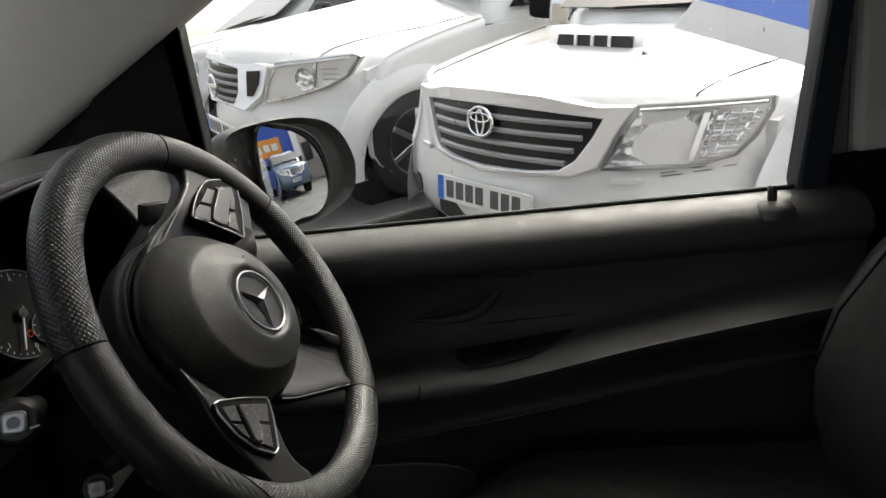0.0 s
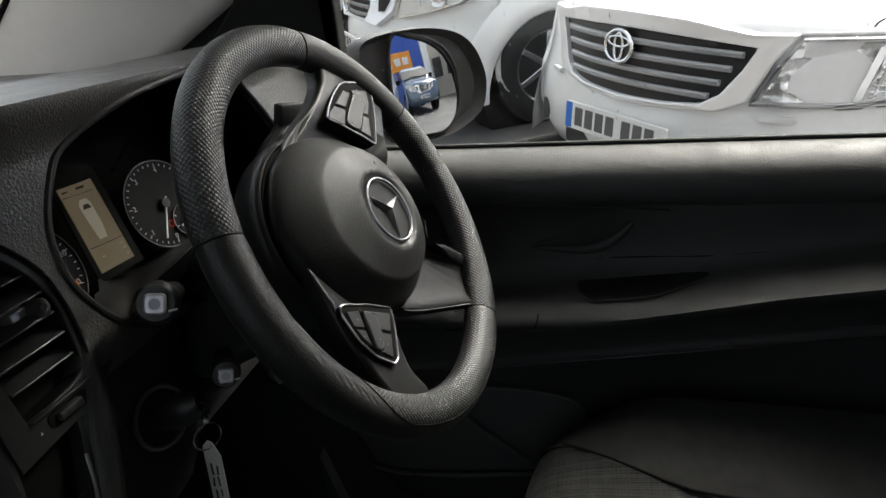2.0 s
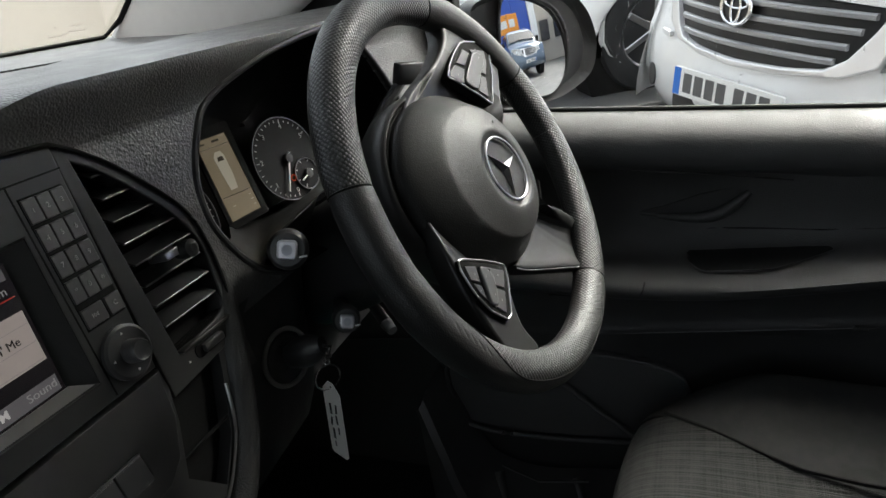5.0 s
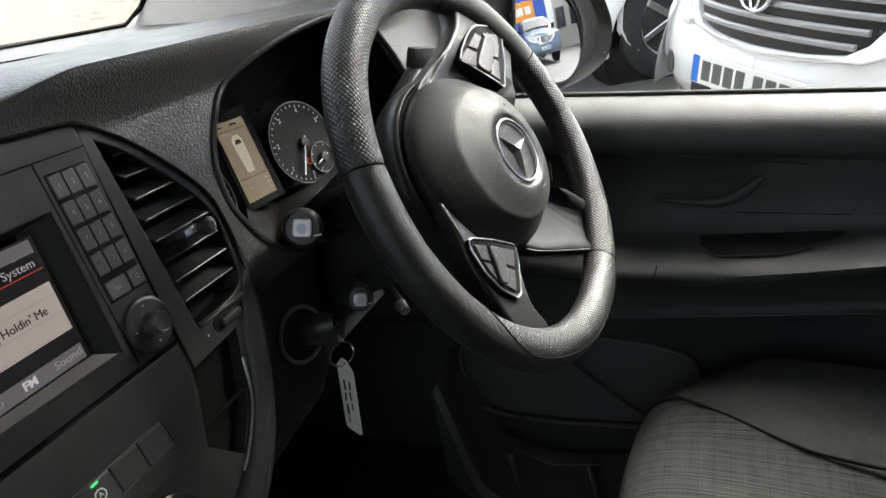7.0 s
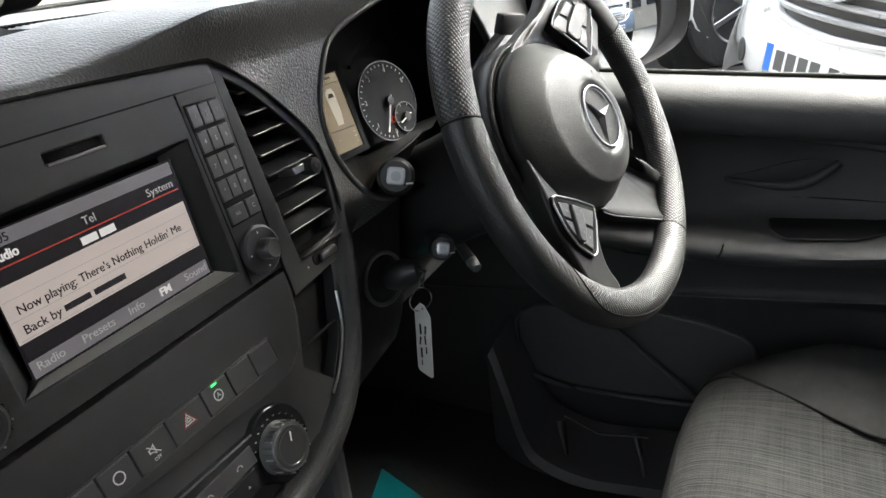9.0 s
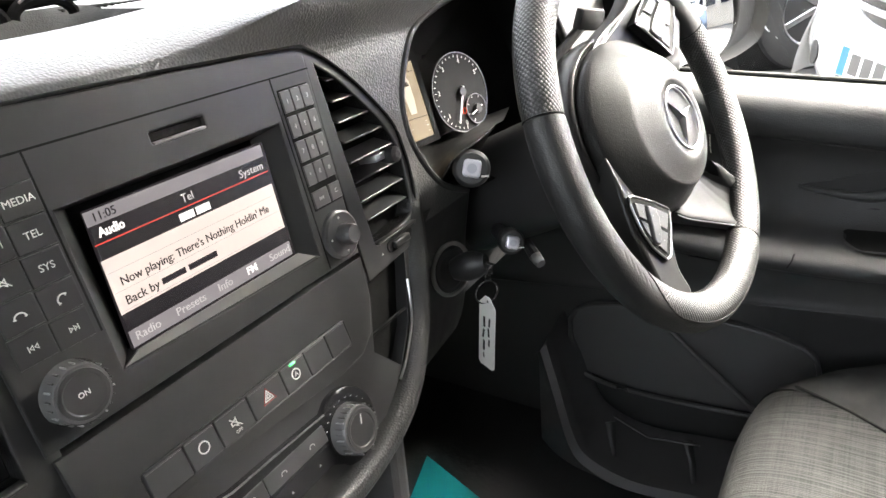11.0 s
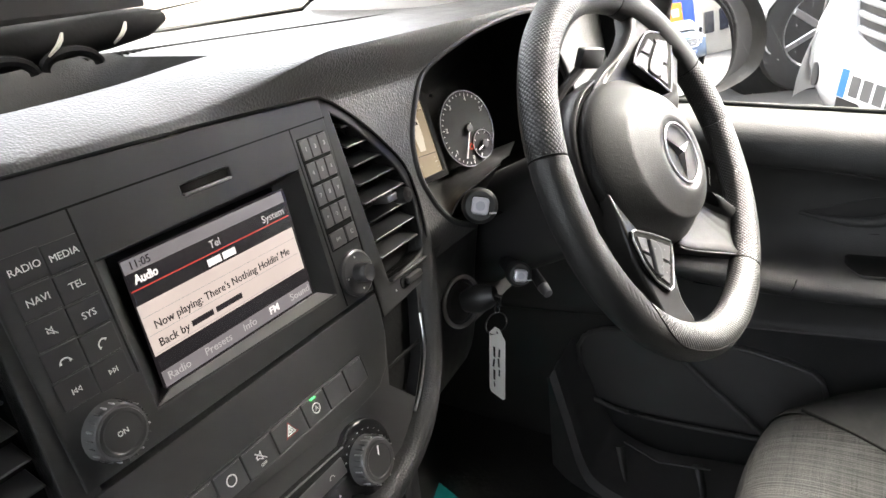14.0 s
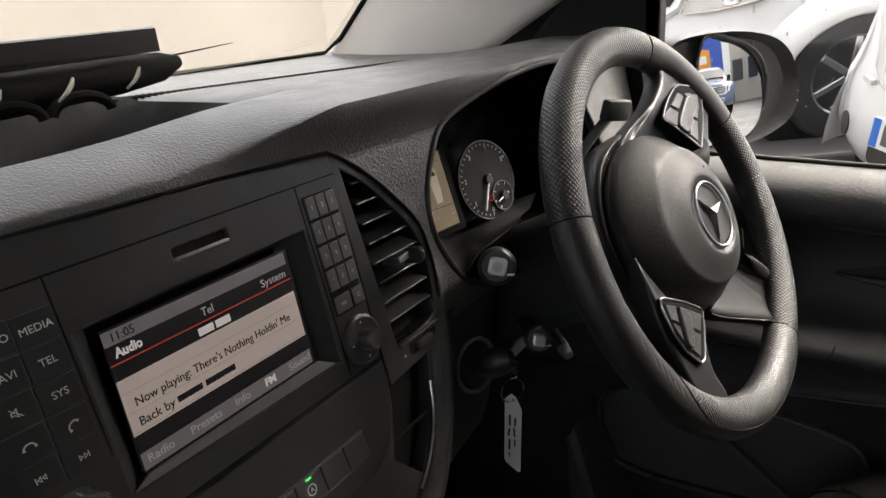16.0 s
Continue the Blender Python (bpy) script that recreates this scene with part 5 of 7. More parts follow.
part("panel_split", bm_tube([(0.7440 + 0.020 * smooth(-0.54, -0.40, y), y, 0.940 + 0.06 * (-y - 0.33)) for y in (-0.33, -0.40, -0.46, -0.52, -0.60, -0.68)], 0.0010, 6), DARK, door)
# window switches at the front of the armrest
sw = part("window_switch_panel", moved(bm_box(-0.018, 0.018, -0.055, 0.055, -0.003, 0.003, 0.002), pose(0.70, -0.165, 0.925, 4, -8, 0)), GLOSS, door)
for k in range(2):
    part("window_switch", moved(bm_box(-0.010, 0.010, -0.014, 0.014, -0.002, 0.006, 0.002), pose(0.70, -0.145 - 0.04 * k, 0.929, 4, -8, 0)), SILVER, sw, "bright window switch")
# lower panel: speaker cover, diagonal rib, bottle bin
sp = spline2([(0.020, 0.700), (0.014, 0.585), (-0.02, 0.562), (-0.08, 0.556), (-0.20, 0.562), (-0.32, 0.58), (-0.36, 0.64), (-0.34, 0.715), (-0.15, 0.735)], 4)
spk = part("speaker_cover", bm_plate(sp, (), 0.010, 0.003), TRIM, door)
spk.matrix_local = Matrix.Translation((0.752, 0, 0)) @ pose(0, 0, 0, 0, 0, 90) @ Matrix.Diagonal((1, -1, 1, 1))
part("speaker_rim", bm_tube([(0.742, y, z) for y, z in sp], 0.004, 8, closed=True), TRIM, door)
part("diagonal_rib", bm_tube([(0.738, -0.12, 0.722), (0.735, -0.20, 0.655), (0.733, -0.29, 0.585)], 0.0055, 8), TRIM, door)
lip = spline([(0.655, 0.05, 0.66), (0.63, 0.012, 0.585), (0.622, -0.015, 0.510), (0.62, -0.045, 0.472), (0.62, -0.12, 0.452), (0.62, -0.23, 0.466), (0.62, -0.40, 0.49), (0.63, -0.65, 0.52)], 5)
part("bin_lip", solid(bm_sheet([[p + V((0.004, 0.010, -0.012)) for p in lip], [p + V((-0.006, 0.0, 0.0)) for p in lip], [p + V((0.004, -0.006, 0.012)) for p in lip], [p + V((0.03, -0.004, 0.015)) for p in lip]]), 0.003), TRIM, door)
part("bin_side", bm_sheet([[p for p in lip], [V((0.765, p.y, p.z + 0.02)) for p in lip]]), TRIM, door)
part("bin_front", bm_sheet([[p + V((0.002, 0.006, -0.008)) for p in lip], [V((p.x + 0.05, p.y + 0.02, 0.40)) for p in lip]]), TRIM, door)
part("cup_divider", bm_tube([(0.66, -0.075, 0.545), (0.645, -0.085, 0.515), (0.635, -0.092, 0.495)], [0.009, 0.006, 0.003], 8, flat=0.4), SATIN, door)
part("cup_divider", bm_tube([(0.67, -0.20, 0.545), (0.645, -0.215, 0.52), (0.635, -0.222, 0.49)], [0.008, 0.006, 0.004], 8, flat=0.4), SATIN, door)
part("cup_rim", bm_tube([(0.665, -0.08, 0.553), (0.66, -0.14, 0.535), (0.662, -0.22, 0.548)], 0.002, 6), SATIN, door)
# window frame, glass, seals
part("window_front_pillar", moved(bm_plate([(0.185, 1.13), (0.163, 1.285), (-0.035, 1.50), (-0.035, 1.80), (0.0, 1.80), (-0.028, 1.12)], (), 0.03, 0.004), Matrix.Translation((0.782, 0, 0)) @ pose(0, 0, 0, 0, 0, 90) @ Matrix.Diagonal((1, -1, 1, 1))), DARK, door)
q = [(0.60, 1.11), (0.60, 1.262), (0.40, 1.262), (-0.034, 1.62), (-0.034, 1.115)]
part("quarter_panel", moved(bm_plate(q, (), 0.03, 0.004), Matrix.Translation((0.790, 0, 0)) @ pose(0, 0, 0, 0, 0, 90) @ Matrix.Diagonal((1, -1, 1, 1))), DARK, door)
part("quarter_seam", bm_box(0.786, 0.790, 0.008, 0.012, 1.12, 1.55), SATIN, door)
rf = [(-0.880, 1.10), (-0.918, 1.36), (-0.965, 1.80), (-1.03, 1.80), (-0.956, 1.36), (-0.918, 1.02), (-0.90, 1.02)]
part("window_rear_frame", moved(bm_plate(rf, (), 0.035, 0.006), Matrix.Translation((0.785, 0, 0)) @ pose(0, 0, 0, 0, 0, 90) @ Matrix.Diagonal((1, -1, 1, 1))), mat("blue_black_frame", (0.018, 0.022, 0.030), 0.4, vary=0.1), door)
part("window_top_frame", bm_box(0.77, 0.82, -1.0, -0.03, 1.74, 1.80, 0.01), DARK, door)
part("window_seal", bm_tube([(0.8005, y, 1.110 - 0.028 * (-y - 0.2)) for y in [0.0 - 0.1 * k for k in range(10)]], 0.0035, 8), RUBBER, door)
pane = part("window_pane", bm_box(0.802, 0.806, -0.96, -0.02, 1.06, 1.76), CLEAR, door, "clear glass with raindrops", None)
pane.visible_shadow = False
random.seed(7)
bm = bmesh.new()
for k in range(620):
    y, z = -0.04 - 0.84 * random.random() ** 1.2, 1.12 + 0.40 * random.random()
    r = 0.0005 + 0.0013 * random.random() ** 3
    tall = 1.0 + (random.random() < 0.3) * 4 * random.random()
    d = bmesh.new()
    bmesh.ops.create_icosphere(d, subdivisions=1, radius=1)
    add(bm, d, Matrix.Translation((0.8062, y, z)) @ Matrix.Diagonal((r * 0.5, r, r * tall, 1)))
drops = part("raindrops", bm, thin_cover("water_bead", 0.30), pane, "small raindrops", 80)
drops["kind"] = "stuff"
drops.visible_shadow = False
for k, (y, z, w) in enumerate(((-0.70, 1.135, 0.012), (-0.705, 1.130, 0.016), (-0.745, 1.137, 0.010), (-0.75, 1.131, 0.014), (-0.79, 1.134, 0.010))):
    part("etched_mark", bm_box(0.8008, 0.8014, y - w, y + w, z - 0.0012, z + 0.0012), mat("etched_grey", (0.35, 0.35, 0.35), 0.6), pane, "", None)
part("lock_knob_base", moved(bm_lathe([(0.034, -0.02), (0.030, -0.009), (0.024, -0.002), (0.014, 0.001), (0.008, 0.002)], 24), pose(0.758, -0.832, 1.0835) @ pose(0, 0, 0, -90)), DOORSKIN, door)
part("lock_knob", moved(bm_lathe([(0.0062, -0.01), (0.0066, 0.012), (0.0060, 0.021), (0.004, 0.0235), (0.0005, 0.024)], 20), pose(0.758, -0.832, 1.0835) @ pose(0, 0, 0, -90)), SATIN, door, "black lock button")

# ---------------------------------------------------------------- pillars
bpillar = put_mesh("wall_driver_pillar", bm_box(0.80, 0.86, -1.45, -0.972, 1.128, 1.88, 0.012), PALE)
tagged(bpillar, "pale trim of the pillar behind the driver door", "pillar", kind="structure")
bp2 = put_mesh("wall_driver_pillar_strip", bm_box(0.82, 0.87, -0.985, -0.93, 0.90, 1.88, 0.008), mat("grey_post", (0.30, 0.30, 0.29), 0.6, vary=0.1))
tagged(bp2, "grey door post strip behind the window frame", "pillar", kind="structure")
low_side = put_mesh("wall_driver_side_low", bm_box(0.80, 0.88, -1.45, -0.93, 0.40, 1.128, 0.01), DARK)
tagged(low_side, "black lower trim behind the driver door", "side trim", kind="structure")
kick = put_mesh("wall_driver_side_front", bm_box(0.84, 0.90, -1.0, 0.66, 0.40, 1.00, 0.004), DARK)
tagged(kick, "black outer skin of the driver side", "side wall", kind="structure")
flank = put_mesh("wall_van_flank", bm_box(0.90, 0.96, -3.6, -1.0, 0.35, 1.95, 0.03), mat("silver_van_paint", (0.40, 0.41, 0.43), 0.35, coat=1.0, vary=0.05))
tagged(flank, "silver grey painted van flank", "van side", kind="structure")
E0, E1 = V((0.775, 0.575, 1.272)), V((0.705, -0.10, 1.86))
rows = []
for k in range(13):
    t = k / 12
    c = E0.lerp(E1, t)
    q = V((0.777, 0.42 - 0.78 * t, 1.173 + 0.4345 * t))
    rows.append([c + V((0.012, 0.02, 0.006)), c, c + V((0.000, -0.02, -0.018)), c.lerp(q, 0.4) + V((-0.012, 0, 0)), c.lerp(q, 0.75) + V((-0.010, 0, 0)), c.lerp(q, 0.93) + V((-0.004, 0, 0)), q, q + V((0.012, -0.004, -0.003)), c + V((0.09, 0.02, 0.01))])
apillar = put_mesh("wall_windscreen_pillar", bm_sheet(rows, closed=True, cap=True), PALE, smooth=60)
tagged(apillar, "pale grey cloth windscreen pillar trim", "pillar", kind="structure")
L0, L1 = V((-0.775, 0.575, 1.272)), V((-0.705, -0.10, 1.86))
lp = put_mesh("wall_windscreen_pillar_passenger", bm_tube([L0, L0.lerp(L1, 0.5), L1], 0.05, 12), PALE, smooth=60)
tagged(lp, "pale grey cloth windscreen pillar on the passenger side", "pillar", kind="structure")
ws = thing("window_1", pose(0, 0, 0), "raked windscreen with a black border and printed marks", "windscreen", kind="structure")
bm = bmesh.new()
cs = [(-0.78, 0.60, 1.268), (0.785, 0.60, 1.268), (0.715, -0.095, 1.87), (-0.715, -0.095, 1.87)]
bm.faces.new([bm.verts.new(c) for c in cs])
pane = part("pane", solid(bm, 0.004), CLEAR, ws, "clear glass", None)
pane.visible_shadow = False
part("border", bm_tube([(-0.78, 0.592, 1.2765), (0.4, 0.596, 1.2765), (0.760, 0.585, 1.2765), (0.772, 0.55, 1.300), (0.701, -0.09, 1.86)], 0.0055, 6, flat=0.8), DARK, ws, "black printed border")
for k, (dx, dz, w) in enumerate(((0.0, 0.0, 0.018), (0.03, 0.012, 0.012), (-0.01, 0.012, 0.004), (0.035, 0.004, 0.016))):
    part("printed_mark", moved(bm_box(-w, w, -0.0005, 0.0005, -0.0015, 0.0015), Matrix.Translation((0.66 + dx, 0.573 - dz * 1.15, 1.292 + dz))), mat("frit_grey", (0.18, 0.16, 0.14), 0.7), ws, "", None)

# ---------------------------------------------------------------- door mirror
MIR = Matrix.Translation((1.08, -0.06, 1.16)) @ pose(0, 0, 0, 0, 0, math.degrees(math.atan2(-0.6, 0.8)))
mirror = thing("door_mirror", MIR, "black door mirror housing with a curved glass spotted by rain", "mirror")
H = spline2([(-0.10, 0.098), (0.01, 0.106), (0.10, 0.092), (0.150, 0.062), (0.178, 0.012), (0.180, -0.030), (0.160, -0.070), (0.085, -0.098), (0.0, -0.098), (-0.075, -0.085), (-0.115, -0.02), (-0.118, 0.06)], 4)
G = spline2([(-0.044, 0.088), (0.015, 0.090), (0.070, 0.068), (0.100, 0.030), (0.108, -0.020), (0.096, -0.060), (0.064, -0.086), (0.015, -0.086), (-0.047, -0.078)], 4)
rows = []
for d, s in ((0.012, 0.90), (-0.002, 0.965), (-0.010, 1.0), (0.02, 1.02), (0.06, 0.93), (0.10, 0.72), (0.115, 0.4)):
    rows.append([(0.03 + (x - 0.03) * s, d, z * s) for x, z in H])
part("housing", bm_sheet(rows, closed=True, cap=True), SATIN, mirror, smooth=60)
rows = []
for s in (1.0, 0.85, 0.7, 0.55, 0.4, 0.25, 0.1, 0.01):
    rows.append([(0.03 + (x - 0.03) * s, (((x - 0.03) * s) ** 2 + (z * s) ** 2) / 2.4, z * s) for x, z in G])
part("mirror_glass", moved(bm_sheet(rows, closed=True), pose(0, -0.0085, 0, -4.5, 0, 3)), MIRROR, mirror, "convex silvered glass", 80)
part("mirror_bezel", bm_tube([(x * 1.03, -0.003, z * 1.03) for x, z in G], 0.004, 8, closed=True), RUBBER, mirror)
part("arm", bm_tube([(-0.09, 0.03, -0.01), (-0.17, 0.04, -0.02), (-0.29, 0.06, -0.05)], [0.05, 0.045, 0.055], 14, flat=1.4), SATIN, mirror)

# ---------------------------------------------------------------- driver seat
seat = thing("driver_seat", pose(0, 0, 0), "dark driver seat with woven grid cloth centre and plain bolsters", "seat")


def grid_cloth():
    """Grey cloth woven with a grid of paler threads."""
    m = mat("grid_cloth", (0.050, 0.049, 0.045), 0.95, vary=0.2, scale=900)
    nt = m.node_tree
    b = nt.nodes["Principled BSDF"]
    tc = next(n for n in nt.nodes if n.type == "TEX_COORD")
    sep = nt.nodes.new("ShaderNodeSeparateXYZ")
    nt.links.new(tc.outputs["Object"], sep.inputs["Vector"])
    total = None
    for ax, freqs in (("X", (55, 220)), ("Y", (45, 240))):
        for f in freqs:
            mul = nt.nodes.new("ShaderNodeMath")
            mul.operation = "MULTIPLY"
            mul.inputs[1].default_value = f
            nt.links.new(sep.outputs[ax], mul.inputs[0])
            ns = nt.nodes.new("ShaderNodeTexNoise")
            ns.noise_dimensions = "1D"
            ns.inputs["Scale"].default_value = 1.7
            ns.inputs["Detail"].default_value = 1
            nt.links.new(mul.outputs[0], ns.inputs["W"])
            mr = nt.nodes.new("ShaderNodeMapRange")
            mr.inputs["From Min"].default_value, mr.inputs["From Max"].default_value = 0.47, 0.54
            mr.inputs["To Max"].default_value = 0.15 if f < 100 else (0.75 if ax == "X" else 0.32)
            nt.links.new(ns.outputs["Fac"], mr.inputs["Value"])
            if total is None:
                total = mr.outputs["Result"]
            else:
                ad = nt.nodes.new("ShaderNodeMath")
                ad.operation = "ADD"
                nt.links.new(total, ad.inputs[0])
                nt.links.new(mr.outputs["Result"], ad.inputs[1])
                total = ad.outputs[0]
    mix = nt.nodes.new("ShaderNodeMix")
    mix.data_type = "RGBA"
    mix.inputs["A"].default_value = (0.0022, 0.0022, 0.0022, 1)
    mix.inputs["B"].default_value = (0.030, 0.030, 0.0285, 1)
    nt.links.new(total, mix.inputs["Factor"])
    nt.links.new(mix.outputs["Result"], b.inputs["Base Color"])
    bp = nt.nodes.new("ShaderNodeBump")
    bp.inputs["Strength"].default_value, bp.inputs["Distance"].default_value = 0.5, 0.0008
    nt.links.new(total, bp.inputs["Height"])
    nt.links.new(bp.outputs["Normal"], b.inputs["Normal"])
    return m


GRID = grid_cloth()


def seam_x(y):
    return float(np.interp(-y, (0.26, 0.33, 0.37, 0.41, 0.45, 0.49, 0.557, 0.85), (0.615, 0.590, 0.571, 0.548, 0.522, 0.503, 0.492, 0.490)))


def cushion_front(x):
    return -0.276 - 0.02 * abs((x - 0.42) / 0.2) ** 3.0 - 0.03 * max(0, abs(x - 0.42) - 0.19) / 0.05


def cushion_col(x, lift):
    """From under the front edge over the top to the back."""
    fy = cushion_front(x)
    pts = [(fy - 0.03, 0.60), (fy - 0.008, 0.64), (fy, 0.675), (fy - 0.008, 0.708), (fy - 0.03, 0.732), (fy - 0.065, 0.745), (fy - 0.12, 0.749), (fy - 0.22, 0.745), (fy - 0.35, 0.735), (-1.0, 0.71)]
    return [(x, y, z + lift * smooth(-0.30, -0.42, y) if z > 0.7 else z) for y, z in pts]


cols = []
for k in range(25):
    u = k / 24
    col = []
    for i in range(10):
        y0 = cushion_col(0.42, 0)[i][1]
        xs = 0.42 + (seam_x(y0) - 0.42) * (2 * u - 1)
        c = cushion_col(xs, 0.010 * abs(2 * u - 1) ** 3)
        col.append(c[i])
    cols.append(spline(col, 3))
part("cushion_centre", bm_sheet(cols), GRID, seat, "woven grid cloth", 80)
for s in (1, -1):
    cols = []
    for k in range(13):
        t = k / 12
        col = []
        for i in range(10):
            y0 = cushion_col(0.42, 0)[i][1]
            x0 = seam_x(y0)
            xe = 0.672
            x = x0 + (xe - x0) * math.sin(t * math.pi / 2) ** 0.9
            xx = min(x, 0.66)
            c = cushion_col(xx, 0.0)[i]
            rise = 0.030 * math.sin(min(1, t * 1.25) * math.pi * 0.55) * smooth(-0.30, -0.42, y0) + 0.004
            drop = 0.10 * max(0, t - 0.72) ** 1.6 / 0.28 ** 1.6
            col.append((0.42 + s * (x - 0.42), c[1] - 0.02 * max(0, t - 0.7), c[2] + (rise if c[2] > 0.7 else 0) - drop * (c[2] > 0.66)))
        cols.append(spline(col, 3))
    part("cushion_bolster", bm_sheet(cols), CLOTH, seat, "plain dark cloth bolster", 80)
    pipe = [V((0.42 + s * (seam_x(y) - 0.42), y, 0.7515)) + V((0, 0, -0.004 if y > -0.33 else 0.006 * smooth(-0.30, -0.42, y))) for y in [-0.335 - 0.03 * k for k in range(16)]]
    part("piping", bm_tube(pipe, 0.0022, 6), DARK, seat)
part("cushion_base", bm_box(0.19, 0.65, -1.0, -0.31, 0.42, 0.69, 0.04, 3), DARK, seat)
rows = []
for z, yy, w in ((0.68, -0.86, 0.22), (0.75, -0.82, 0.24), (0.83, -0.803, 0.25), (0.90, -0.806, 0.25), (0.962, -0.825, 0.25), (1.026, -0.864, 0.25), (1.073, -0.905, 0.245), (1.20, -0.97, 0.235), (1.34, -1.02, 0.20), (1.42, -1.07, 0.12)):
    ring = []
    for k in range(32):
        a = 2 * math.pi * k / 32
        cx, sy = math.cos(a), math.sin(a)
        x = 0.42 + w * math.copysign(abs(cx) ** 0.75, cx)
        dip = 0.045 * (1 - min(1, abs(x - 0.42) / (w * 0.75)) ** 2)
        y = yy - 0.09 + 0.09 * math.copysign(abs(sy) ** 0.7, sy) - (dip if sy > 0 else 0)
        ring.append((x, y, z))
    rows.append(ring)
part("backrest", bm_sheet(rows, closed=True, cap=True), CLOTH, seat, "plain dark cloth backrest", 80)
part("backrest_seam", bm_tube([(0.60, -0.81, 0.80), (0.60, -0.812, 0.90), (0.595, -0.84, 0.98), (0.59, -0.885, 1.045), (0.585, -0.94, 1.12)], 0.0018, 6), DARK, seat)

# ---------------------------------------------------------------- floor sheet, dash-top holder
sheet = thing("floor_sheet", pose(0, 0, 0), "teal protective paper sheet lying in the driver footwell", "floor sheet")
bm = bmesh.new()
sx = [(0.557, 0.242), (0.530, 0.16), (0.483, 0.024), (0.46, -0.04), (0.30, -0.02), (0.34, 0.17), (0.392, 0.197)]
bm.faces.new([bm.verts.new((x, y, 0.424 + 0.004 * math.sin(9 * x + 5 * y))) for x, y in sx])
part("paper", solid(bm, 0.001), TEAL, sheet, "teal paper", None)
part("printed_disc", moved(bm_plate(circle(0, 0, 0.03, 40), (), 0.0006), pose(0.417, 0.12, 0.4275, -90)), PAPER, sheet, "white printed disc", None)

holder = thing("document_holder", pose(0, 0, 0), "black plastic tray with a raised lid on the dashboard top", "document tray")
part("lid", solid(bm_sheet([[(-0.45, 0.30, 1.330), (0.245, 0.352, 1.3445)], [(-0.45, 0.315, 1.3045), (0.250, 0.358, 1.3205)]]), 0.004), mat("lid_black", (0.045, 0.043, 0.043), 0.35, vary=0.1), holder)
part("lid_edge", bm_tube([(-0.45, 0.314, 1.304), (0.250, 0.357, 1.320)], 0.0012, 6), SILVER, holder, "pale worn lid edge")
part("tray", bm_tube([(-0.45, 0.335, 1.282), (0.0, 0.358, 1.2915), (0.20, 0.370, 1.2985), (0.26, 0.376, 1.3015), (0.288, 0.38, 1.3045)], [0.024, 0.022, 0.020, 0.016, 0.007], 14), DARK, holder)
for x, z in ((-0.26, 1.278), (-0.10, 1.281), (0.05, 1.285), (0.118, 1.287), (0.192, 1.289)):
    part("tray_rib", moved(bm_tube([(0, -0.022, -0.003), (0.008, -0.027, 0.005), (0.014, -0.026, 0.011), (0.018, -0.024, 0.017)], [0.0010, 0.0022, 0.0024, 0.0012], 8), pose(x, 0.352 + 0.05 * x, z)), mat("pale_rib", (0.5, 0.47, 0.40), 0.5), holder, "pale curved rib")
for x in (-0.18, -0.02, 0.085, 0.155):
    part("cup_arch", moved(bm_tube([(0.030 * math.cos(a), -0.002, 0.016 * math.sin(a)) for a in (math.pi * k / 12 for k in range(13))], 0.0055, 8), pose(x - 0.014, 0.334 + 0.05 * x, 1.270)), DARK, holder)
part("card_sheet", solid(bm_sheet([[(0.20, 0.36, 1.3045), (0.27, 0.39, 1.3085)], [(0.215, 0.40, 1.306), (0.365, 0.37, 1.3185)]]), 0.0008), DARK, holder)

# ---------------------------------------------------------------- parked pickups
LENS = thin_cover("lamp_cover_clear", 0.10)
BOWL = mat("lamp_silver", (0.86, 0.86, 0.87), 0.16, metal=0.85, vary=0.06, bump=0.9, scale=26, kind="leather")
BOWLPALE = mat("lamp_pale", (0.78, 0.78, 0.78), 0.35, metal=0.15, vary=0.06, bump=0.4, scale=14)
LAMPGREY = mat("lamp_grey", (0.42, 0.42, 0.42), 0.3, metal=0.6, vary=0.1)
GRILLEBLACK = mat("grille_black", (0.012, 0.012, 0.013), 0.45)
BARGREY = mat("grille_bar_grey", (0.34, 0.34, 0.345), 0.34, metal=0.35, vary=0.08)
BLUEGREY = mat("blue_grey_car_paint", (0.10, 0.14, 0.19), 0.3, metal=0.3, coat=1.0, vary=0.04, vscale=2.0)
SILVERCAR = mat("silver_car_paint", (0.42, 0.43, 0.44), 0.3, metal=0.4, coat=1.0, vary=0.04, vscale=2.0)
BRIGHT = mat("bright_trim", (0.88, 0.88, 0.89), 0.14, metal=0.25, vary=0.05)
ALLOY = mat("alloy", (0.5, 0.5, 0.51), 0.3, metal=0.9, vary=0.08)
PLATEW = mat("plate_white", (0.80, 0.80, 0.78), 0.35, vary=0.03)
PLATEINK = mat("plate_grey_ink", (0.10, 0.10, 0.10), 0.5)
PLATEB = mat("plate_blue", (0.02, 0.16, 0.60), 0.4)
BOW = 0.50


def bow(x):
    """How far the front sweeps back at x; the far corner stands squarer."""
    return BOW * x * x if x > -0.42 else BOW * (0.1764 + (-0.42 - x) * 0.42 + 0.9 * (-0.42 - x) ** 2)


def bowed(bm):
    """Bend a flat front part back towards its sides."""
    for v in bm.verts:
        v.co.y += bow(v.co.x)
    return bm


def fine(loop, step=0.06):
    out = []
    for i, (x, z) in enumerate(loop):
        x0, z0 = loop[i - 1]
        n = max(1, int(math.hypot(x - x0, z - z0) / step))
        out += [(x0 + (x - x0) * k / n, z0 + (z - z0) * k / n) for k in range(1, n + 1)]
    return out


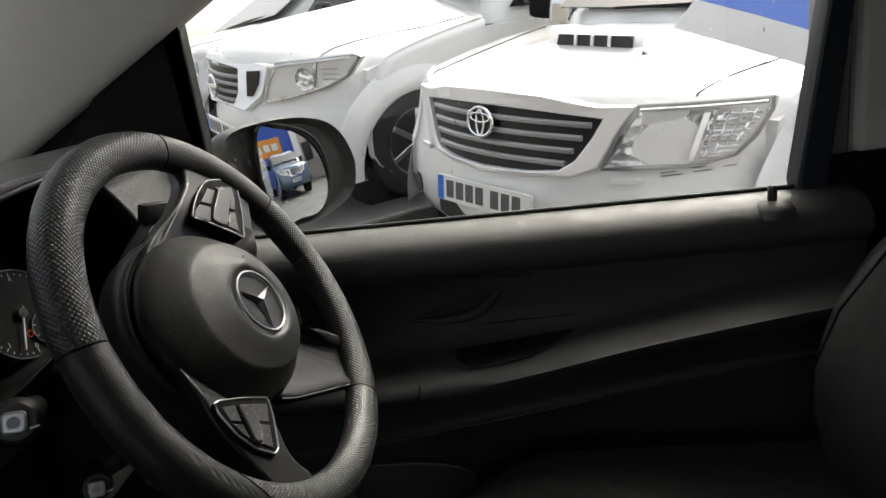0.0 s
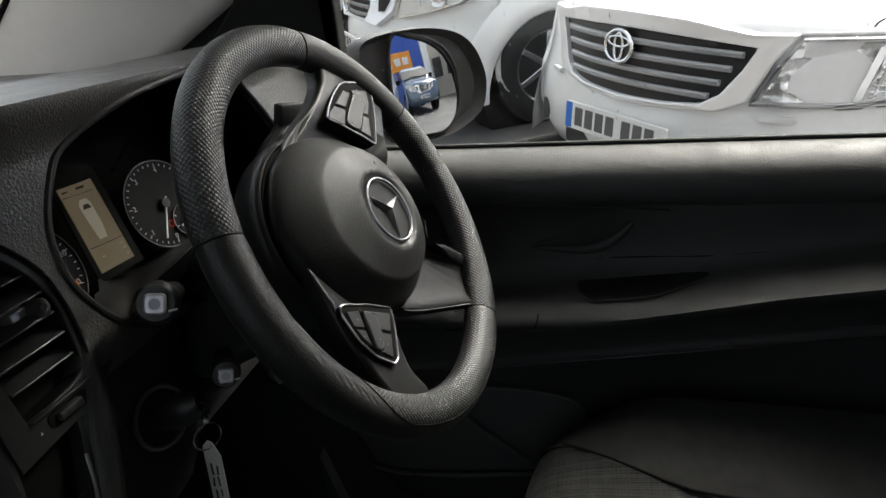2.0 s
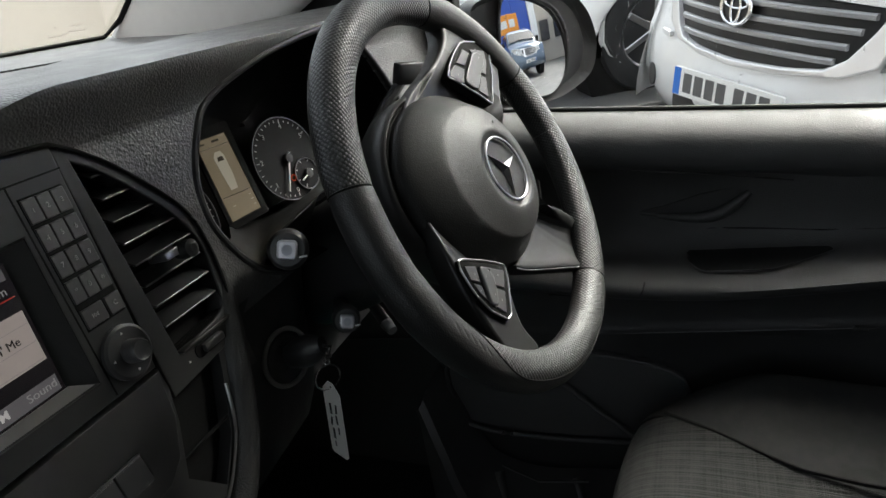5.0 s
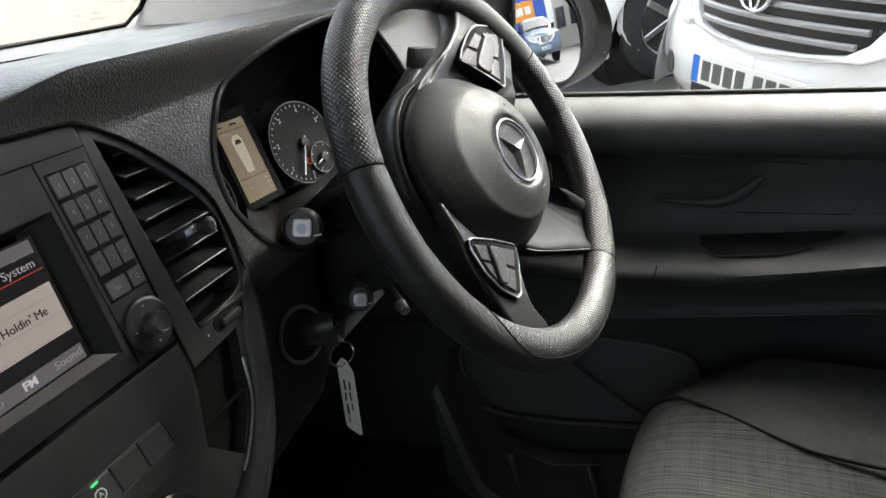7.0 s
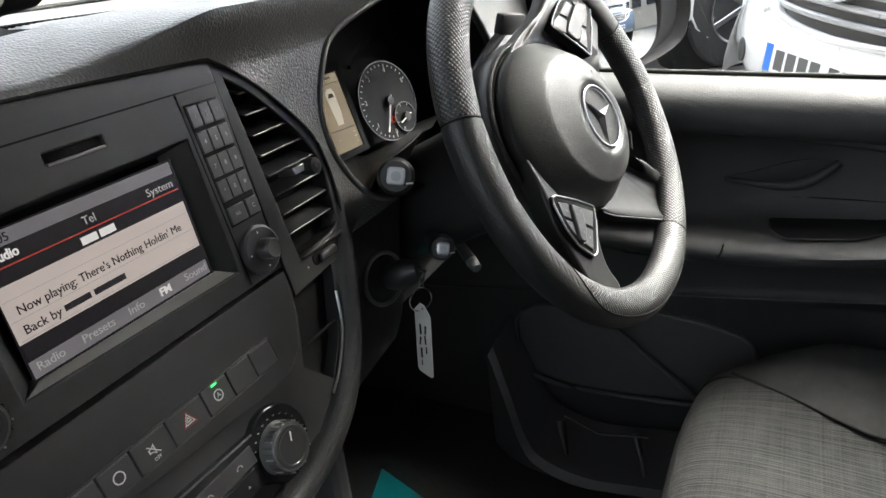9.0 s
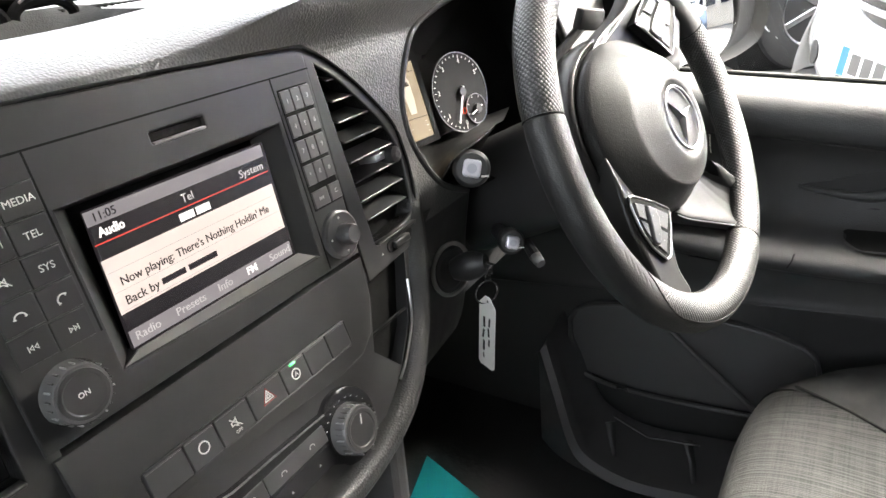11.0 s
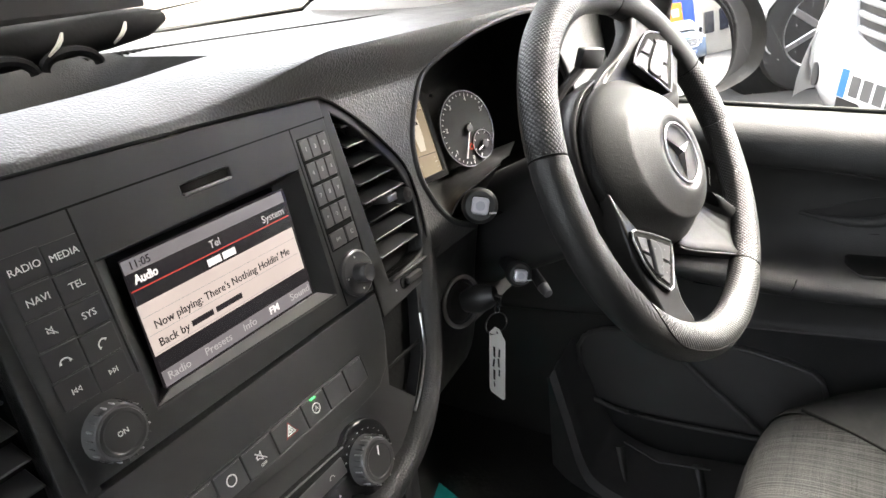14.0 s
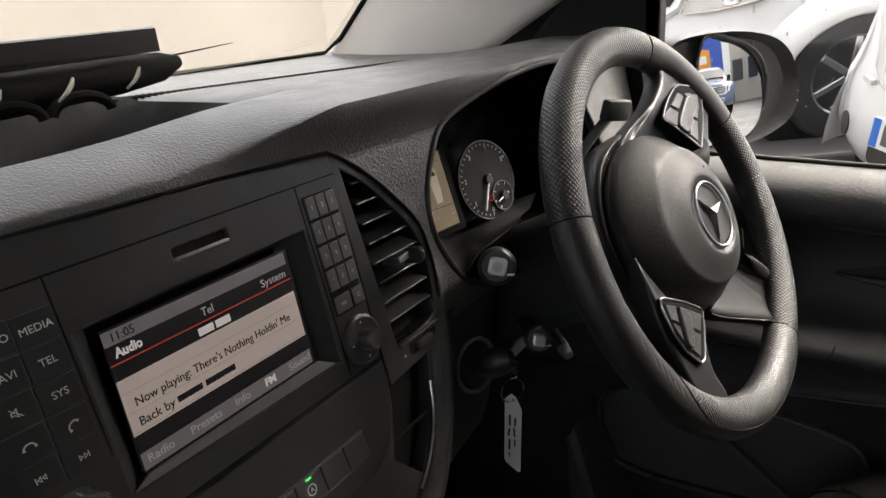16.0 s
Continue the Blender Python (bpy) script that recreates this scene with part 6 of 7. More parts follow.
def strip(x0, x1, za, zb, y0, y1, n=16):
    """A bar across the front, thick and bowed; za and zb give its lower and upper edge by x."""
    rows = []
    for k in range(n + 1):
        x = x0 + (x1 - x0) * k / n
        lo, hi = za(x), zb(x)
        rows.append([(x, y0, lo + 0.004), (x, y0 + 0.004, lo), (x, y1, lo), (x, y1, hi), (x, y0 + 0.006, hi), (x, y0, hi - 0.006)])
    return bowed(bm_sheet(rows, closed=True, cap=True))


def wheel_set(car, x, y, r, dz=0.0):
    s = 1 if x > 0 else -1
    m = pose(x, y, r + dz, 0, 0, 90 * s)
    w = part("wheel", moved(bm_lathe([(r * 0.60, -0.10), (r * 0.62, 0.09), (r * 0.60, 0.10), (r * 0.56, 0.085), (r * 0.54, 0.0), (0.02, 0.0)], 36), m), ALLOY, car, "alloy wheel")
    part("tyre", moved(bm_lathe([(r * 0.62, -0.11), (r * 0.8, -0.125), (r * 0.96, -0.11), (r, -0.08), (r, 0.08), (r * 0.96, 0.11), (r * 0.8, 0.125), (r * 0.62, 0.105), (r * 0.60, 0.09)], 48), m), TYRE, w, "black tyre")
    for k in range(6):
        part("spoke", moved(bm_box(-0.022, 0.022, -0.095, -0.05, 0.03, r * 0.58, 0.008, 1), m @ pose(0, 0, 0, 0, 60 * k, 0)), ALLOY, w)


def pickup(m, style, paint, label, lean=0.0):
    global BOW
    BOW = 0.70 if style == "a" else 0.75
    car = thing("pickup_truck", m, label, "pickup truck", "parked pickups")
    top = 1.04 if style == "a" else 1.09
    # front skin and bonnet
    xs = [-0.90 + 1.80 * k / 36 for k in range(37)]
    prof = [(0.16, 0.36), (0.05, 0.42), (0.005, 0.50), (0.0, 0.60), (0.01, 0.70), (0.035, 0.76), (0.06, 0.86), (0.075, top - 0.04), (0.095, top + 0.0), (0.14, top + 0.035), (0.25, top + 0.07), (0.45, top + 0.105), (0.75, top + 0.145), (1.1, top + 0.185), (1.35, top + 0.215), (1.52, top + 0.24)]
    if style == "a":
        prof = prof[:8] + [(0.095, top), (0.14, top + 0.025), (0.25, top + 0.045), (0.45, top + 0.075), (0.75, top + 0.112), (1.1, top + 0.15), (1.35, top + 0.175), (1.52, top + 0.195)]

    def skin(x, y, z):
        k = max(0, 1 - max(0, y - 0.1) / 1.2)
        crown = (0.05 if style == "b" else 0.022) * abs(x / 0.9) ** 3.2 * smooth(0.7, 1.0, z) + (0.03 if style == "b" else 0.004) * (x / 0.9) ** 2 * smooth(0.9, 1.0, z)
        ridge = 0.012 * smooth(0.50, 0.40, abs(x)) * smooth(0.2, 0.5, y) if style == "b" else 0.008 * smooth(0.55, 0.42, abs(x)) * smooth(0.2, 0.5, y)
        return V((x, y + bow(x) * k, z - crown + ridge))

    rows = [[skin(x, y, z) for y, z in prof] for x in xs]
    # wings: the bonnet skin rolls over into the flanks
    for s, at in ((-1, 0), (1, len(rows))):
        edge = [skin(0.90 * s, y, z) for y, z in prof]
        for dx, dz in (((0.012, 0.02), (0.020, 0.07), (0.022, 0.24)) if s > 0 else ((0.022, 0.24), (0.020, 0.07), (0.012, 0.02))):
            rows.insert(at if s > 0 else (0 if dz == 0.24 else {0.07: 1, 0.02: 2}[dz]), [V((p.x + dx * s, p.y + 0.01 * (dz > 0.1), p.z - dz * smooth(0.80, 0.98, p.z))) for p in edge])
            at += s > 0
    part("bonnet_and_front", bm_sheet(rows), paint, car, smooth=80)
    # flanks with wheel arches
    for s in (1, -1):
        yw, rw = 0.98, 0.46
        belt = top + 0.105
        arch = [(yw + rw * math.cos(a), 0.40 + rw * 1.02 * math.sin(a)) for a in (math.pi * k / 16 for k in range(17))]
        arch2 = [(yw + 3.05 + rw * math.cos(a), 0.40 + rw * 1.02 * math.sin(a)) for a in (math.pi * k / 16 for k in range(17))]
        yf = BOW * 0.81 + 0.015
        pts = [(yf, 0.40), (yf, top - 0.08), (yf + 0.15, top - 0.04), (1.0, top + 0.01), (1.52, top + 0.09), (1.7, belt), (4.9, belt), (4.9, 0.40)] + arch2[:] + arch[:]
        fl = bm_plate([(y, z) for y, z in pts], (), 0.04, 0.0)
        part("flank", moved(fl, Matrix.Translation((0.90 * s, 0, 0)) @ pose(0, 0, 0, 0, 0, 90) @ Matrix.Diagonal((1, s, 1, 1))), paint, car, smooth=30)
        # flared arch lip
        flare = []
        for k in range(25):
            a = math.pi * (k / 24 * 1.06 - 0.03)
            flare.append([(s * (0.905 + d), yw + r * math.cos(a), 0.40 + r * 1.02 * math.sin(a)) for r, d in ((rw - 0.012, 0.0), (rw - 0.010, 0.042), (rw + 0.006, 0.052), (rw + 0.05, 0.050), (rw + 0.10, 0.034), (rw + 0.15, 0.010), (rw + 0.17, -0.004))])
        part("arch_flare", bm_sheet(flare), paint, car, smooth=80)
        part("arch_liner", moved(bm_lathe([(rw, -0.25), (rw, 0.0)], 32), pose(0.88 * s, yw, 0.40, 0, 0, 90 * s)), DARK, car)
        wheel_set(car, 0.80 * s, yw, 0.375, 0.80 * s * math.tan(radians(lean)))
        wheel_set(car, 0.80 * s, yw + 3.05, 0.375, 0.80 * s * math.tan(radians(lean)))
        # bonnet shut line
        part("shut_line", bm_tube([skin(s * (0.66 + 0.16 * smooth(0, 1, k / 12)), 0.12 + 1.3 * k / 12, float(np.interp(0.12 + 1.3 * k / 12, [q[0] for q in prof[7:]], [q[1] for q in prof[7:]]))) + V((0, 0, 0.001)) for k in (j / 5 for j in range(61))], 0.0034, 6), DARK, car)
        # mirror
        dm = part("door_mirror", bm_box(min(s * 0.95, s * 1.15), max(s * 0.95, s * 1.15), 1.85, 1.97, top + 0.13, top + 0.33, 0.04, 3), CHROME if style == "a" else DARK, car, "door mirror")
    # cab
    rows = []
    for z, y0, y1, w in ((top + 0.10, 1.45, 3.35, 0.89), (top + 0.24, 1.52, 3.33, 0.87), (top + 0.50, 1.95, 3.25, 0.80), (top + 0.68, 2.25, 3.15, 0.73), (top + 0.735, 2.45, 3.0, 0.62)):
        ring = []
        for k in range(40):
            a = 2 * math.pi * k / 40
            cx, sy = math.cos(a), math.sin(a)
            ring.append((w * math.copysign(abs(cx) ** 0.35, cx), (y0 + y1) / 2 + (y1 - y0) / 2 * math.copysign(abs(sy) ** 0.35, sy), z))
        rows.append(ring)
    cab = part("cab", bm_sheet(rows, closed=True, cap=True), paint, car, smooth=50)
    wsf = bm_sheet([[(-0.80, 1.535, top + 0.262), (0.80, 1.535, top + 0.262)], [(-0.72, 2.10, top + 0.60), (0.72, 2.10, top + 0.60)]])
    part("windscreen", solid(moved(wsf, pose(0, -0.02, 0.01)), 0.006), GLOSS, car, "dark glossy windscreen", None)
    part("wiper", bm_tube([(-0.4, 1.50, top + 0.272), (0.1, 1.53, top + 0.295), (0.5, 1.56, top + 0.30)], 0.008, 6), DARK, car)
    for s in (1, -1):
        sg = bm_sheet([[(s * 0.885, 1.75, top + 0.20), (s * 0.885, 3.2, top + 0.20)], [(s * 0.79, 2.15, top + 0.56), (s * 0.79, 3.1, top + 0.58)]])
        part("side_window", solid(sg, 0.006), GLOSS, cab, "dark side window", None)
    part("load_bed", bm_box(-0.86, 0.86, 3.35, 4.9, 0.55, top + 0.11, 0.03), paint, car)
    # lamps
    if style == "a":
        lampo = [(0.55, 1.024), (0.71, 1.034), (0.885, 1.048), (0.883, 1.010), (0.853, 0.915), (0.81, 0.847), (0.695, 0.806), (0.458, 0.790), (0.507, 0.935)]
        split = [(0.722, 0.997), (0.740, 0.997), (0.710, 0.822), (0.692, 0.822)]
    else:
        lampo = [(0.53, 1.062), (0.70, 1.082), (0.865, 1.108), (0.885, 1.092), (0.835, 0.985), (0.76, 0.925), (0.62, 0.868), (0.441, 0.820), (0.472, 0.93)]
        split = [(0.705, 1.066), (0.720, 1.066), (0.700, 0.905), (0.685, 0.905)]
    for s in (1, -1):
        def mm(bm):
            return moved(bm, Matrix.Diagonal((s, 1, 1, 1)))
        lo = fine(lampo)
        cx, cz = sum(p[0] for p in lampo) / len(lampo), sum(p[1] for p in lampo) / len(lampo)
        lamp = part("headlight", mm(bowed(moved(bm_plate(lo, (), 0.03, 0.0), pose(0, 0.012, 0)))), BOWLPALE, car, "clear headlight")
        inner = [(cx + (x - cx) * 0.94, cz + (z - cz) * 0.92) for x, z in lo]
        part("reflector", mm(bowed(moved(bm_plate(inner, (), 0.004), pose(0, 0.008, 0)))), BOWLPALE, lamp, "bright reflector")
        part("lamp_rim", mm(bowed(bm_tube([(x, 0.004, z) for x, z in lo], 0.008, 6, closed=True))), LAMPGREY if style == "a" else CHROME, lamp)
        part("lamp_divider", mm(bowed(moved(bm_plate(fine(split), (), 0.008, 0.001), pose(0, -0.001, 0)))), CHROME, lamp)
        for bx, bz, br in (() if style == "a" else ((0.665, 0.965, 0.064),)):
            yb = BOW * bx * bx
            part("bulb_bowl", mm(moved(bm_lathe([(br, 0.0), (br * 1.05, 0.01), (br * 0.9, 0.004), (br * 0.5, -0.01), (br * 0.2, -0.012), (0.002, -0.004)], 28), pose(bx, yb - 0.002, bz, 0, 0, 30))), BOWL if bx < 0.7 else LAMPGREY, lamp)
        if style == "b":
            part("lamp_brow", mm(bowed(bm_tube([(0.50, -0.004, 1.030), (0.60, -0.004, 1.052), (0.70, -0.004, 1.066), (0.85, -0.004, 1.090)], 0.014, 8, flat=0.5))), BRIGHT, lamp, "bright upper strip")
        for k in range(3 if style == "b" else 0):
            zz = 0.96 + 0.03 * k
            xa, xb = (0.74, 0.80)
            part("lamp_rib", mm(bowed(moved(bm_plate(fine([(xa, zz), (xb, zz), (xb, zz + 0.008), (xa, zz + 0.008)]), (), 0.004), pose(0, 0.0, 0)))), LAMPGREY, lamp)
        if style == "a":
            # sculpted main reflector, ribbed indicator and a dark inner edge
            dish = []
            for i in range(13):
                u = i / 12
                dish.append([V((0.475 + (0.215 + 0.010 * v) * u + 0.080 * v, 0.010 + 0.022 * math.sin(math.pi * u) * math.sin(math.pi * v) - 0.012 * math.sin(5 * u + 3 * v), 0.802 + 0.205 * v)) for v in (j / 8 for j in range(9))])
            part("main_reflector", mm(bowed(bm_sheet(dish))), BOWL, lamp, "bright sculpted reflector", 60)
            for i in range(9):
                z = 0.838 + 0.0195 * i
                part("lamp_rib", mm(bowed(bm_tube([(0.722 + 0.003 * i, 0.003, z), (0.77, 0.001, z + 0.001), (0.800 + 0.008 * i, 0.003, z + 0.002)], 0.0045, 6))), BOWL if i % 3 else LAMPGREY, lamp)
            for i in range(4):
                part("lamp_rib", mm(bowed(bm_tube([(0.735 + 0.025 * i, 0.0, 0.838 + 0.02 * i), (0.755 + 0.032 * i, 0.0, 1.01)], 0.004, 6))), BOWL, lamp)
            part("lamp_inner_edge", mm(bowed(bm_tube([(0.548, -0.002, 1.018), (0.510, -0.002, 0.935), (0.465, -0.002, 0.798), (0.695, -0.002, 0.813), (0.80, -0.002, 0.85)], [0.004, 0.010, 0.011, 0.006, 0.004], 6))), BARGREY, lamp)
            part("lamp_brow", mm(bowed(bm_tube([(0.56, -0.004, 1.012), (0.71, -0.004, 1.022), (0.875, -0.004, 1.035)], 0.007, 6))), CHROME, lamp)
        cover = part("lamp_cover", mm(bowed(moved(bm_plate(lo, (), 0.003, 0.0), pose(0, -0.010, 0)))), LENS, lamp, "clear lamp cover", None)
        cover.visible_shadow = False
    if style == "a":
        # grille: chrome surround, dark opening, four grey bars
        half_o = [(0.0, 1.066), (0.25, 1.056), (0.39, 1.030), (0.44, 1.022), (0.548, 1.026), (0.500, 0.935), (0.452, 0.80), (0.37, 0.758), (0.17, 0.742), (0.0, 0.738)]
        half_i = [(0.0, 1.008), (0.25, 0.998), (0.455, 0.978), (0.425, 0.905), (0.375, 0.820), (0.32, 0.780), (0.2, 0.767), (0.0, 0.762)]
        go = fine(half_o + [(-x, z) for x, z in half_o[-2:0:-1]], 0.03)
        gi = fine(half_i + [(-x, z) for x, z in half_i[-2:0:-1]], 0.03)
        g = part("grille", bowed(moved(bm_plate(go, [gi], 0.05, 0.006), pose(0, -0.012, 0))), BRIGHT, car, "chrome grille surround")
        part("grille_opening", strip(-0.452, 0.452, lambda x: float(np.interp(abs(x), (0, 0.2, 0.32, 0.375, 0.425, 0.455), (0.76, 0.765, 0.778, 0.818, 0.905, 0.97))), lambda x: float(np.interp(abs(x), (0, 0.25, 0.455), (1.008, 0.998, 0.978))), 0.012, 0.03), GRILLEBLACK, g)
        for k in range(4):
            z0 = 0.792 + 0.050 * k
            half = 0.335 + 0.027 * k
            part("grille_bar", strip(-half, half, lambda x: z0 + 0.01 * (1 - (x / 0.4) ** 2), lambda x: z0 + 0.021 + 0.01 * (1 - (x / 0.4) ** 2), -0.004, 0.03), BARGREY, g, "grey grille bar")
        part("badge", bm_tube([(x, -0.022, z) for x, z in circle(0, 0.940, 0.064, 32, 0.056)], 0.007, 8, closed=True), CHROME, car, "plain chrome oval badge")
        part("badge_inner", bm_tube([(x, -0.022, z) for x, z in circle(0, 0.938, 0.020, 24, 0.048)], 0.005, 8, closed=True), CHROME, car)
        part("badge_bow", bm_tube([(x, -0.022, z) for x, z in circle(0, 0.957, 0.050, 24, 0.018)], 0.005, 8, closed=True), CHROME, car)
        # bonnet scoop with a divided dark mouth
        sc = part("bonnet_scoop", bm_sheet([[(x, 0.72, 1.165), (x * 0.95, 0.75, 1.222), (x * 0.93, 0.82, 1.240), (x * 0.85, 1.02, 1.240), (x * 0.6, 1.25, 1.215)] for x in [-0.25 + 0.05 * k for k in range(11)]]), paint, car, smooth=60)
        for s in (1, -1):
            part("scoop_side", bm_sheet([[(s * 0.25, 0.72, 1.165), (s * 0.2375, 0.75, 1.222), (s * 0.2325, 0.82, 1.240), (s * 0.2125, 1.02, 1.240), (s * 0.15, 1.25, 1.215)], [(s * 0.31, 0.70, 1.140), (s * 0.31, 0.75, 1.148), (s * 0.30, 0.82, 1.155), (s * 0.28, 1.02, 1.18), (s * 0.2, 1.25, 1.205)]]), paint, sc, smooth=60)
        part("scoop_mouth", bm_plate([(-0.20, 1.174), (0.20, 1.174), (0.19, 1.222), (-0.19, 1.222)], (), 0.03), GRILLEBLACK, sc).matrix_local = pose(0, 0.718, 0)
        for k in range(3):
            part("scoop_divider", bm_box(-0.006 + 0.09 * (k - 1), 0.006 + 0.09 * (k - 1), 0.705, 0.74, 1.174, 1.222, 0.002), paint, sc)
        part("scoop_skirt", bm_sheet([[(-0.29, 0.64, 1.146), (0.29, 0.64, 1.146)], [(-0.25, 0.725, 1.176), (0.25, 0.725, 1.176)]]), paint, sc)
        part("badge_back", bm_plate(circle(0, 0.940, 0.062, 32, 0.054), (), 0.01), GRILLEBLACK, car).matrix_local = pose(0, -0.018, 0)
        # bumper openings and washer cap
        part("lower_grille", bowed(moved(bm_plate(fine(rrect(-0.36, 0.36, 0.48, 0.60, 0.03)), (), 0.02), pose(0, -0.004, 0))), GRILLEBLACK, car)
        for s in (1, -1):
            part("washer_cap", bowed(moved(bm_plate(fine(rrect(s * 0.53 - 0.045, s * 0.53 + 0.045, 0.735, 0.757, 0.006)), (), 0.02, 0.003), pose(0, 0.0, 0))), paint, car)
            part("fog_recess", bowed(moved(bm_plate(fine(circle(s * 0.66, 0.53, 0.06, 20, 0.05)), (), 0.02), pose(0, -0.004, 0))), GRILLEBLACK, car)
        pz = 0.575
    else:
        vo = [(-0.50, 1.045), (0.50, 1.045), (0.44, 0.86), (0.31, 0.755), (-0.31, 0.755), (-0.44, 0.86)]
        vi = [(-0.30, 1.015), (0.30, 1.015), (0.275, 0.87), (0.22, 0.785), (-0.22, 0.785), (-0.275, 0.87)]
        g = part("grille", bowed(moved(bm_plate(fine(vo), [fine(vi)], 0.04, 0.004), pose(0, -0.015, 0))), BRIGHT, car, "chrome vee grille surround")
        part("grille_opening", strip(-0.30, 0.30, lambda x: float(np.interp(abs(x), (0.22, 0.275, 0.30), (0.785, 0.87, 0.99))), lambda x: 1.015, 0.012, 0.02), GRILLEBLACK, g)
        for k in range(4):
            z0 = 0.80 + 0.050 * k
            part("grille_bar", strip(-0.215 - 0.022 * k, 0.215 + 0.022 * k, lambda x: z0, lambda x: z0 + 0.022, 0.0, 0.02), BARGREY, g, "grey grille bar")
        for s in (1, -1):
            part("side_grille", bowed(moved(bm_plate(fine([(s * x, z) for x, z in ((0.365, 1.005), (0.445, 1.012), (0.43, 0.93), (0.385, 0.855), (0.345, 0.85))]), (), 0.01), pose(0, -0.018, 0))), GRILLEBLACK, g)
        part("badge", bm_tube([(x, -0.022, z) for x, z in circle(0, 0.88, 0.068, 32)], 0.009, 8, closed=True), CHROME, car, "plain chrome round badge")
        part("badge_bar", bm_box(-0.085, 0.085, -0.032, -0.015, 0.868, 0.892, 0.004), CHROME, car)
        pz = 0.54
    plate = part("number_plate", bm_plate(rrect(-0.26, 0.26, pz, pz + 0.111, 0.008), (), 0.012, 0.002), PLATEW, car, "white number plate with plain bars")
    plate.matrix_local = pose(0, -0.016, 0)
    part("plate_band", bm_box(-0.258, -0.222, -0.0008, 0.001, pz + 0.003, pz + 0.108), PLATEB, plate, "blue plate band", None)
    for x0 in (-0.205, -0.148, -0.091, -0.034, 0.050, 0.107, 0.164):
        part("plate_bar", bm_box(x0, x0 + 0.044, -0.0008, 0.001, pz + 0.018, pz + 0.093), PLATEINK, plate, "", None)
    return car


NEAR_TRUCK = Matrix.Translation((2.576, -0.408, GROUND_Z - 0.013)) @ pose(0, 0, 0, 0, 0, -136.3) @ pose(0, 0, 0, -1.06, 7.5, 0)
pickup(NEAR_TRUCK, "a", WHITECAR, "white pickup truck with a bonnet scoop and chrome grille surround", 7.5)
# added sheets: pale grey and blue stand for the windscreen's reflection
cover = thing("windscreen_reflection", NEAR_TRUCK, "added pale grey and blue sheets standing for a pickup windscreen's reflection", "windscreen cover")
part("pale_sheet", slab([[(0.125, 1.20, 1.232), (0.52, 1.0, 1.182), (0.903, 0.80, 1.124)], [(0.16, 1.225, 1.295), (0.54, 1.02, 1.242), (0.91, 0.825, 1.181)], [(0.193, 1.25, 1.358), (0.56, 1.05, 1.302), (0.918, 0.85, 1.238)]], (0.003, 0.006, 0.0)), mat("grey_reflection", (0.50, 0.50, 0.51), 0.8, bump=0.3, scale=300), cover, "pale grey reflection sheet")
part("blue_sheet", slab([[(0.193, 1.252, 1.359), (0.56, 1.052, 1.303), (0.918, 0.852, 1.239)], [(0.22, 1.42, 1.55), (0.60, 1.22, 1.50), (0.95, 1.02, 1.44)], [(0.25, 1.60, 1.75), (0.62, 1.40, 1.70), (0.97, 1.20, 1.65)]], (0.003, 0.006, 0.0)), mat("blue_reflection", (0.03, 0.10, 0.40), 0.7, bump=0.6, scale=160, vary=0.35, vscale=240), cover, "blue reflection sheet")
FAR_TRUCK = Matrix.Translation((4.669, 1.308, GROUND_Z + 0.269)) @ pose(0, 0, 0, 0, 0, -144.1) @ pose(0, 0, 0, 0, 10.0, 0) @ Matrix.Scale(1.052, 4)
pickup(FAR_TRUCK, "b", WHITECAR, "white pickup truck with a chrome vee grille", 10.0)
THIRD = Matrix.Translation((7.3, 3.4, GROUND_Z + 0.269)) @ pose(0, 0, 0, 0, 0, -140) @ Matrix.Scale(1.15, 4)
pickup(THIRD, "b", SILVERCAR, "silver pickup truck parked beyond the white ones")
BEHIND = Matrix.Translation((2.2, -8.6, GROUND_Z)) @ pose(0, 0, 0, 0, 0, 172)
pickup(BEHIND, "b", BLUEGREY, "blue-grey pickup truck parked behind the van")

# ---------------------------------------------------------------- yard surroundings
bay = put_mesh("pavement", moved(bm_box(-4.5, 1.35, -0.6, 9, 0, 0.269, 0.02), Matrix.Translation((4.669, 1.308, GROUND_Z)) @ pose(0, 0, 0, 0, 0, -144.1)), ASPHALT)
tagged(bay, "raised tarmac bay under the farther pickups", "raised bay", kind="structure")
yard = put_mesh("road", bm_box(-20, 3.2, 1.6, 8.9, GROUND_Z, GROUND_Z + 0.012), mat("sandy_concrete", (0.17, 0.155, 0.135), 0.75, bump=0.4, scale=30, vary=0.25, vscale=0.6))
tagged(yard, "pale sandy concrete yard ahead of the van", "yard", kind="structure")
BLUE = mat("blue_cladding", (0.03, 0.09, 0.42), 0.5, bump=0.2, scale=6, vary=0.12, vscale=0.8)
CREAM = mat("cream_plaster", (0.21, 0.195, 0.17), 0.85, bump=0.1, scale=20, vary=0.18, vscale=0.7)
shed = thing("yard_building", pose(0, 0, 0), "low yard building with a pale base and blue cladding", "building")
part("base_wall", bm_box(7.5, 8.0, -22, -2.6, GROUND_Z, 1.55, 0.02), mat("pale_base", (0.62, 0.62, 0.63), 0.7, bump=0.3, scale=12, vary=0.08), shed)
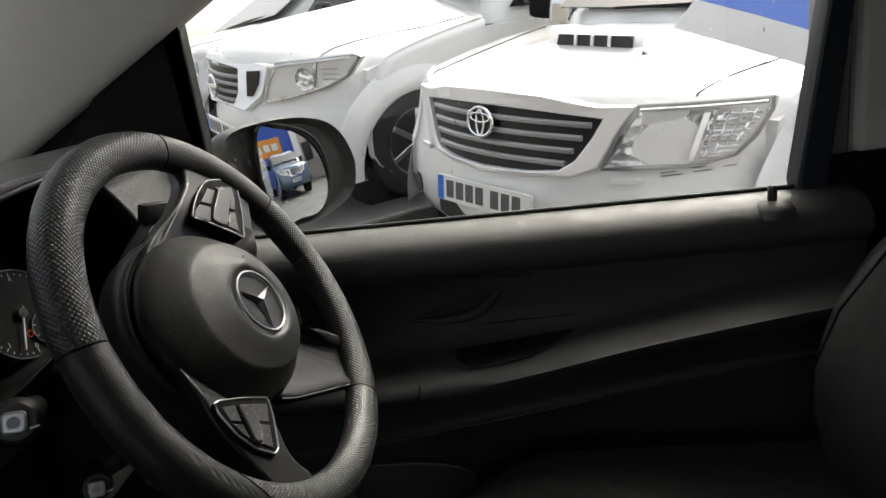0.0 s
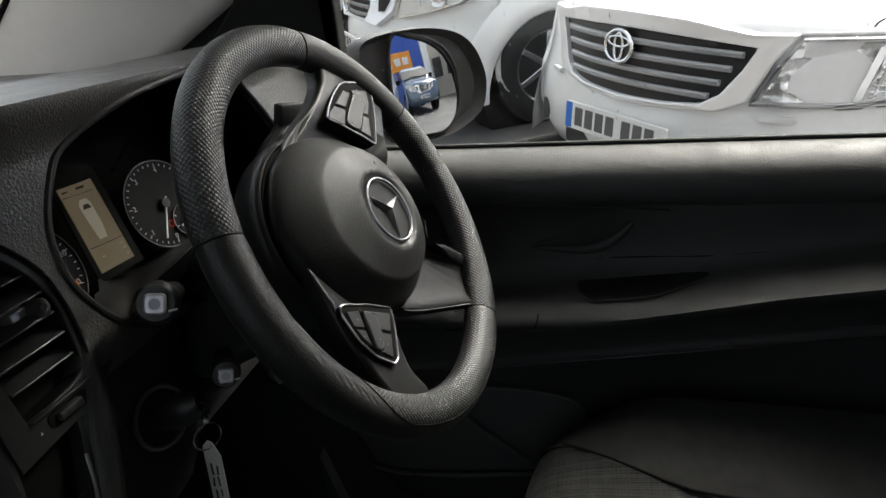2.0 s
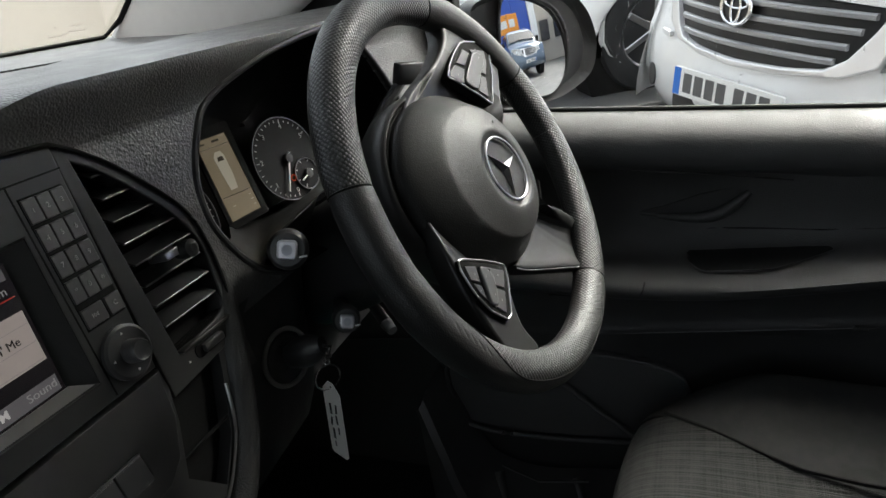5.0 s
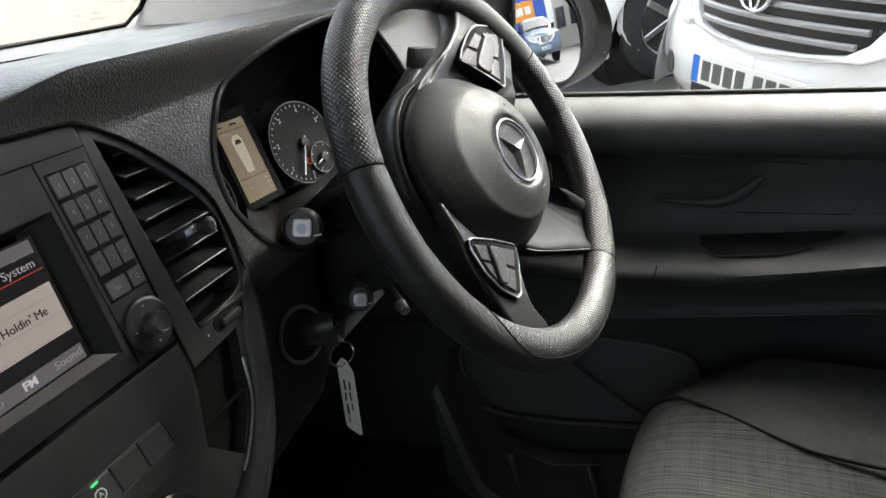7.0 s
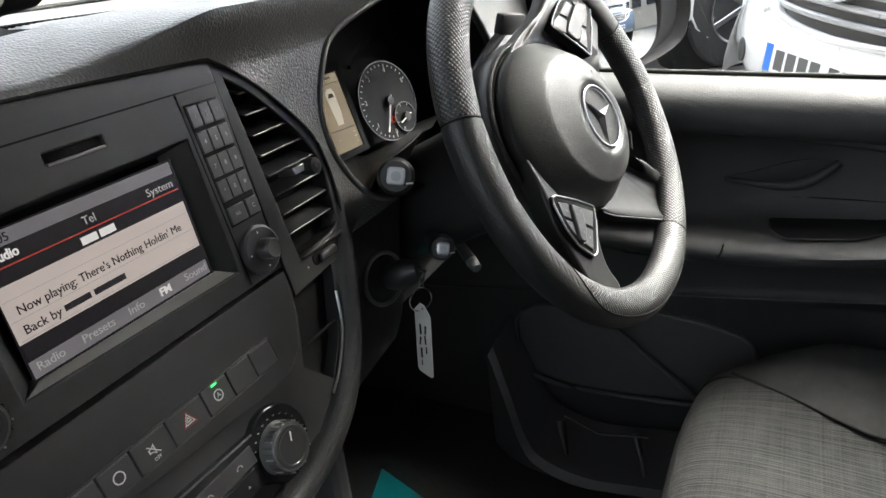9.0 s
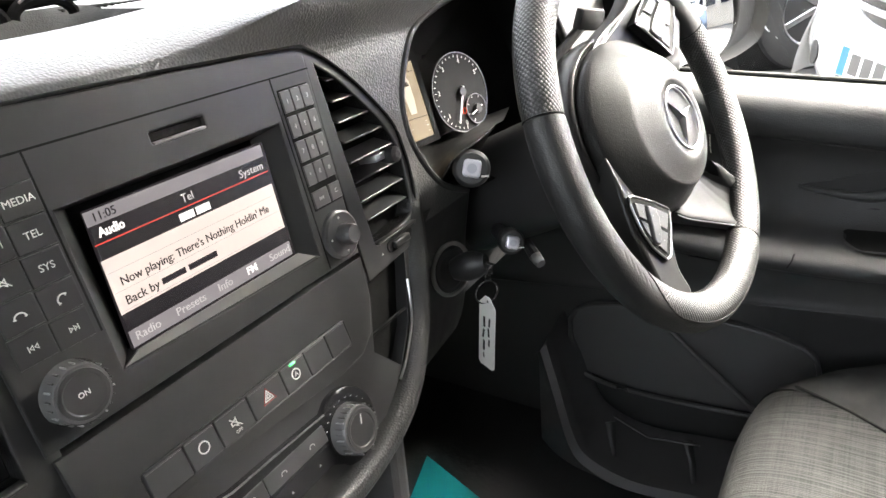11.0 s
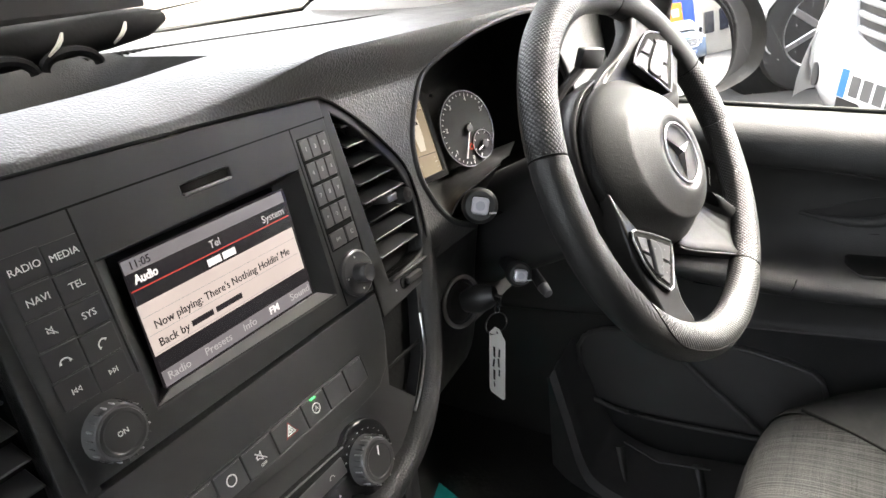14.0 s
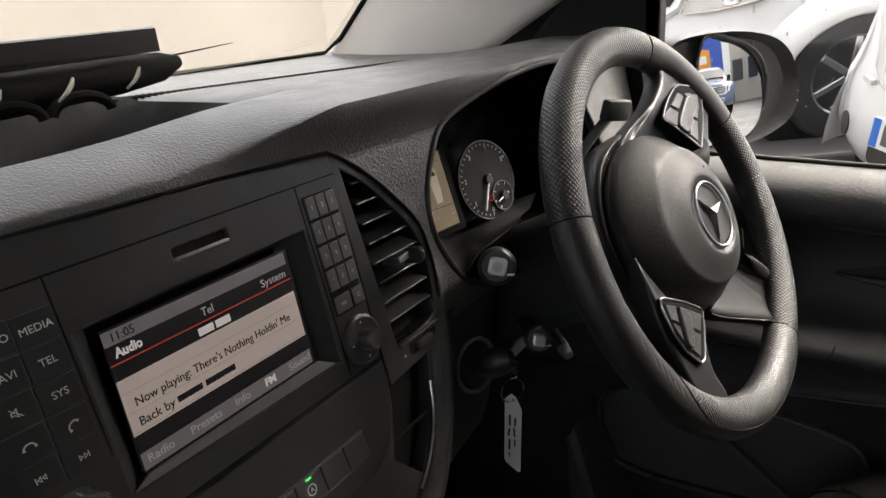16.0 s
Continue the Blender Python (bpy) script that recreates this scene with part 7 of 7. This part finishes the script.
for k in range(16):
    part("cladding_panel", bm_box(7.42, 8.0, -22 + 1.2 * k + 0.01, -22 + 1.2 * (k + 1) - 0.01, 1.56, 4.2, 0.015), BLUE, shed, "blue cladding panel")
back = thing("yard_building", pose(0, 0, 0), "blue yard building with an orange sign board", "building")
for k in range(6):
    part("cladding_panel", bm_box(-4 + 1.2 * k + 0.01, -4 + 1.2 * (k + 1) - 0.01, -14.4, -14, GROUND_Z, 4.4, 0.015), BLUE, back, "blue cladding panel")
part("corner_post", bm_box(3.22, 3.75, -14.5, -13.9, GROUND_Z, 4.4, 0.03), PLATEW, back, "white corner post")
part("side_wall", bm_box(3.75, 9.5, -15.2, -14.8, GROUND_Z, 3.4, 0.03), mat("buff_render", (0.36, 0.33, 0.28), 0.8, bump=0.4, scale=8, vary=0.35, vscale=1.2), back, "buff rendered wall")
for k in range(4):
    part("window", bm_box(4.1 + 1.3 * k, 4.9 + 1.3 * k, -14.82, -14.7, 1.3, 2.4, 0.02), GLOSS, back, "dark window")
part("sign_board", bm_box(-1.2, 2.3, -14.2, -13.9, 2.1, 3.1, 0.03), mat("orange_sign", (0.75, 0.28, 0.03), 0.5, vary=0.08), back, "orange sign board")
for k in range(5):
    part("sign_bar", bm_box(-0.9 + 0.62 * k, -0.45 + 0.62 * k, -13.905, -13.88, 2.4, 2.8, 0.01), PRINT, back, "pale sign bar")
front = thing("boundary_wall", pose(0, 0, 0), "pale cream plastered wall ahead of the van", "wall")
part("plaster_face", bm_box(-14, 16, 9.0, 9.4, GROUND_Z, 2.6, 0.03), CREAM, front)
part("coping", bm_box(-14.1, 16.1, 8.93, 9.47, 2.6, 2.72, 0.02), PALE, front)
bonnet = put_mesh("van_bonnet", slab([[(x, y, 1.20 - 0.35 * (y - 0.68) - 0.06 * (x / 0.8) ** 4) for x in [-0.8 + 0.1 * k for k in range(17)]] for y in (0.68, 0.85, 1.05, 1.25, 1.4)], (0, 0, -0.01)), mat("silver_van_bonnet", (0.40, 0.41, 0.43), 0.35, coat=1.0, vary=0.05), smooth=60)
tagged(bonnet, "silver grey van bonnet beyond the windscreen", "bonnet", kind="structure")
